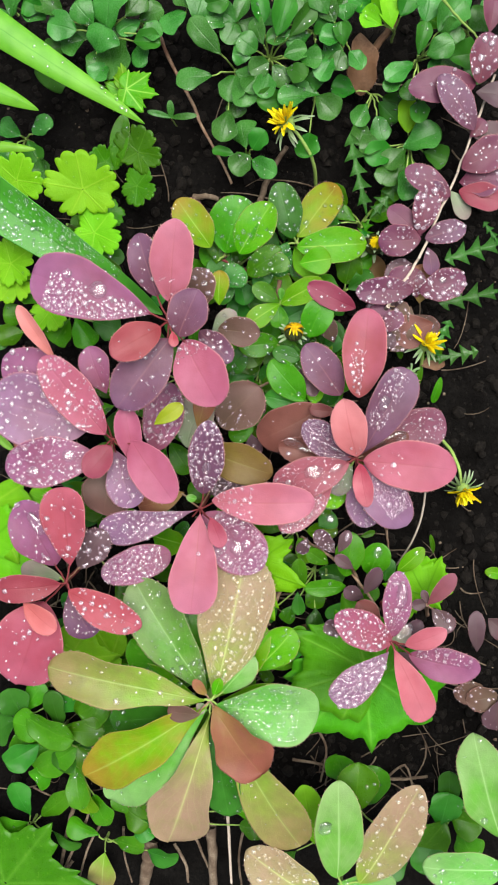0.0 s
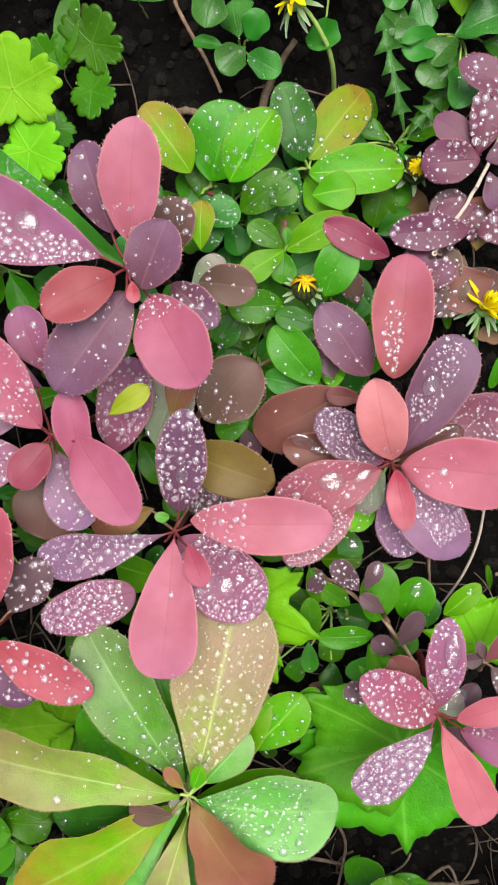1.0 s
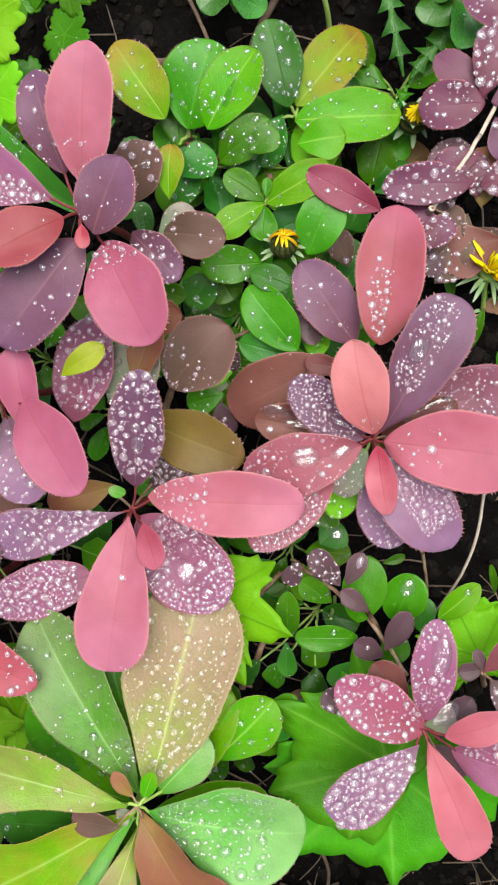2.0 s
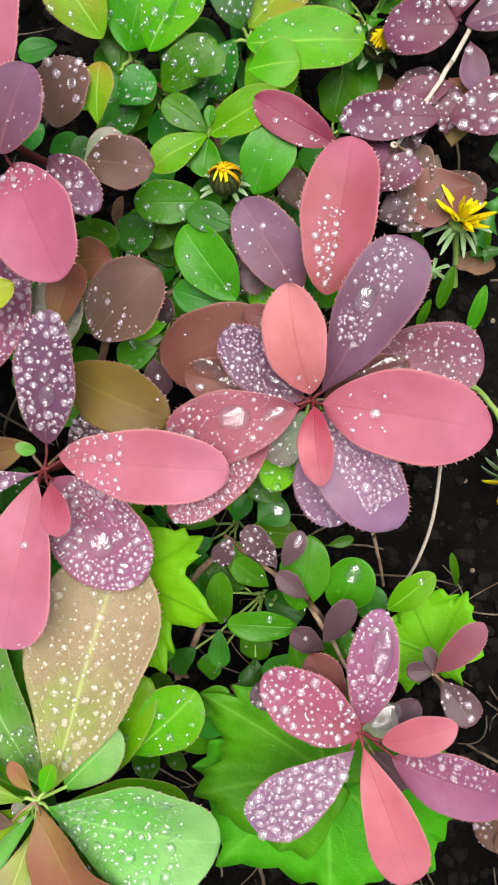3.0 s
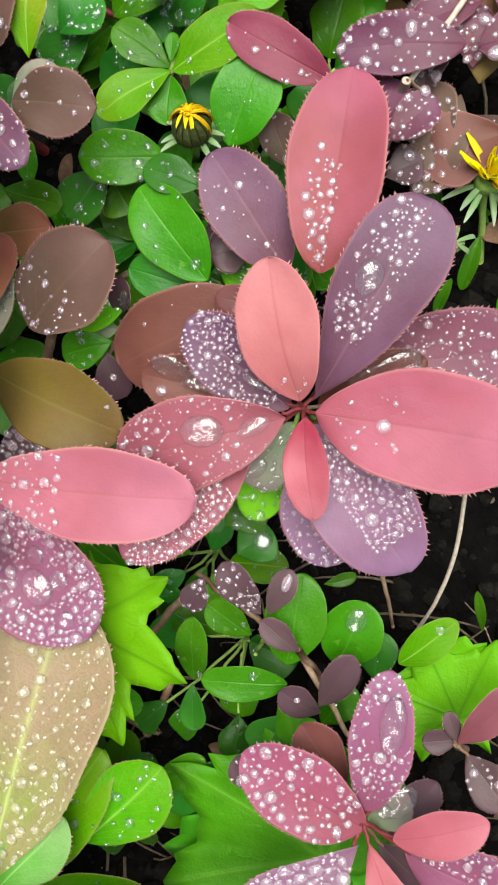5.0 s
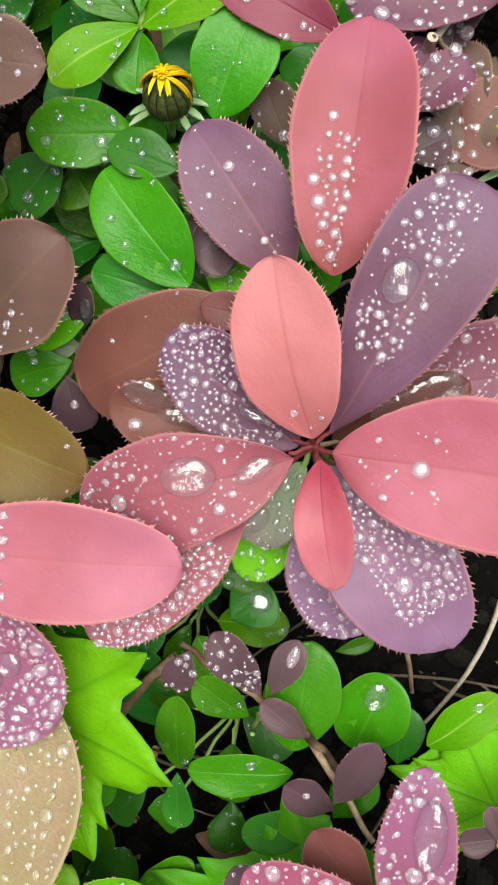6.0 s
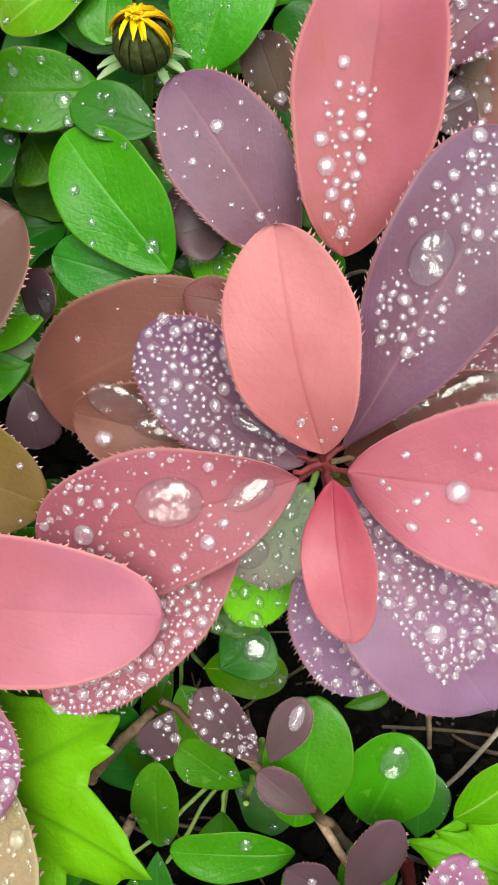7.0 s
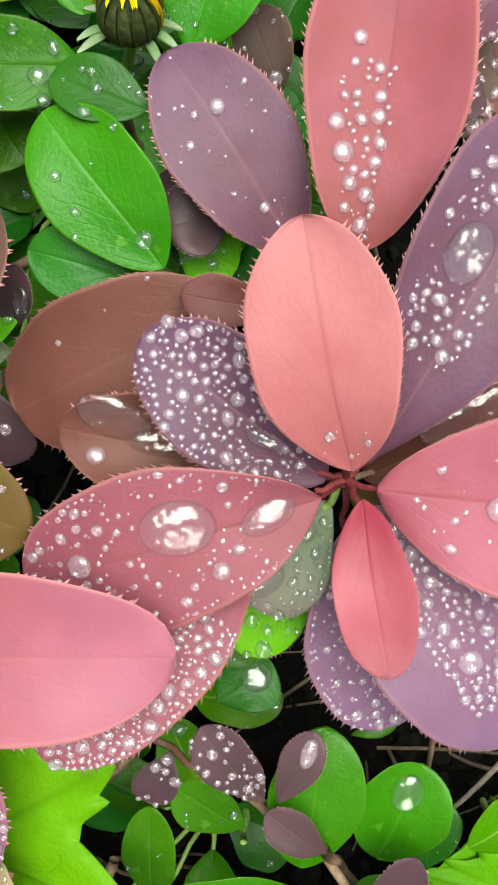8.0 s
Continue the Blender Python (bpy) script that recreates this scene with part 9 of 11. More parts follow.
leaf(weed, (-0.0528, 0.0526, 0.0190), (-0.0548, 0.0653, 0.0206), 0.0103, TEAL, roll=19, shape=(0.69, 0.47), teeth=0, cup=0.3, wave=.05)
stem(weed, (-0.0515, 0.0405, 0.0080), (-0.0469, 0.0528, 0.0190), .0005, .0004, GREEN_STEM, (0, 0, .003), 'petiole', steps=5)
leaf(weed, (-0.0469, 0.0528, 0.0190), (-0.0429, 0.0650, 0.0179), 0.0103, GREEN, roll=14, shape=(0.91, 0.39), teeth=0, cup=0.4, wave=.05)
stem(weed, (-0.0515, 0.0405, 0.0080), (-0.0460, 0.0161, 0.0190), .0005, .0004, GREEN_STEM, (0, 0, .003), 'petiole', steps=5)
leaf(weed, (-0.0460, 0.0161, 0.0190), (-0.0437, 0.0057, 0.0227), 0.0083, TEAL, roll=0, shape=(0.97, 0.46), teeth=0, cup=-0.2, wave=.05)

weed = plant('weed_clump', (-0.0636, 0.0951, 0.0000), 'clump of round-leaved green weeds on the soil', 'weed', 'weeds')
stem(weed, (-0.0636, 0.0951, 0.0000), (-0.0636, 0.0951, 0.0080), 0.0008, 0.0006, GREEN_STEM, (0, 0, 0))
stem(weed, (-0.0636, 0.0951, 0.0080), (-0.0628, 0.0942, 0.0190), .0005, .0004, GREEN_STEM, (0, 0, .003), 'petiole', steps=5)
leaf(weed, (-0.0628, 0.0942, 0.0190), (-0.0746, 0.0829, 0.0189), 0.0131, GREEN, roll=11, shape=(0.66, 0.41), teeth=0, cup=0.1, wave=.05)
stem(weed, (-0.0636, 0.0951, 0.0080), (-0.0615, 0.0895, 0.0190), .0005, .0004, GREEN_STEM, (0, 0, .003), 'petiole', steps=5)
leaf(weed, (-0.0615, 0.0895, 0.0190), (-0.0579, 0.0757, 0.0207), 0.0117, TEAL, roll=-18, shape=(0.80, 0.48), teeth=0, cup=0.4, wave=.05)
stem(weed, (-0.0636, 0.0951, 0.0080), (-0.0696, 0.0877, 0.0190), .0005, .0004, GREEN_STEM, (0, 0, .003), 'petiole', steps=5)
leaf(weed, (-0.0696, 0.0877, 0.0190), (-0.0796, 0.0777, 0.0212), 0.0133, GREEN, roll=20, shape=(1.01, 0.48), teeth=0, cup=0.2, wave=.05)
stem(weed, (-0.0636, 0.0951, 0.0080), (-0.0585, 0.0943, 0.0190), .0005, .0004, GREEN_STEM, (0, 0, .003), 'petiole', steps=5)
leaf(weed, (-0.0585, 0.0943, 0.0190), (-0.0431, 0.0942, 0.0187), 0.0140, TEAL, roll=-15, shape=(1.00, 0.49), teeth=0, cup=-0.0, wave=.05)
stem(weed, (-0.0636, 0.0951, 0.0080), (-0.0771, 0.0945, 0.0190), .0005, .0004, GREEN_STEM, (0, 0, .003), 'petiole', steps=5)
leaf(weed, (-0.0771, 0.0945, 0.0190), (-0.0898, 0.0945, 0.0208), 0.0127, GREEN, roll=-8, shape=(0.94, 0.48), teeth=0, cup=0.3, wave=.05)
stem(weed, (-0.0636, 0.0951, 0.0080), (-0.0604, 0.0988, 0.0190), .0005, .0004, GREEN_STEM, (0, 0, .003), 'petiole', steps=5)
leaf(weed, (-0.0604, 0.0988, 0.0190), (-0.0529, 0.1129, 0.0200), 0.0153, GREEN, roll=-6, shape=(1.14, 0.50), teeth=0, cup=0.4, wave=.05)
stem(weed, (-0.0636, 0.0951, 0.0080), (-0.0342, 0.0918, 0.0190), .0005, .0004, GREEN_STEM, (0, 0, .003), 'petiole', steps=5)
leaf(weed, (-0.0342, 0.0918, 0.0190), (-0.0200, 0.0906, 0.0175), 0.0123, GREEN, roll=-10, shape=(0.68, 0.47), teeth=0, cup=0.0, wave=.05)
stem(weed, (-0.0636, 0.0951, 0.0080), (-0.0528, 0.1039, 0.0190), .0005, .0004, GREEN_STEM, (0, 0, .003), 'petiole', steps=5)
leaf(weed, (-0.0528, 0.1039, 0.0190), (-0.0427, 0.1135, 0.0201), 0.0140, TEAL, roll=4, shape=(0.96, 0.46), teeth=0, cup=0.2, wave=.05)

weed = plant('weed_clump', (-0.0058, 0.0828, 0.0000), 'clump of round-leaved green weeds on the soil', 'weed', 'weeds')
stem(weed, (-0.0058, 0.0828, 0.0000), (-0.0058, 0.0828, 0.0064), 0.0008, 0.0006, GREEN_STEM, (0, 0, 0))
stem(weed, (-0.0058, 0.0828, 0.0064), (-0.0084, 0.0832, 0.0150), .0005, .0004, GREEN_STEM, (0, 0, .003), 'petiole', steps=5)
leaf(weed, (-0.0084, 0.0832, 0.0150), (-0.0219, 0.0877, 0.0149), 0.0134, GREEN, roll=-18, shape=(0.77, 0.38), teeth=0, cup=0.1, wave=.05)
stem(weed, (-0.0058, 0.0828, 0.0064), (-0.0052, 0.0867, 0.0150), .0005, .0004, GREEN_STEM, (0, 0, .003), 'petiole', steps=5)
leaf(weed, (-0.0052, 0.0867, 0.0150), (-0.0018, 0.1012, 0.0192), 0.0144, GREEN, roll=-1, shape=(0.62, 0.41), teeth=0, cup=-0.0, wave=.05)
stem(weed, (-0.0058, 0.0828, 0.0064), (-0.0037, 0.0841, 0.0150), .0005, .0004, GREEN_STEM, (0, 0, .003), 'petiole', steps=5)
leaf(weed, (-0.0037, 0.0841, 0.0150), (0.0088, 0.0923, 0.0167), 0.0114, TEAL, roll=9, shape=(0.85, 0.43), teeth=0, cup=0.1, wave=.05)
stem(weed, (-0.0058, 0.0828, 0.0064), (-0.0063, 0.0822, 0.0150), .0005, .0004, GREEN_STEM, (0, 0, .003), 'petiole', steps=5)
leaf(weed, (-0.0063, 0.0822, 0.0150), (-0.0119, 0.0709, 0.0144), 0.0118, TEAL, roll=10, shape=(0.91, 0.47), teeth=0, cup=0.2, wave=.05)
stem(weed, (-0.0058, 0.0828, 0.0064), (-0.0150, 0.0877, 0.0150), .0005, .0004, GREEN_STEM, (0, 0, .003), 'petiole', steps=5)
leaf(weed, (-0.0150, 0.0877, 0.0150), (-0.0273, 0.0948, 0.0182), 0.0137, GREEN, roll=1, shape=(0.78, 0.47), teeth=0, cup=0.6, wave=.05)
stem(weed, (-0.0058, 0.0828, 0.0064), (0.0024, 0.0893, 0.0150), .0005, .0004, GREEN_STEM, (0, 0, .003), 'petiole', steps=5)
leaf(weed, (0.0024, 0.0893, 0.0150), (0.0146, 0.0989, 0.0134), 0.0132, OLIVE, roll=9, shape=(0.82, 0.48), teeth=0, cup=-0.0, wave=.05)

weed = plant('weed_clump', (-0.0936, -0.1167, 0.0000), 'clump of round-leaved green weeds on the soil', 'weed', 'weeds')
stem(weed, (-0.0936, -0.1167, 0.0000), (-0.0936, -0.1167, 0.0120), 0.0008, 0.0006, GREEN_STEM, (0, 0, 0))
stem(weed, (-0.0936, -0.1167, 0.0120), (-0.0919, -0.1092, 0.0290), .0005, .0004, GREEN_STEM, (0, 0, .003), 'petiole', steps=5)
leaf(weed, (-0.0919, -0.1092, 0.0290), (-0.1086, -0.0914, 0.0301), 0.0189, GREEN, roll=-21, shape=(1.01, 0.40), teeth=0, cup=0.1, wave=.05)
stem(weed, (-0.0936, -0.1167, 0.0120), (-0.1017, -0.0990, 0.0290), .0005, .0004, GREEN_STEM, (0, 0, .003), 'petiole', steps=5)
leaf(weed, (-0.1017, -0.0990, 0.0290), (-0.1174, -0.0831, 0.0288), 0.0176, FRESH, roll=10, shape=(1.12, 0.44), teeth=0, cup=0.1, wave=.05)
stem(weed, (-0.0936, -0.1167, 0.0120), (-0.0720, -0.1162, 0.0290), .0005, .0004, GREEN_STEM, (0, 0, .003), 'petiole', steps=5)
leaf(weed, (-0.0720, -0.1162, 0.0290), (-0.0543, -0.1211, 0.0309), 0.0176, GREEN, roll=-14, shape=(0.77, 0.49), teeth=0, cup=0.3, wave=.05)
stem(weed, (-0.0936, -0.1167, 0.0120), (-0.0589, -0.1093, 0.0290), .0005, .0004, GREEN_STEM, (0, 0, .003), 'petiole', steps=5)
leaf(weed, (-0.0589, -0.1093, 0.0290), (-0.0427, -0.1093, 0.0281), 0.0142, TEAL, roll=9, shape=(0.91, 0.49), teeth=0, cup=0.4, wave=.05)
stem(weed, (-0.0936, -0.1167, 0.0120), (-0.1244, -0.1317, 0.0290), .0005, .0004, GREEN_STEM, (0, 0, .003), 'petiole', steps=5)
leaf(weed, (-0.1244, -0.1317, 0.0290), (-0.1403, -0.1414, 0.0314), 0.0150, FRESH, roll=12, shape=(0.84, 0.41), teeth=0, cup=-0.1, wave=.05)
stem(weed, (-0.0936, -0.1167, 0.0120), (-0.1325, -0.1374, 0.0290), .0005, .0004, GREEN_STEM, (0, 0, .003), 'petiole', steps=5)
leaf(weed, (-0.1325, -0.1374, 0.0290), (-0.1513, -0.1487, 0.0328), 0.0223, GREEN, roll=-17, shape=(1.11, 0.50), teeth=0, cup=0.5, wave=.05)
stem(weed, (-0.0936, -0.1167, 0.0120), (-0.1126, -0.1214, 0.0290), .0005, .0004, GREEN_STEM, (0, 0, .003), 'petiole', steps=5)
leaf(weed, (-0.1126, -0.1214, 0.0290), (-0.1332, -0.1325, 0.0289), 0.0194, GREEN, roll=20, shape=(1.03, 0.39), teeth=0, cup=0.1, wave=.05)

weed = plant('weed_clump', (-0.1666, -0.0357, 0.0000), 'clump of round-leaved green weeds on the soil', 'weed', 'weeds')
stem(weed, (-0.1666, -0.0357, 0.0000), (-0.1666, -0.0357, 0.0104), 0.0008, 0.0006, GREEN_STEM, (0, 0, 0))
stem(weed, (-0.1666, -0.0357, 0.0104), (-0.1600, -0.0336, 0.0250), .0005, .0004, GREEN_STEM, (0, 0, .003), 'petiole', steps=5)
leaf(weed, (-0.1600, -0.0336, 0.0250), (-0.1760, -0.0249, 0.0268), 0.0180, LIME, roll=18, shape=(0.84, 0.49), teeth=0, cup=0.5, wave=.05)
stem(weed, (-0.1666, -0.0357, 0.0104), (-0.1406, -0.0389, 0.0250), .0005, .0004, GREEN_STEM, (0, 0, .003), 'petiole', steps=5)
leaf(weed, (-0.1406, -0.0389, 0.0250), (-0.1216, -0.0445, 0.0248), 0.0120, GREEN, roll=-7, shape=(0.91, 0.40), teeth=0, cup=0.5, wave=.05)
stem(weed, (-0.1666, -0.0357, 0.0104), (-0.1506, -0.0344, 0.0250), .0005, .0004, GREEN_STEM, (0, 0, .003), 'petiole', steps=5)
leaf(weed, (-0.1506, -0.0344, 0.0250), (-0.1357, -0.0362, 0.0269), 0.0108, GREEN, roll=-17, shape=(0.87, 0.45), teeth=0, cup=0.1, wave=.05)
stem(weed, (-0.1666, -0.0357, 0.0104), (-0.1286, -0.0726, 0.0250), .0005, .0004, GREEN_STEM, (0, 0, .003), 'petiole', steps=5)
leaf(weed, (-0.1286, -0.0726, 0.0250), (-0.1160, -0.0859, 0.0281), 0.0185, GREEN, roll=-3, shape=(0.86, 0.46), teeth=0, cup=0.3, wave=.05)
stem(weed, (-0.1666, -0.0357, 0.0104), (-0.1086, -0.0483, 0.0250), .0005, .0004, GREEN_STEM, (0, 0, .003), 'petiole', steps=5)
leaf(weed, (-0.1086, -0.0483, 0.0250), (-0.0910, -0.0520, 0.0296), 0.0149, FRESH, roll=-1, shape=(0.70, 0.48), teeth=0, cup=0.5, wave=.05)
stem(weed, (-0.1666, -0.0357, 0.0104), (-0.1663, -0.0346, 0.0250), .0005, .0004, GREEN_STEM, (0, 0, .003), 'petiole', steps=5)
leaf(weed, (-0.1663, -0.0346, 0.0250), (-0.1826, -0.0427, 0.0277), 0.0142, FRESH, roll=8, shape=(0.93, 0.47), teeth=0, cup=0.2, wave=.05)

weed = plant('seedling', (-0.0957, 0.1712, 0.0000), 'thin grey-green seedling with three narrow leaves', 'weed', 'weeds')
stem(weed, (-0.0957, 0.1712, 0.0000), (-0.0957, 0.1712, 0.0200), 0.0004, 0.0003, GREEN_STEM, (0, 0, 0))
leaf(weed, (-0.0956, 0.1713, 0.0210), (-0.1076, 0.1739, 0.0240), 0.0032, WEED, shape=(0.6, 0.45), teeth=0)
leaf(weed, (-0.0956, 0.1713, 0.0210), (-0.0820, 0.1714, 0.0240), 0.0035, WEED, shape=(0.6, 0.45), teeth=0)
leaf(weed, (-0.0956, 0.1713, 0.0210), (-0.0958, 0.1791, 0.0240), 0.0038, WEED, shape=(0.6, 0.45), teeth=0)

weed = plant('celandine', (-0.1466, 0.1161, 0.0000), 'lime green celandine plant with lobed wet leaves', 'weed', 'weeds')
stem(weed, (-0.1466, 0.1161, 0.0000), (-0.1466, 0.1161, 0.0400), 0.0009, 0.0007, GREEN_STEM, (0, 0, 0))
lobed(weed, (-0.1344, 0.1308, 0.0540), (-0.1364, 0.1477, 0.0570), 0.0183, LIME, lobes=ROUND_LOBES, round_=True, drops=12)
lobed(weed, (-0.1302, 0.1105, 0.0510), (-0.1173, 0.1044, 0.0540), 0.0135, LIME, lobes=ROUND_LOBES, round_=True, drops=12)
lobed(weed, (-0.1678, 0.1359, 0.0520), (-0.1621, 0.1477, 0.0550), 0.0135, LIME, lobes=ROUND_LOBES, round_=True, drops=10)
lobed(weed, (-0.1752, 0.0965, 0.0440), (-0.1637, 0.1030, 0.0470), 0.0122, LIME, lobes=ROUND_LOBES, round_=True, drops=8)
lobed(weed, (-0.1754, 0.0883, 0.0400), (-0.1807, 0.0782, 0.0430), 0.0116, LIME, lobes=ROUND_LOBES, round_=True, drops=6)
lobed(weed, (-0.1593, 0.0726, 0.0340), (-0.1528, 0.0638, 0.0370), 0.0106, LIME, lobes=ROUND_LOBES, round_=True, drops=4)

weed = plant('celandine', (-0.1183, 0.1398, 0.0000), 'green celandine plant with rounded lobed leaves', 'weed', 'weeds')
stem(weed, (-0.1183, 0.1398, 0.0000), (-0.1183, 0.1398, 0.0280), 0.0009, 0.0007, GREEN_STEM, (0, 0, 0))
lobed(weed, (-0.1112, 0.1520, 0.0330), (-0.1056, 0.1628, 0.0360), 0.0128, GREEN, lobes=ROUND_LOBES, round_=True, drops=0)
lobed(weed, (-0.1123, 0.1358, 0.0310), (-0.1025, 0.1316, 0.0340), 0.0099, GREEN, lobes=ROUND_LOBES, round_=True, drops=16)
lobed(weed, (-0.1283, 0.1478, 0.0310), (-0.1326, 0.1550, 0.0340), 0.0095, GREEN, lobes=ROUND_LOBES, round_=True, drops=6)
lobed(weed, (-0.1265, 0.1238, 0.0260), (-0.1319, 0.1186, 0.0290), 0.0077, GREEN, lobes=ROUND_LOBES, round_=True, drops=0)
leaf(weed, (-0.1236, 0.1451, 0.0300), (-0.1172, 0.1702, 0.0340), 0.0097, GREEN, shape=(0.68, 0.55), drops=6)

weed = plant('celandine', (-0.1220, 0.1847, 0.0000), 'small green weed with jagged leaves', 'weed', 'weeds')
stem(weed, (-0.1220, 0.1847, 0.0000), (-0.1220, 0.1847, 0.0260), 0.0007, 0.0005, GREEN_STEM, (0, 0, 0))
lobed(weed, (-0.1165, 0.1829, 0.0320), (-0.0994, 0.1793, 0.0320), 0.0147, FRESH, lobes=MAPLE_LOBES)
lobed(weed, (-0.1169, 0.1835, 0.0300), (-0.1091, 0.1914, 0.0320), 0.0142, FRESH, lobes=MAPLE_LOBES)
lobed(weed, (-0.1192, 0.1832, 0.0260), (-0.1309, 0.1794, 0.0260), 0.0115, FRESH, lobes=MAPLE_LOBES)

weed = plant('weed_clump', (-0.1669, -0.1690, 0.0000), 'clump of low green leaves beside dry stalks', 'weed', 'weeds')
stem(weed, (-0.1669, -0.1690, 0.0000), (-0.1669, -0.1690, 0.0136), 0.0008, 0.0006, GREEN_STEM, (0, 0, 0))
stem(weed, (-0.1669, -0.1690, 0.0136), (-0.1652, -0.1583, 0.0330), .0005, .0004, GREEN_STEM, (0, 0, .003), 'petiole', steps=5)
leaf(weed, (-0.1652, -0.1583, 0.0330), (-0.1889, -0.1544, 0.0323), 0.0188, GREEN, roll=9, shape=(0.89, 0.48), teeth=0, cup=0.0, wave=.05)
stem(weed, (-0.1669, -0.1690, 0.0136), (-0.1600, -0.1591, 0.0330), .0005, .0004, GREEN_STEM, (0, 0, .003), 'petiole', steps=5)
leaf(weed, (-0.1600, -0.1591, 0.0330), (-0.1361, -0.1578, 0.0343), 0.0152, GREEN, roll=-19, shape=(1.03, 0.44), teeth=0, cup=0.2, wave=.05)
stem(weed, (-0.1669, -0.1690, 0.0136), (-0.1615, -0.1565, 0.0330), .0005, .0004, GREEN_STEM, (0, 0, .003), 'petiole', steps=5)
leaf(weed, (-0.1615, -0.1565, 0.0330), (-0.1646, -0.1336, 0.0369), 0.0130, TEAL, roll=-12, shape=(0.80, 0.39), teeth=0, cup=0.0, wave=.05)
stem(weed, (-0.1669, -0.1690, 0.0136), (-0.1741, -0.1671, 0.0330), .0005, .0004, GREEN_STEM, (0, 0, .003), 'petiole', steps=5)
leaf(weed, (-0.1741, -0.1671, 0.0330), (-0.1923, -0.1769, 0.0373), 0.0168, TEAL, roll=-9, shape=(0.83, 0.40), teeth=0, cup=0.4, wave=.05)
stem(weed, (-0.1669, -0.1690, 0.0136), (-0.1522, -0.1683, 0.0330), .0005, .0004, GREEN_STEM, (0, 0, .003), 'petiole', steps=5)
leaf(weed, (-0.1522, -0.1683, 0.0330), (-0.1388, -0.1827, 0.0326), 0.0141, GREEN, roll=-10, shape=(0.77, 0.40), teeth=0, cup=0.5, wave=.05)

weed = plant('weed_clump', (-0.1881, -0.2302, 0.0000), 'clump of low green leaves beside dry stalks', 'weed', 'weeds')
stem(weed, (-0.1881, -0.2302, 0.0000), (-0.1881, -0.2302, 0.0072), 0.0008, 0.0006, GREEN_STEM, (0, 0, 0))
stem(weed, (-0.1881, -0.2302, 0.0072), (-0.1864, -0.2203, 0.0170), .0005, .0004, GREEN_STEM, (0, 0, .003), 'petiole', steps=5)
leaf(weed, (-0.1864, -0.2203, 0.0170), (-0.1951, -0.1991, 0.0181), 0.0140, TEAL, roll=-1, shape=(0.96, 0.45), teeth=0, cup=-0.1, wave=.05)
stem(weed, (-0.1881, -0.2302, 0.0072), (-0.1797, -0.2200, 0.0170), .0005, .0004, GREEN_STEM, (0, 0, .003), 'petiole', steps=5)
leaf(weed, (-0.1797, -0.2200, 0.0170), (-0.1606, -0.2029, 0.0217), 0.0119, GREEN, roll=-8, shape=(0.78, 0.47), teeth=0, cup=-0.1, wave=.05)
stem(weed, (-0.1881, -0.2302, 0.0072), (-0.1877, -0.2249, 0.0170), .0005, .0004, GREEN_STEM, (0, 0, .003), 'petiole', steps=5)
leaf(weed, (-0.1877, -0.2249, 0.0170), (-0.2084, -0.2299, 0.0192), 0.0140, GREEN, roll=-6, shape=(1.00, 0.47), teeth=0, cup=-0.1, wave=.05)
stem(weed, (-0.1881, -0.2302, 0.0072), (-0.1733, -0.2297, 0.0170), .0005, .0004, GREEN_STEM, (0, 0, .003), 'petiole', steps=5)
leaf(weed, (-0.1733, -0.2297, 0.0170), (-0.1559, -0.2372, 0.0186), 0.0117, TEAL, roll=19, shape=(0.97, 0.44), teeth=0, cup=0.4, wave=.05)

weed = plant('weed_clump', (-0.1437, -0.2395, 0.0000), 'clump of low green leaves beside dry stalks', 'weed', 'weeds')
stem(weed, (-0.1437, -0.2395, 0.0000), (-0.1437, -0.2395, 0.0072), 0.0008, 0.0006, GREEN_STEM, (0, 0, 0))
stem(weed, (-0.1437, -0.2395, 0.0072), (-0.1456, -0.2309, 0.0170), .0005, .0004, GREEN_STEM, (0, 0, .003), 'petiole', steps=5)
leaf(weed, (-0.1456, -0.2309, 0.0170), (-0.1636, -0.2224, 0.0163), 0.0148, GREEN, roll=-8, shape=(1.08, 0.47), teeth=0, cup=0.5, wave=.05)
stem(weed, (-0.1437, -0.2395, 0.0072), (-0.1369, -0.2340, 0.0170), .0005, .0004, GREEN_STEM, (0, 0, .003), 'petiole', steps=5)
leaf(weed, (-0.1369, -0.2340, 0.0170), (-0.1179, -0.2350, 0.0217), 0.0137, GREEN, roll=13, shape=(0.99, 0.48), teeth=0, cup=-0.1, wave=.05)
stem(weed, (-0.1437, -0.2395, 0.0072), (-0.1171, -0.2399, 0.0170), .0005, .0004, GREEN_STEM, (0, 0, .003), 'petiole', steps=5)
leaf(weed, (-0.1171, -0.2399, 0.0170), (-0.0991, -0.2456, 0.0162), 0.0162, TEAL, roll=18, shape=(0.70, 0.43), teeth=0, cup=0.2, wave=.05)
stem(weed, (-0.1437, -0.2395, 0.0072), (-0.1422, -0.2418, 0.0170), .0005, .0004, GREEN_STEM, (0, 0, .003), 'petiole', steps=5)
leaf(weed, (-0.1422, -0.2418, 0.0170), (-0.1446, -0.2639, 0.0172), 0.0172, BRONZE, roll=13, shape=(0.93, 0.42), teeth=0, cup=0.2, wave=.05)

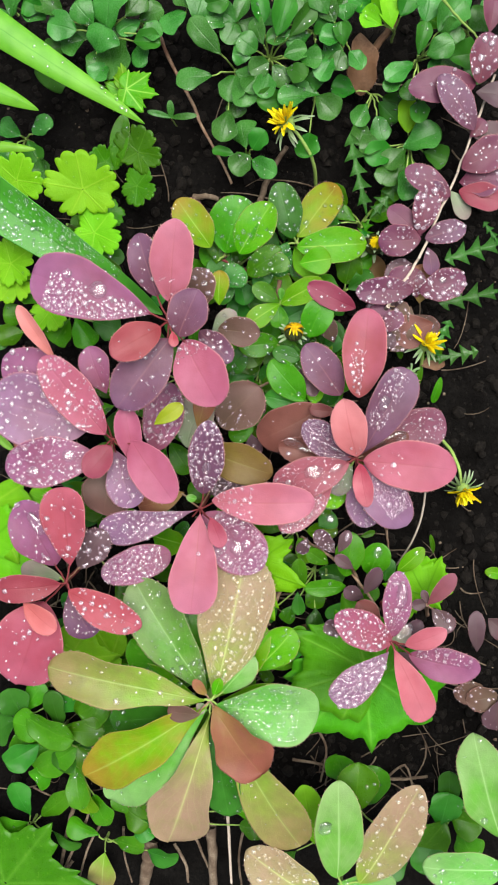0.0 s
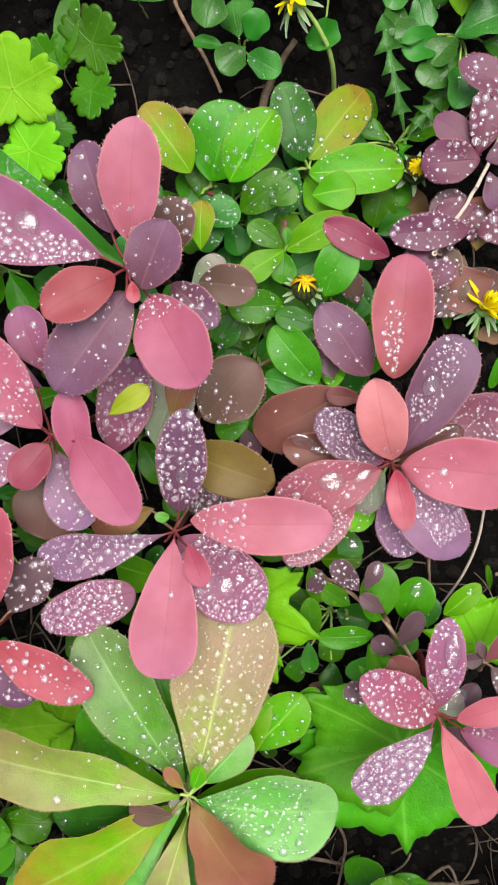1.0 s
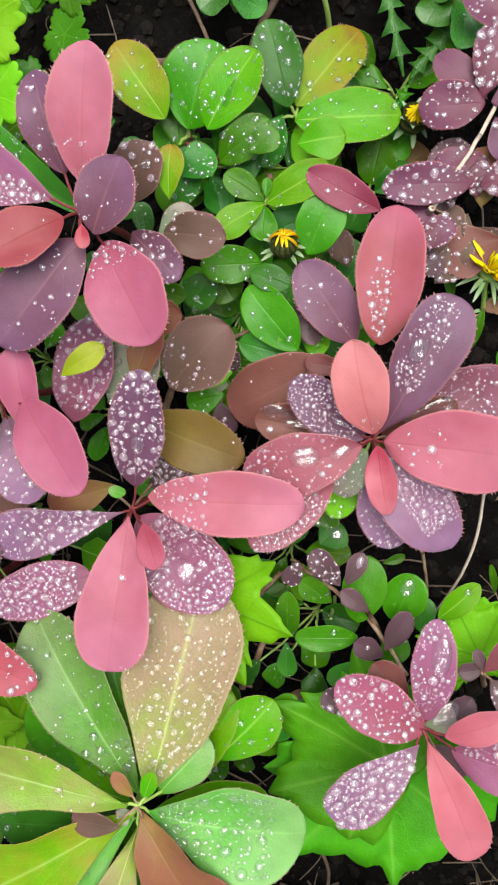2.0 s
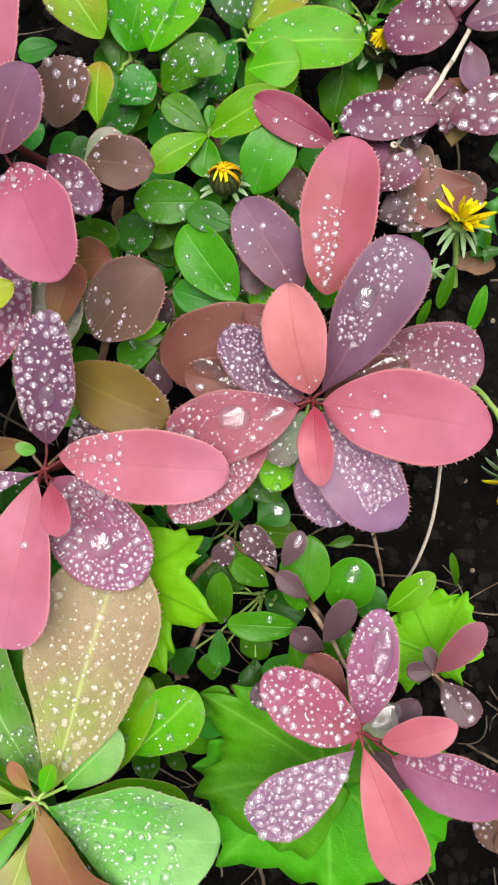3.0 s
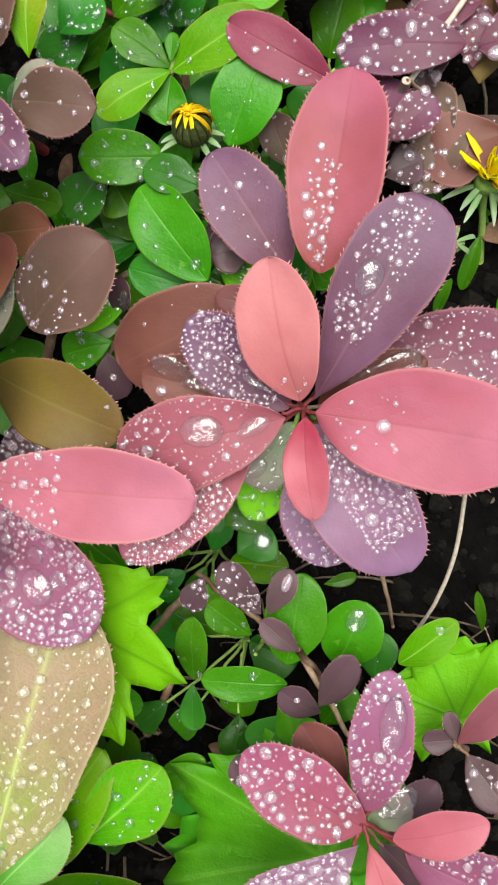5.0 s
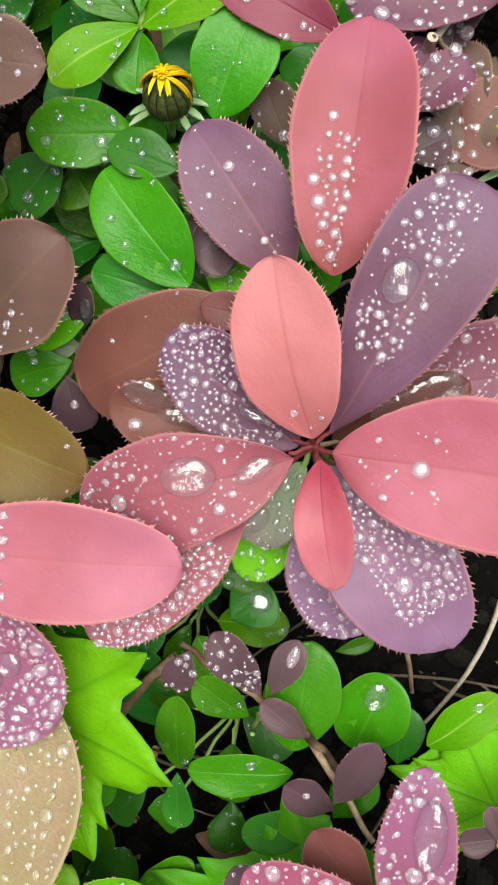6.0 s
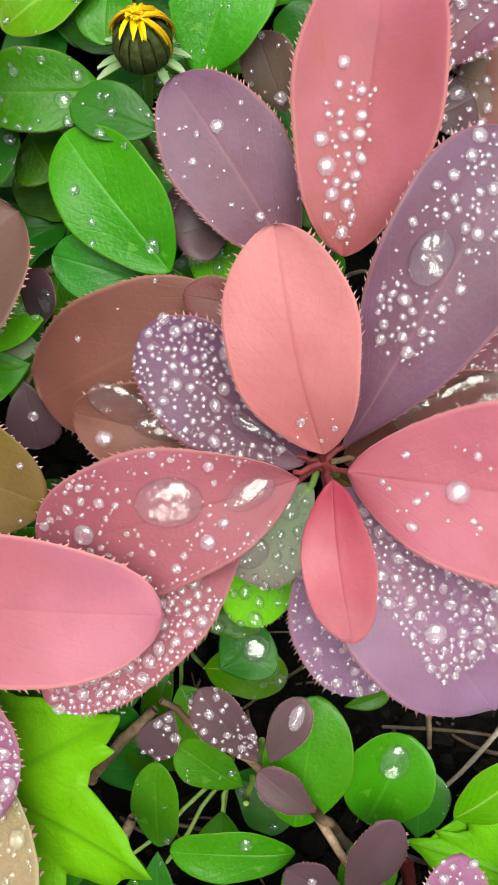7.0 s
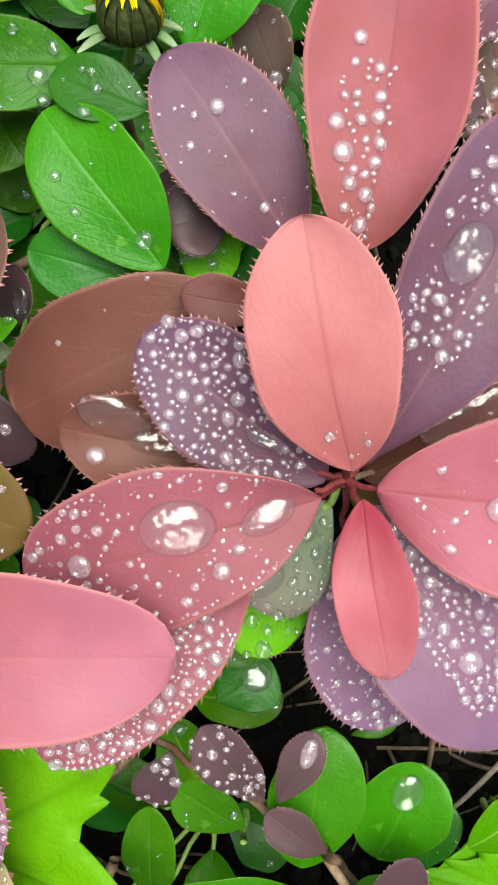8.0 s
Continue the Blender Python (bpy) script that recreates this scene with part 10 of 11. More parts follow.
grass = plant('grass_tuft', (-0.1990, 0.2017, 0.0000), 'tuft of broad bright green grass blades', 'grass', 'grass blades')
leaf(grass, (-0.1899, 0.2162, 0.0700), (-0.1044, 0.1621, 0.0480), 0.0160, BLADE, shape=(0.1, 0.7), teeth=0, cup=-0.25, bend=0.02, wave=0, drops=14, size=0.00040)
leaf(grass, (-0.1931, 0.1847, 0.0600), (-0.1578, 0.1705, 0.0440), 0.0126, BLADE, shape=(0.1, 0.7), teeth=0, cup=-0.3, bend=0.02, wave=0, drops=8)
leaf(grass, (-0.2014, 0.1541, 0.0440), (-0.1602, 0.1520, 0.0440), 0.0062, BLADE, shape=(0.2, 0.5), teeth=0, cup=-0.3, wave=0)

grass = plant('grass_tuft', (-0.2022, 0.1379, 0.0000), 'wide wet grass blade beaded with rain', 'grass', 'grass blades')
leaf(grass, (-0.2080, 0.1484, 0.0620), (-0.0969, 0.0705, 0.0500), 0.0253, WET_BLADE, shape=(0.1, 0.6), teeth=0, cup=0.3, bend=0.02, wave=0, drops=150, size=0.00058, spread=(0.3, 0.8, -0.9, 0.9))
leaf(grass, (-0.1884, 0.0138, 0.0500), (-0.1756, 0.0022, 0.0500), 0.0041, BLADE, teeth=0)

grass = plant('grass_stalk', (0.0594, 0.2051, 0.0000), 'thin green grass stalk over weeds', 'grass', 'grass blades')
stem(grass, (0.0337, 0.2172, 0.0500), (0.0569, 0.2033, 0.0300), 0.0007, 0.0005, GREEN_STEM, (0, 0, 0))

dandelion_plant = plant('dandelion_rosette', (0.0052, 0.1291, 0.0000), 'dandelion rosette of jagged green leaves', 'weed', 'dandelion leaves')
toothed(dandelion_plant, (0.0050, 0.1204, 0.0240), (-0.0046, 0.1591, 0.0340), 0.0113, WEED, pairs=4)
toothed(dandelion_plant, (0.0075, 0.1206, 0.0220), (0.0199, 0.1355, 0.0240), 0.0124, WEED, pairs=3)
toothed(dandelion_plant, (0.0064, 0.1197, 0.0180), (0.0023, 0.1056, 0.0160), 0.0106, GREEN, pairs=3)

dandelion_plant = plant('dandelion_rosette', (0.0806, 0.0936, 0.0000), 'dandelion rosette of jagged green leaves on bare soil', 'weed', 'dandelion leaves')
toothed(dandelion_plant, (0.0758, 0.1075, 0.0180), (0.0453, 0.0983, 0.0220), 0.0136, WEED, pairs=3)
toothed(dandelion_plant, (0.0771, 0.0832, 0.0160), (0.0433, 0.0761, 0.0200), 0.0138, WEED, pairs=3)
toothed(dandelion_plant, (0.0745, 0.1047, 0.0180), (0.0646, 0.1171, 0.0220), 0.0061, WEED, pairs=3)

dandelion_plant = plant('dandelion_rosette', (0.0426, 0.0465, 0.0000), 'dandelion rosette of jagged green leaves beneath the flowers', 'weed', 'dandelion leaves')
toothed(dandelion_plant, (0.0405, 0.0466, 0.0140), (0.0647, 0.0512, 0.0180), 0.0107, WEED, pairs=3)
toothed(dandelion_plant, (0.0405, 0.0466, 0.0140), (0.0496, 0.0674, 0.0180), 0.0107, WEED, pairs=3)
toothed(dandelion_plant, (0.0378, 0.0466, 0.0120), (0.0313, 0.0586, 0.0140), 0.0063, GREEN, pairs=2)

weed = plant('weed_clump', (0.0027, 0.1182, 0.0000), 'clump of round-leaved green weeds on the soil', 'weed', 'weeds')
stem(weed, (0.0027, 0.1182, 0.0000), (0.0027, 0.1182, 0.0072), 0.0008, 0.0006, GREEN_STEM, (0, 0, 0))
stem(weed, (0.0027, 0.1182, 0.0072), (-0.0001, 0.1185, 0.0170), .0005, .0004, GREEN_STEM, (0, 0, .003), 'petiole', steps=5)
leaf(weed, (-0.0001, 0.1185, 0.0170), (-0.0133, 0.1273, 0.0166), 0.0087, GREEN, roll=-3, shape=(1.01, 0.48), teeth=0, cup=-0.1, wave=.05)
stem(weed, (0.0027, 0.1182, 0.0072), (0.0071, 0.1194, 0.0170), .0005, .0004, GREEN_STEM, (0, 0, .003), 'petiole', steps=5)
leaf(weed, (0.0071, 0.1194, 0.0170), (0.0202, 0.1257, 0.0174), 0.0119, GREEN, roll=-15, shape=(0.65, 0.41), teeth=0, cup=0.5, wave=.05)
stem(weed, (0.0027, 0.1182, 0.0072), (-0.0053, 0.1260, 0.0170), .0005, .0004, GREEN_STEM, (0, 0, .003), 'petiole', steps=5)
leaf(weed, (-0.0053, 0.1260, 0.0170), (-0.0142, 0.1365, 0.0193), 0.0093, GREEN, roll=8, shape=(0.77, 0.38), teeth=0, cup=0.5, wave=.05)
stem(weed, (0.0027, 0.1182, 0.0072), (0.0117, 0.1264, 0.0170), .0005, .0004, GREEN_STEM, (0, 0, .003), 'petiole', steps=5)
leaf(weed, (0.0117, 0.1264, 0.0170), (0.0206, 0.1349, 0.0219), 0.0097, GREEN, roll=3, shape=(1.08, 0.40), teeth=0, cup=0.3, wave=.05)
stem(weed, (0.0027, 0.1182, 0.0072), (0.0022, 0.1067, 0.0170), .0005, .0004, GREEN_STEM, (0, 0, .003), 'petiole', steps=5)
leaf(weed, (0.0022, 0.1067, 0.0170), (0.0024, 0.0928, 0.0174), 0.0129, GREEN, roll=-1, shape=(0.68, 0.49), teeth=0, cup=0.2, wave=.05)
stem(weed, (0.0027, 0.1182, 0.0072), (0.0152, 0.1321, 0.0170), .0005, .0004, GREEN_STEM, (0, 0, .003), 'petiole', steps=5)
leaf(weed, (0.0152, 0.1321, 0.0170), (0.0226, 0.1404, 0.0219), 0.0113, GREEN, roll=20, shape=(0.96, 0.39), teeth=0, cup=-0.2, wave=.05)
stem(weed, (0.0027, 0.1182, 0.0072), (-0.0079, 0.1180, 0.0170), .0005, .0004, GREEN_STEM, (0, 0, .003), 'petiole', steps=5)
leaf(weed, (-0.0079, 0.1180, 0.0170), (-0.0202, 0.1187, 0.0219), 0.0097, TEAL, roll=13, shape=(1.06, 0.42), teeth=0, cup=0.4, wave=.05)
stem(weed, (0.0027, 0.1182, 0.0072), (0.0210, 0.1404, 0.0170), .0005, .0004, GREEN_STEM, (0, 0, .003), 'petiole', steps=5)
leaf(weed, (0.0210, 0.1404, 0.0170), (0.0288, 0.1500, 0.0154), 0.0111, GREEN, roll=19, shape=(0.91, 0.47), teeth=0, cup=-0.1, wave=.05)
stem(weed, (0.0027, 0.1182, 0.0072), (0.0027, 0.1153, 0.0170), .0005, .0004, GREEN_STEM, (0, 0, .003), 'petiole', steps=5)
leaf(weed, (0.0027, 0.1153, 0.0170), (0.0075, 0.1013, 0.0179), 0.0105, TEAL, roll=2, shape=(1.07, 0.44), teeth=0, cup=0.3, wave=.05)

weed = plant('weed_clump', (-0.0218, 0.2139, 0.0000), 'clump of round-leaved green weeds on the soil', 'weed', 'weeds')
stem(weed, (-0.0218, 0.2139, 0.0000), (-0.0218, 0.2139, 0.0120), 0.0008, 0.0006, GREEN_STEM, (0, 0, 0))
stem(weed, (-0.0218, 0.2139, 0.0120), (-0.0234, 0.2118, 0.0290), .0005, .0004, GREEN_STEM, (0, 0, .003), 'petiole', steps=5)
leaf(weed, (-0.0234, 0.2118, 0.0290), (-0.0291, 0.2263, 0.0285), 0.0110, WEED, roll=-15, shape=(0.92, 0.50), teeth=0, cup=0.3, wave=.05)
stem(weed, (-0.0218, 0.2139, 0.0120), (-0.0225, 0.2078, 0.0290), .0005, .0004, GREEN_STEM, (0, 0, .003), 'petiole', steps=5)
leaf(weed, (-0.0225, 0.2078, 0.0290), (-0.0134, 0.2154, 0.0320), 0.0093, TEAL, roll=21, shape=(0.72, 0.43), teeth=0, cup=0.1, wave=.05)
stem(weed, (-0.0218, 0.2139, 0.0120), (-0.0242, 0.2077, 0.0290), .0005, .0004, GREEN_STEM, (0, 0, .003), 'petiole', steps=5)
leaf(weed, (-0.0242, 0.2077, 0.0290), (-0.0365, 0.2031, 0.0321), 0.0098, WEED, roll=-11, shape=(1.01, 0.43), teeth=0, cup=-0.1, wave=.05)
stem(weed, (-0.0218, 0.2139, 0.0120), (-0.0177, 0.2034, 0.0290), .0005, .0004, GREEN_STEM, (0, 0, .003), 'petiole', steps=5)
leaf(weed, (-0.0177, 0.2034, 0.0290), (-0.0097, 0.1934, 0.0317), 0.0105, WEED, roll=8, shape=(1.00, 0.47), teeth=0, cup=0.5, wave=.05)
stem(weed, (-0.0218, 0.2139, 0.0120), (-0.0220, 0.2031, 0.0290), .0005, .0004, GREEN_STEM, (0, 0, .003), 'petiole', steps=5)
leaf(weed, (-0.0220, 0.2031, 0.0290), (-0.0220, 0.1917, 0.0310), 0.0092, TEAL, roll=-12, shape=(0.91, 0.40), teeth=0, cup=0.4, wave=.05)
stem(weed, (-0.0218, 0.2139, 0.0120), (-0.0127, 0.2178, 0.0290), .0005, .0004, GREEN_STEM, (0, 0, .003), 'petiole', steps=5)
leaf(weed, (-0.0127, 0.2178, 0.0290), (-0.0039, 0.2274, 0.0275), 0.0104, WEED, roll=9, shape=(0.72, 0.39), teeth=0, cup=0.5, wave=.05)
stem(weed, (-0.0218, 0.2139, 0.0120), (-0.0313, 0.2071, 0.0290), .0005, .0004, GREEN_STEM, (0, 0, .003), 'petiole', steps=5)
leaf(weed, (-0.0313, 0.2071, 0.0290), (-0.0462, 0.2048, 0.0300), 0.0100, WEED, roll=16, shape=(0.89, 0.49), teeth=0, cup=0.6, wave=.05)
stem(weed, (-0.0218, 0.2139, 0.0120), (-0.0357, 0.2121, 0.0290), .0005, .0004, GREEN_STEM, (0, 0, .003), 'petiole', steps=5)
leaf(weed, (-0.0357, 0.2121, 0.0290), (-0.0503, 0.2167, 0.0275), 0.0086, WEED, roll=6, shape=(1.03, 0.44), teeth=0, cup=0.5, wave=.05)

weed = plant('weed_clump', (-0.0625, 0.2207, 0.0000), 'clump of round-leaved green weeds on the soil', 'weed', 'weeds')
stem(weed, (-0.0625, 0.2207, 0.0000), (-0.0625, 0.2207, 0.0112), 0.0008, 0.0006, GREEN_STEM, (0, 0, 0))
stem(weed, (-0.0625, 0.2207, 0.0112), (-0.0608, 0.2150, 0.0270), .0005, .0004, GREEN_STEM, (0, 0, .003), 'petiole', steps=5)
leaf(weed, (-0.0608, 0.2150, 0.0270), (-0.0726, 0.2227, 0.0302), 0.0120, WEED, roll=-10, shape=(1.05, 0.41), teeth=0, cup=0.2, wave=.05)
stem(weed, (-0.0625, 0.2207, 0.0112), (-0.0619, 0.2142, 0.0270), .0005, .0004, GREEN_STEM, (0, 0, .003), 'petiole', steps=5)
leaf(weed, (-0.0619, 0.2142, 0.0270), (-0.0550, 0.2268, 0.0273), 0.0090, WEED, roll=-6, shape=(0.72, 0.41), teeth=0, cup=0.6, wave=.05)
stem(weed, (-0.0625, 0.2207, 0.0112), (-0.0604, 0.2149, 0.0270), .0005, .0004, GREEN_STEM, (0, 0, .003), 'petiole', steps=5)
leaf(weed, (-0.0604, 0.2149, 0.0270), (-0.0482, 0.2106, 0.0252), 0.0095, WEED, roll=6, shape=(0.89, 0.44), teeth=0, cup=0.3, wave=.05)
stem(weed, (-0.0625, 0.2207, 0.0112), (-0.0613, 0.2152, 0.0270), .0005, .0004, GREEN_STEM, (0, 0, .003), 'petiole', steps=5)
leaf(weed, (-0.0613, 0.2152, 0.0270), (-0.0669, 0.2044, 0.0283), 0.0108, WEED, roll=1, shape=(0.61, 0.45), teeth=0, cup=-0.0, wave=.05)
stem(weed, (-0.0625, 0.2207, 0.0112), (-0.0653, 0.2154, 0.0270), .0005, .0004, GREEN_STEM, (0, 0, .003), 'petiole', steps=5)
leaf(weed, (-0.0653, 0.2154, 0.0270), (-0.0765, 0.2140, 0.0319), 0.0083, WEED, roll=-3, shape=(0.69, 0.40), teeth=0, cup=0.2, wave=.05)
stem(weed, (-0.0625, 0.2207, 0.0112), (-0.0598, 0.2087, 0.0270), .0005, .0004, GREEN_STEM, (0, 0, .003), 'petiole', steps=5)
leaf(weed, (-0.0598, 0.2087, 0.0270), (-0.0574, 0.1981, 0.0259), 0.0103, WEED, roll=15, shape=(1.13, 0.47), teeth=0, cup=-0.0, wave=.05)

weed = plant('weed_clump', (0.0077, 0.1841, 0.0000), 'clump of round-leaved green weeds on the soil', 'weed', 'weeds')
stem(weed, (0.0077, 0.1841, 0.0000), (0.0077, 0.1841, 0.0072), 0.0008, 0.0006, GREEN_STEM, (0, 0, 0))
stem(weed, (0.0077, 0.1841, 0.0072), (0.0045, 0.1772, 0.0170), .0005, .0004, GREEN_STEM, (0, 0, .003), 'petiole', steps=5)
leaf(weed, (0.0045, 0.1772, 0.0170), (-0.0019, 0.1660, 0.0200), 0.0105, WEED, roll=-10, shape=(1.04, 0.42), teeth=0, cup=0.5, wave=.05)
stem(weed, (0.0077, 0.1841, 0.0072), (0.0108, 0.1778, 0.0170), .0005, .0004, GREEN_STEM, (0, 0, .003), 'petiole', steps=5)
leaf(weed, (0.0108, 0.1778, 0.0170), (0.0206, 0.1683, 0.0171), 0.0100, TEAL, roll=20, shape=(0.77, 0.48), teeth=0, cup=-0.1, wave=.05)
stem(weed, (0.0077, 0.1841, 0.0072), (0.0098, 0.1712, 0.0170), .0005, .0004, GREEN_STEM, (0, 0, .003), 'petiole', steps=5)
leaf(weed, (0.0098, 0.1712, 0.0170), (0.0133, 0.1585, 0.0168), 0.0106, WEED, roll=10, shape=(0.71, 0.42), teeth=0, cup=-0.1, wave=.05)
stem(weed, (0.0077, 0.1841, 0.0072), (-0.0011, 0.1832, 0.0170), .0005, .0004, GREEN_STEM, (0, 0, .003), 'petiole', steps=5)
leaf(weed, (-0.0011, 0.1832, 0.0170), (-0.0137, 0.1854, 0.0190), 0.0114, TEAL, roll=0, shape=(1.00, 0.49), teeth=0, cup=0.5, wave=.05)
stem(weed, (0.0077, 0.1841, 0.0072), (0.0126, 0.1800, 0.0170), .0005, .0004, GREEN_STEM, (0, 0, .003), 'petiole', steps=5)
leaf(weed, (0.0126, 0.1800, 0.0170), (0.0240, 0.1764, 0.0194), 0.0087, TEAL, roll=21, shape=(0.72, 0.50), teeth=0, cup=0.4, wave=.05)
stem(weed, (0.0077, 0.1841, 0.0072), (0.0030, 0.1677, 0.0170), .0005, .0004, GREEN_STEM, (0, 0, .003), 'petiole', steps=5)
leaf(weed, (0.0030, 0.1677, 0.0170), (-0.0002, 0.1562, 0.0197), 0.0116, WEED, roll=-3, shape=(0.79, 0.43), teeth=0, cup=0.4, wave=.05)

weed = plant('weed_clump', (-0.1127, 0.2224, 0.0000), 'clump of round-leaved green weeds on the soil', 'weed', 'weeds')
stem(weed, (-0.1127, 0.2224, 0.0000), (-0.1127, 0.2224, 0.0104), 0.0008, 0.0006, GREEN_STEM, (0, 0, 0))
stem(weed, (-0.1127, 0.2224, 0.0104), (-0.1098, 0.2174, 0.0250), .0005, .0004, GREEN_STEM, (0, 0, .003), 'petiole', steps=5)
leaf(weed, (-0.1098, 0.2174, 0.0250), (-0.1210, 0.2110, 0.0284), 0.0107, WEED, roll=15, shape=(0.89, 0.42), teeth=0, cup=-0.1, wave=.05)
stem(weed, (-0.1127, 0.2224, 0.0104), (-0.1153, 0.2149, 0.0250), .0005, .0004, GREEN_STEM, (0, 0, .003), 'petiole', steps=5)
leaf(weed, (-0.1153, 0.2149, 0.0250), (-0.1276, 0.2091, 0.0260), 0.0112, TEAL, roll=-1, shape=(1.07, 0.48), teeth=0, cup=0.1, wave=.05)
stem(weed, (-0.1127, 0.2224, 0.0104), (-0.1104, 0.2171, 0.0250), .0005, .0004, GREEN_STEM, (0, 0, .003), 'petiole', steps=5)
leaf(weed, (-0.1104, 0.2171, 0.0250), (-0.0979, 0.2224, 0.0254), 0.0130, WEED, roll=-11, shape=(0.75, 0.40), teeth=0, cup=0.3, wave=.05)
stem(weed, (-0.1127, 0.2224, 0.0104), (-0.1102, 0.2069, 0.0250), .0005, .0004, GREEN_STEM, (0, 0, .003), 'petiole', steps=5)
leaf(weed, (-0.1102, 0.2069, 0.0250), (-0.1098, 0.1942, 0.0282), 0.0098, WEED, roll=14, shape=(0.61, 0.39), teeth=0, cup=-0.1, wave=.05)
stem(weed, (-0.1127, 0.2224, 0.0104), (-0.1286, 0.2168, 0.0250), .0005, .0004, GREEN_STEM, (0, 0, .003), 'petiole', steps=5)
leaf(weed, (-0.1286, 0.2168, 0.0250), (-0.1436, 0.2169, 0.0236), 0.0140, WEED, roll=-13, shape=(0.76, 0.39), teeth=0, cup=0.4, wave=.05)
stem(weed, (-0.1127, 0.2224, 0.0104), (-0.1388, 0.2091, 0.0250), .0005, .0004, GREEN_STEM, (0, 0, .003), 'petiole', steps=5)
leaf(weed, (-0.1388, 0.2091, 0.0250), (-0.1509, 0.2054, 0.0256), 0.0135, WEED, roll=9, shape=(0.91, 0.44), teeth=0, cup=0.3, wave=.05)
stem(weed, (-0.1127, 0.2224, 0.0104), (-0.1473, 0.2067, 0.0250), .0005, .0004, GREEN_STEM, (0, 0, .003), 'petiole', steps=5)
leaf(weed, (-0.1473, 0.2067, 0.0250), (-0.1602, 0.2030, 0.0250), 0.0117, TEAL, roll=-0, shape=(1.07, 0.45), teeth=0, cup=0.1, wave=.05)
stem(weed, (-0.1127, 0.2224, 0.0104), (-0.1271, 0.1976, 0.0250), .0005, .0004, GREEN_STEM, (0, 0, .003), 'petiole', steps=5)
leaf(weed, (-0.1271, 0.1976, 0.0250), (-0.1335, 0.1879, 0.0292), 0.0121, WEED, roll=10, shape=(1.12, 0.41), teeth=0, cup=0.4, wave=.05)

weed = plant('weed_clump', (0.0558, 0.2129, 0.0000), 'clump of round-leaved green weeds on the soil', 'weed', 'weeds')
stem(weed, (0.0558, 0.2129, 0.0000), (0.0558, 0.2129, 0.0088), 0.0008, 0.0006, GREEN_STEM, (0, 0, 0))
stem(weed, (0.0558, 0.2129, 0.0088), (0.0488, 0.1994, 0.0210), .0005, .0004, GREEN_STEM, (0, 0, .003), 'petiole', steps=5)
leaf(weed, (0.0488, 0.1994, 0.0210), (0.0419, 0.1855, 0.0257), 0.0133, WEED, roll=-17, shape=(1.03, 0.48), teeth=0, cup=0.1, wave=.05)
stem(weed, (0.0558, 0.2129, 0.0088), (0.0540, 0.2093, 0.0210), .0005, .0004, GREEN_STEM, (0, 0, .003), 'petiole', steps=5)
leaf(weed, (0.0540, 0.2093, 0.0210), (0.0630, 0.2174, 0.0254), 0.0140, WEED, roll=1, shape=(1.12, 0.50), teeth=0, cup=0.2, wave=.05)
stem(weed, (0.0558, 0.2129, 0.0088), (0.0593, 0.2145, 0.0210), .0005, .0004, GREEN_STEM, (0, 0, .003), 'petiole', steps=5)
leaf(weed, (0.0593, 0.2145, 0.0210), (0.0695, 0.2244, 0.0200), 0.0127, WEED, roll=8, shape=(0.82, 0.48), teeth=0, cup=0.0, wave=.05)
stem(weed, (0.0558, 0.2129, 0.0088), (0.0522, 0.2142, 0.0210), .0005, .0004, GREEN_STEM, (0, 0, .003), 'petiole', steps=5)
leaf(weed, (0.0522, 0.2142, 0.0210), (0.0487, 0.2276, 0.0213), 0.0117, WEED, roll=12, shape=(1.12, 0.40), teeth=0, cup=-0.1, wave=.05)
stem(weed, (0.0558, 0.2129, 0.0088), (0.0432, 0.2125, 0.0210), .0005, .0004, GREEN_STEM, (0, 0, .003), 'petiole', steps=5)
leaf(weed, (0.0432, 0.2125, 0.0210), (0.0306, 0.2174, 0.0197), 0.0108, FRESH, roll=11, shape=(0.74, 0.48), teeth=0, cup=0.4, wave=.05)
stem(weed, (0.0558, 0.2129, 0.0088), (0.0569, 0.1959, 0.0210), .0005, .0004, GREEN_STEM, (0, 0, .003), 'petiole', steps=5)
leaf(weed, (0.0569, 0.1959, 0.0210), (0.0597, 0.1841, 0.0216), 0.0131, WEED, roll=22, shape=(0.63, 0.42), teeth=0, cup=0.2, wave=.05)
stem(weed, (0.0558, 0.2129, 0.0088), (0.0443, 0.1981, 0.0210), .0005, .0004, GREEN_STEM, (0, 0, .003), 'petiole', steps=5)
leaf(weed, (0.0443, 0.1981, 0.0210), (0.0355, 0.1874, 0.0245), 0.0107, WEED, roll=3, shape=(0.69, 0.47), teeth=0, cup=0.1, wave=.05)
dandelion((-0.0212, 0.1357, 0.0000), (-0.0376, 0.1641, 0.0420), (-0.55, 0.35, 0.6), 0.0091, 85, 'half-open yellow dandelion on a pale green stem', (0.004, 0.0, 0.008), 40, False)
closing_bud((-0.0432, 0.0641, 0.0000), (-0.0319, 0.0615, 0.0470), (0.03, 0.42, 0.9), 0.0044, 'closing yellow dandelion bud with turned-back bracts')
dandelion((0.0373, 0.0376, 0.0000), (0.0366, 0.0563, 0.0280), (0.20, 0.45, 0.8), 0.0080, 70, 'ragged yellow dandelion flower over the soil', (0, 0, 0), 34, False)
dandelion((0.0081, 0.0981, 0.0000), (0.0093, 0.1065, 0.0300), (0.3, 0.3, 0.9), 0.0063, 40, 'small closing yellow dandelion among purple leaves', (0, 0, 0), 50, True)
dandelion((0.0451, 0.0056, 0.0000), (0.0582, -0.0235, 0.0240), (0.1, -0.75, 0.6), 0.0080, 70, 'drooping yellow dandelion flower on a bent stem', (0.002, 0.003, 0.006), 40, False)

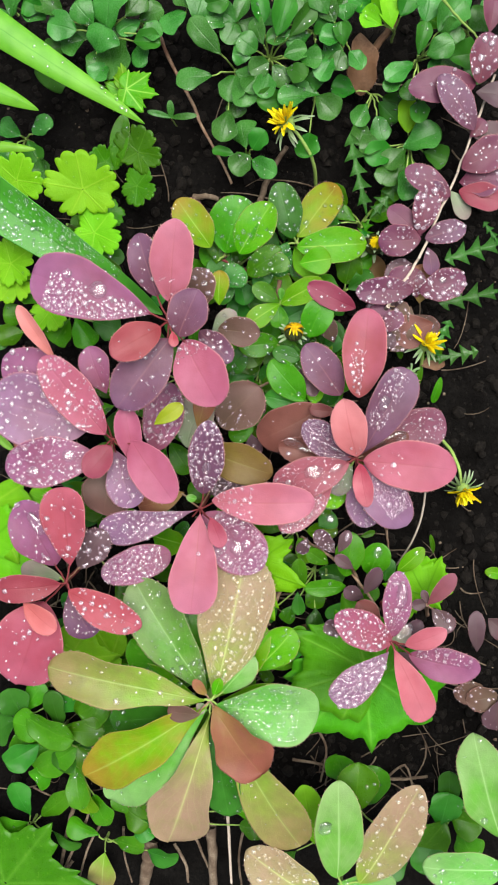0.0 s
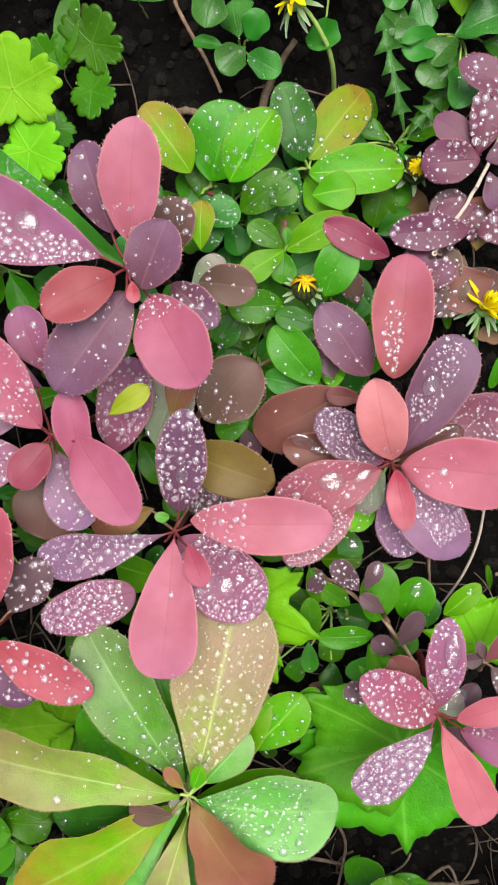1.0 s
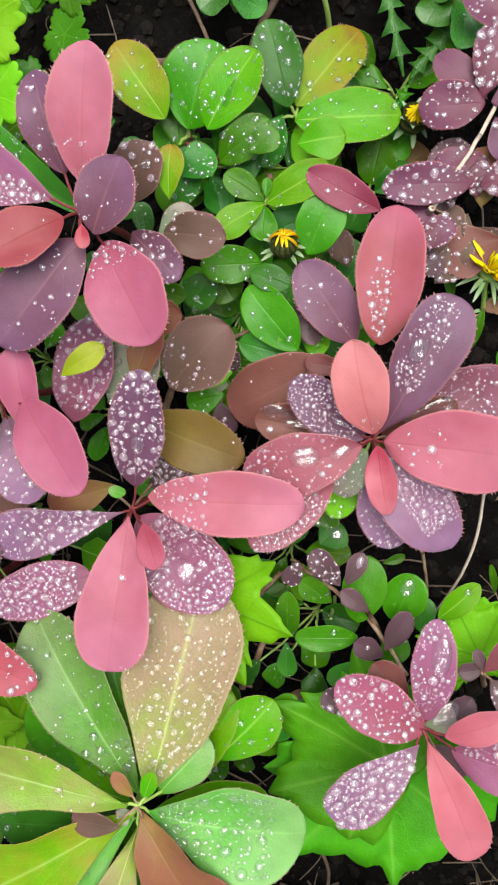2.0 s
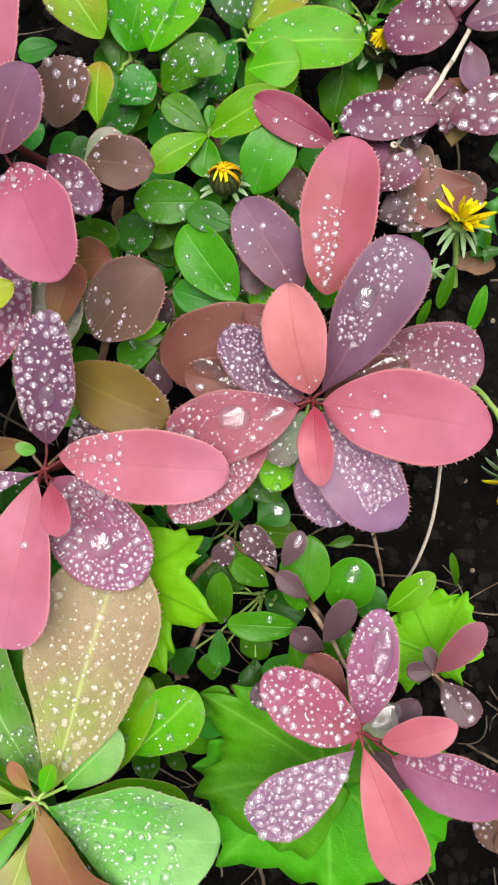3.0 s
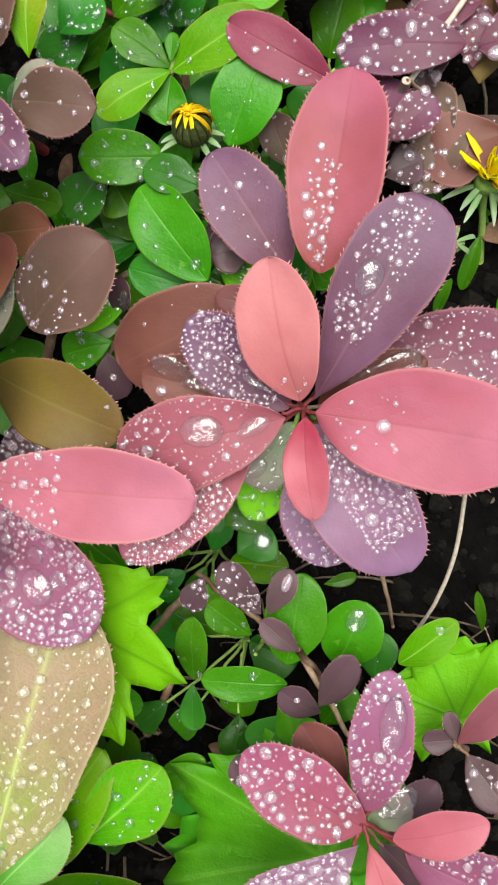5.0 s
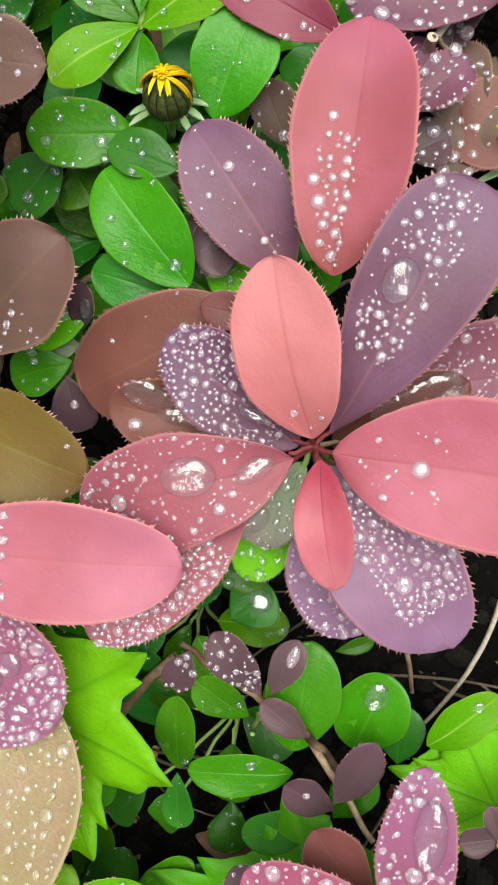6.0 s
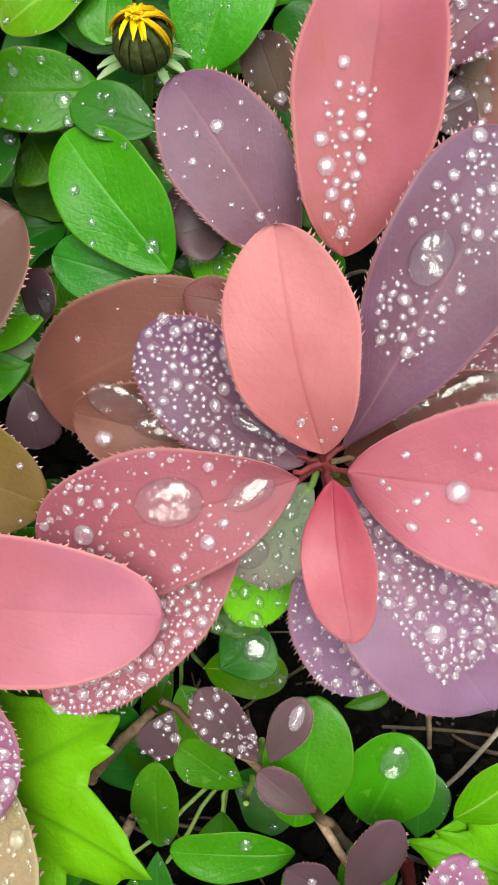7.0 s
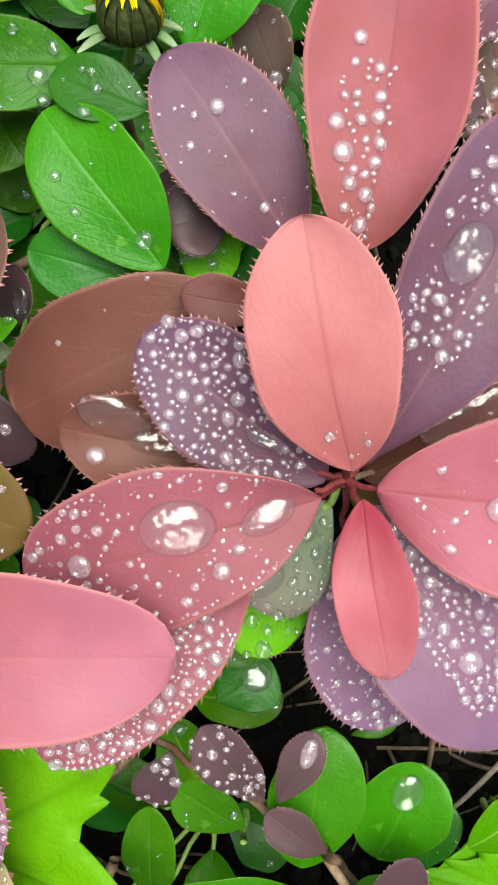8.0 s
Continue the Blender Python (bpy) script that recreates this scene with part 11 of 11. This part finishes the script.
dandelion_bud = plant('dandelion_seed_head', (0.0294, 0.0411, 0.0000), 'spent green dandelion head with curled bracts', 'flower', 'dandelions')
stem(dandelion_bud, (0.0294, 0.0411, 0.0000), (0.0294, 0.0411, 0.0200), 0.0009, 0.0008, GREEN_STEM, (0, 0, 0))
leaf(dandelion_bud, (0.0294, 0.0408, 0.0220), (0.0329, 0.0413, 0.0190), 0.0012, BRACT, teeth=0, shape=(0.6, 0.45), curl=0.5)
leaf(dandelion_bud, (0.0294, 0.0408, 0.0220), (0.0343, 0.0380, 0.0190), 0.0012, BRACT, teeth=0, shape=(0.6, 0.45), curl=0.5)
leaf(dandelion_bud, (0.0294, 0.0408, 0.0220), (0.0311, 0.0381, 0.0190), 0.0012, BRACT, teeth=0, shape=(0.6, 0.45), curl=0.5)
leaf(dandelion_bud, (0.0294, 0.0408, 0.0220), (0.0281, 0.0366, 0.0190), 0.0012, BRACT, teeth=0, shape=(0.6, 0.45), curl=0.5)
leaf(dandelion_bud, (0.0294, 0.0408, 0.0220), (0.0239, 0.0399, 0.0190), 0.0012, BRACT, teeth=0, shape=(0.6, 0.45), curl=0.5)
leaf(dandelion_bud, (0.0294, 0.0408, 0.0220), (0.0213, 0.0427, 0.0190), 0.0012, BRACT, teeth=0, shape=(0.6, 0.45), curl=0.5)
leaf(dandelion_bud, (0.0294, 0.0408, 0.0220), (0.0275, 0.0439, 0.0190), 0.0012, BRACT, teeth=0, shape=(0.6, 0.45), curl=0.5)
leaf(dandelion_bud, (0.0294, 0.0408, 0.0220), (0.0301, 0.0464, 0.0190), 0.0012, BRACT, teeth=0, shape=(0.6, 0.45), curl=0.5)
leaf(dandelion_bud, (0.0294, 0.0408, 0.0220), (0.0358, 0.0435, 0.0190), 0.0012, BRACT, teeth=0, shape=(0.6, 0.45), curl=0.5)

# ---- twigs and litter ----
twig([(-0.1068, 0.2265, 0.0060), (-0.0982, 0.2040, 0.0100), (-0.0849, 0.1792, 0.0120), (-0.0809, 0.1687, 0.0140), (-0.0702, 0.1500, 0.0140), (-0.0653, 0.1394, 0.0120)], 0.0009, STEM, 'long thin brown runner lying across the soil', 'runner', 'twig')
twig([(0.0350, -0.0089, 0.0520), (0.0352, -0.0180, 0.0440), (0.0346, -0.0337, 0.0360), (0.0311, -0.0501, 0.0260), (0.0226, -0.0693, 0.0140), (0.0199, -0.0766, 0.0040)], 0.00055, PALE_STEM, 'bare curved pale twig arching over the soil', 'twig', 'twig')
twig([(0.0171, -0.0414, 0.0300), (0.0193, -0.0521, 0.0180), (0.0212, -0.0637, 0.0060)], 0.0006, STEM, 'thin dry brown twig over the soil', 'twig', 'twig')
twig([(-0.0478, -0.0726, 0.0160), (-0.0401, -0.0618, 0.0200), (-0.0331, -0.0538, 0.0220)], 0.0012, STEM, 'dry brown stalk lying on the soil', 'twig', 'twig')
twig([(-0.0488, -0.1045, 0.0080), (-0.0436, -0.0930, 0.0120), (-0.0391, -0.0809, 0.0140)], 0.0013, STEM, 'dry brown stalk lying on the soil', 'twig', 'twig')
twig([(-0.0603, -0.0978, 0.0080), (-0.0501, -0.1020, 0.0100), (-0.0452, -0.1040, 0.0080)], 0.0007, STEM, 'dry brown stalk lying on the soil', 'twig', 'twig')
twig([(-0.0357, -0.1201, 0.0060), (-0.0259, -0.1147, 0.0100), (-0.0175, -0.1134, 0.0080)], 0.0009, STEM, 'dry brown stalk lying on the soil', 'twig', 'twig')
twig([(-0.0393, 0.0884, 0.0280), (-0.0408, 0.0811, 0.0240), (-0.0421, 0.0740, 0.0120)], 0.0011, STEM, 'brown barberry twig under the leaves', 'twig', 'twig')
twig([(-0.0729, 0.1009, 0.0300), (-0.0648, 0.0965, 0.0280), (-0.0565, 0.0935, 0.0240)], 0.0008, RED_STEM, 'thin reddish twig under green leaves', 'twig', 'twig')
twig([(-0.0778, 0.0047, 0.0220), (-0.0745, 0.0113, 0.0260), (-0.0720, 0.0160, 0.0300)], 0.0014, STEM, 'brown barberry twig under wet leaves', 'twig', 'twig')
twig([(-0.0598, 0.0282, 0.0200), (-0.0494, 0.0332, 0.0220), (-0.0388, 0.0385, 0.0200)], 0.0008, STEM, 'thin brown twig among low leaves', 'twig', 'twig')
twig([(-0.0505, 0.1299, 0.0120), (-0.0450, 0.1439, 0.0140), (-0.0362, 0.1574, 0.0140)], 0.0016, LITTER, 'weathered twig among green leaves', 'twig', 'twig')
twig([(0.0071, 0.2022, 0.0120), (0.0125, 0.2102, 0.0140), (0.0194, 0.2181, 0.0140)], 0.002, DRY, 'reddish dead stalk among green weeds', 'twig', 'twig')
twig([(-0.1652, -0.2558, 0.0060), (-0.1687, -0.2573, 0.0120), (-0.1505, -0.2151, 0.0180), (-0.1564, -0.2070, 0.0200)], 0.0009, LITTER, 'dry straw-coloured stalk on the soil', 'twig', 'twig')
twig([(-0.1592, -0.2095, 0.0160), (-0.1656, -0.2323, 0.0140), (-0.1718, -0.2588, 0.0100)], 0.0013, LITTER, 'dry straw-coloured stalk on the soil', 'twig', 'twig')
twig([(-0.1411, -0.2195, 0.0160), (-0.1528, -0.2404, 0.0120), (-0.1610, -0.2669, 0.0100)], 0.0008, LITTER, 'dry straw-coloured stalk on the soil', 'twig', 'twig')
twig([(-0.1863, -0.2068, 0.0100), (-0.1689, -0.2122, 0.0120), (-0.1634, -0.2014, 0.0120)], 0.0006, LITTER, 'dry straw-coloured stalk on the soil', 'twig', 'twig')
twig([(-0.1317, -0.2275, 0.0140), (-0.1319, -0.2468, 0.0120), (-0.1283, -0.2655, 0.0100)], 0.0007, LITTER, 'dry straw-coloured stalk on the soil', 'twig', 'twig')
twig([(-0.1024, -0.2397, 0.0100), (-0.0955, -0.2507, 0.0120), (-0.0943, -0.2641, 0.0100)], 0.001, LITTER, 'dry straw-coloured stalk on the soil', 'twig', 'twig')
twig([(-0.0799, -0.2256, 0.0140), (-0.0794, -0.2447, 0.0120), (-0.0791, -0.2660, 0.0100)], 0.003, LITTER, 'thick weathered brown stalk in the soil', 'twig', 'twig')
twig([(-0.1165, -0.2385, 0.0100), (-0.1178, -0.2512, 0.0100), (-0.1224, -0.2725, 0.0060)], 0.0042, LITTER, 'thick weathered brown stalk in the soil', 'twig', 'twig')
twig([(-0.0692, -0.2097, 0.0220), (-0.0687, -0.2332, 0.0180), (-0.0680, -0.2608, 0.0140)], 0.0009, PALE_STEM, 'dry straw-coloured stalk on the soil', 'twig', 'twig')
twig([(-0.0601, -0.2248, 0.0140), (-0.0637, -0.2441, 0.0120), (-0.0623, -0.2652, 0.0100)], 0.0008, LITTER, 'dry straw-coloured stalk on the soil', 'twig', 'twig')
twig([(-0.0902, -0.2308, 0.0120), (-0.0823, -0.2534, 0.0100), (-0.0776, -0.2618, 0.0080)], 0.0008, LITTER, 'dry straw-coloured stalk on the soil', 'twig', 'twig')
twig([(-0.0194, -0.1652, 0.0060), (-0.0129, -0.1767, 0.0100), (-0.0161, -0.1965, 0.0120)], 0.0008, LITTER, 'dry straw-coloured stalk on the soil', 'twig', 'twig')
twig([(-0.0324, -0.1853, 0.0080), (-0.0128, -0.1871, 0.0100), (0.0003, -0.1913, 0.0080)], 0.0008, LITTER, 'dry straw-coloured stalk on the soil', 'twig', 'twig')
twig([(0.0135, -0.1954, 0.0060), (0.0293, -0.1944, 0.0100), (0.0456, -0.1933, 0.0080)], 0.001, LITTER, 'dry straw-coloured stalk on the soil', 'twig', 'twig')
twig([(0.0200, -0.1987, 0.0060), (0.0323, -0.1857, 0.0100), (0.0375, -0.2028, 0.0100)], 0.0007, LITTER, 'dry straw-coloured stalk on the soil', 'twig', 'twig')
twig([(-0.0863, 0.1336, 0.0060), (-0.0784, 0.1338, 0.0080), (-0.0732, 0.1326, 0.0060)], 0.0016, LITTER, 'short dry stalk on the soil', 'twig', 'twig')

dead_leaf = plant('dead_leaf', (0.0017, 0.1952, 0.0000), 'curled brown dead leaf lying on the soil', 'leaf', 'dead leaves')
leaf(dead_leaf, (0.0009, 0.2120, 0.0160), (0.0017, 0.1829, 0.0100), 0.0150, DRY, shape=(0.68, 0.55), cup=0.5, wave=0.1, bend=0.15)

dead_leaf = plant('dead_leaf', (0.0409, 0.0451, 0.0000), 'brown dead leaf on the soil', 'leaf', 'dead leaves')
leaf(dead_leaf, (0.0354, 0.0448, 0.0100), (0.0488, 0.0443, 0.0100), 0.0070, DRY, shape=(0.68, 0.55), cup=0.4, wave=0.08)

dead_leaf = plant('dead_leaf', (-0.0773, 0.0596, 0.0000), 'narrow brown dead leaf standing among the green', 'leaf', 'dead leaves')
leaf(dead_leaf, (-0.0762, 0.0524, 0.0140), (-0.0718, 0.0611, 0.0220), 0.0042, DRY, shape=(0.68, 0.55), cup=0.4)

dead_leaf = plant('dead_leaf', (-0.0246, -0.1034, 0.0000), 'dry brown leaf lying on the soil', 'leaf', 'dead leaves')
leaf(dead_leaf, (-0.0294, -0.1044, 0.0100), (-0.0104, -0.1050, 0.0120), 0.0076, DRY, shape=(0.68, 0.55), cup=0.3)
leaf(dead_leaf, (-0.0246, -0.1193, 0.0100), (-0.0149, -0.1292, 0.0100), 0.0077, DRY, shape=(0.68, 0.55), cup=0.3)

dead_leaf = plant('dead_leaf', (0.0616, -0.1313, 0.0000), 'brownish wet barberry leaf near the soil', 'leaf', 'dead leaves')
leaf(dead_leaf, (0.0702, -0.1279, 0.0300), (0.0558, -0.1354, 0.0280), 0.0132, BROWN, shape=(0.68, 0.55), drops=20, size=0.00040)
leaf(dead_leaf, (0.0785, -0.1329, 0.0300), (0.0615, -0.1365, 0.0300), 0.0146, BROWN, shape=(0.68, 0.55), drops=10)
leaf(dead_leaf, (0.0810, -0.1335, 0.0320), (0.0746, -0.1523, 0.0300), 0.0140, DUSK, drops=14)
leaf(dead_leaf, (0.0660, -0.1080, 0.0330), (0.0650, -0.0850, 0.0330), 0.0091, DUSK)
leaf(dead_leaf, (0.0720, -0.0900, 0.0300), (0.0830, -0.0990, 0.0300), 0.0120, DUSK)

green_sprig = plant('green_sprig', (0.0823, -0.0726, 0.0000), 'small green leaf on bare soil', 'weed', 'low green sprigs')
leaf(green_sprig, (0.0855, -0.0714, 0.0100), (0.0733, -0.0694, 0.0120), 0.0068, FRESH, shape=(0.68, 0.55), teeth=0)
leaf(green_sprig, (0.0449, -0.0602, 0.0120), (0.0419, -0.0472, 0.0200), 0.0028, GREEN, teeth=0)


# ---- soil crumbs, pebbles and chaff ----

weed = plant('weed', (-0.1076, 0.0949, 0.0000), 'low dark green wet weed leaves over the soil', 'weed')
leaf(weed, (-0.0974, 0.1097, 0.0200), (-0.1096, 0.1057, 0.0220), 0.0080, TEAL, shape=(0.7, 0.5), teeth=0)
leaf(weed, (-0.0965, 0.0939, 0.0200), (-0.0877, 0.1023, 0.0220), 0.0076, WEED, shape=(0.7, 0.5), teeth=0)
leaf(weed, (-0.1095, 0.0932, 0.0200), (-0.0995, 0.0944, 0.0220), 0.0063, GREEN, shape=(0.7, 0.5), teeth=0)
leaf(weed, (-0.0987, 0.0754, 0.0200), (-0.0875, 0.0792, 0.0220), 0.0073, TEAL, shape=(0.7, 0.5), teeth=0)
leaf(weed, (-0.1075, 0.0743, 0.0200), (-0.1003, 0.0837, 0.0220), 0.0073, WEED, shape=(0.7, 0.5), teeth=0)
leaf(weed, (-0.0851, 0.0676, 0.0200), (-0.0873, 0.0802, 0.0220), 0.0079, WEED, shape=(0.7, 0.5), teeth=0)
leaf(weed, (-0.1010, 0.0657, 0.0200), (-0.0898, 0.0589, 0.0220), 0.0081, WEED, shape=(0.7, 0.5), teeth=0)
leaf(weed, (-0.0842, 0.0533, 0.0200), (-0.0848, 0.0649, 0.0220), 0.0072, GREEN, shape=(0.7, 0.5), teeth=0)
leaf(weed, (-0.1019, 0.0510, 0.0200), (-0.1061, 0.0626, 0.0220), 0.0077, TEAL, shape=(0.7, 0.5), teeth=0)

weed = plant('grass_tuft', (0.0360, 0.0500, 0.0000), 'thin wet green weed blades round a dandelion', 'weed')
leaf(weed, (0.0251, 0.0471, 0.0120), (0.0214, 0.0619, 0.0160), 0.0040, GREEN, shape=(0.5, 0.6), teeth=0, cup=0.4)
leaf(weed, (0.0322, 0.0300, 0.0120), (0.0357, 0.0432, 0.0160), 0.0042, GREEN, shape=(0.5, 0.6), teeth=0, cup=0.4)
leaf(weed, (0.0424, 0.0235, 0.0120), (0.0458, 0.0376, 0.0160), 0.0046, GREEN, shape=(0.5, 0.6), teeth=0, cup=0.4)
leaf(weed, (0.0437, 0.0455, 0.0120), (0.0449, 0.0565, 0.0160), 0.0040, GREEN, shape=(0.5, 0.6), teeth=0, cup=0.4)
leaf(weed, (0.0261, 0.0235, 0.0120), (0.0295, 0.0325, 0.0160), 0.0030, GREEN, shape=(0.5, 0.6), teeth=0, cup=0.4)
leaf(mid_shoot, (-0.0820, 0.0369, 0.0450), (-0.0658, 0.0390, 0.0460), 0.0125, RUST, shape=(0.68, 0.55))


def crumbs(name, count, r0, r1, mat, label, seed, flat=0.7, category="soil"):
    rng = random.Random(seed)
    base = bmesh.new()
    bmesh.ops.create_icosphere(base, subdivisions=1, radius=1.0)
    shape = [v.co.copy() for v in base.verts]
    tris = [tuple(v.index for v in f.verts) for f in base.faces]
    base.free()
    verts, faces = [], []
    for _ in range(count):
        x, y = rng.uniform(-0.20, 0.13), rng.uniform(-0.22, 0.26)
        r = r0 + (r1 - r0) * rng.random() ** 3
        off = len(verts)
        turn = Euler([rng.uniform(0, 6) for _ in range(3)]).to_matrix()
        p = Vector((x, y, soil_height(x, y) + r * 0.2))
        for c in shape:
            q = turn @ (c * rng.uniform(0.7, 1.25))
            q.z *= flat
            verts.append(p + q * r)
        faces.extend(tuple(k + off for k in f) for f in tris)
    ob = new(name, link_mesh(name, verts, faces, mat, smooth=False))
    return tagged(ob, label, category, kind="stuff")


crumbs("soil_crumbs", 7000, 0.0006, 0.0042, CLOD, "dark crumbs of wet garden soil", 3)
crumbs("plant_chaff", 260, 0.0004, 0.0013, LITTER, "small pale bits of plant litter on the soil", 5, 0.35, "litter")


def straw(count, seed):
    """Thin dead stalks strewn over the soil, too many to count."""
    rng = random.Random(seed)
    verts, faces = [], []
    for _ in range(count):
        x, y = rng.uniform(-0.19, 0.07), rng.uniform(-0.215, -0.02) if rng.random() < 0.8 else rng.uniform(-0.02, 0.2)
        a, l = rng.uniform(0, 6.3), rng.uniform(0.008, 0.035)
        r = rng.uniform(0.0002, 0.00055)
        p = Vector((x, y, soil_height(x, y) + 0.001))
        q = p + Vector((math.cos(a) * l, math.sin(a) * l, rng.uniform(0, 0.008)))
        v, f = tube_data(bent(p, q, (rng.uniform(-0.003, 0.003), rng.uniform(-0.003, 0.003), 0.002), 5), [r, r * 1.1, r, r * 0.9, r * 0.8, r * 0.6], 5)
        off = len(verts)
        verts.extend(v)
        faces.extend(tuple(k + off for k in g) for g in f)
    ob = new("straw", link_mesh("straw", verts, faces, LITTER))
    return tagged(ob, "thin dry plant stalks strewn over the soil", "litter", kind="stuff")


straw(280, 9)

fill_sprigs(26, -0.165, -0.025, -0.14, 0.115, 11)
fill_sprigs(9, -0.19, -0.06, -0.205, -0.09, 12)
fill_sprigs(6, -0.045, 0.0, 0.03, 0.09, 13)
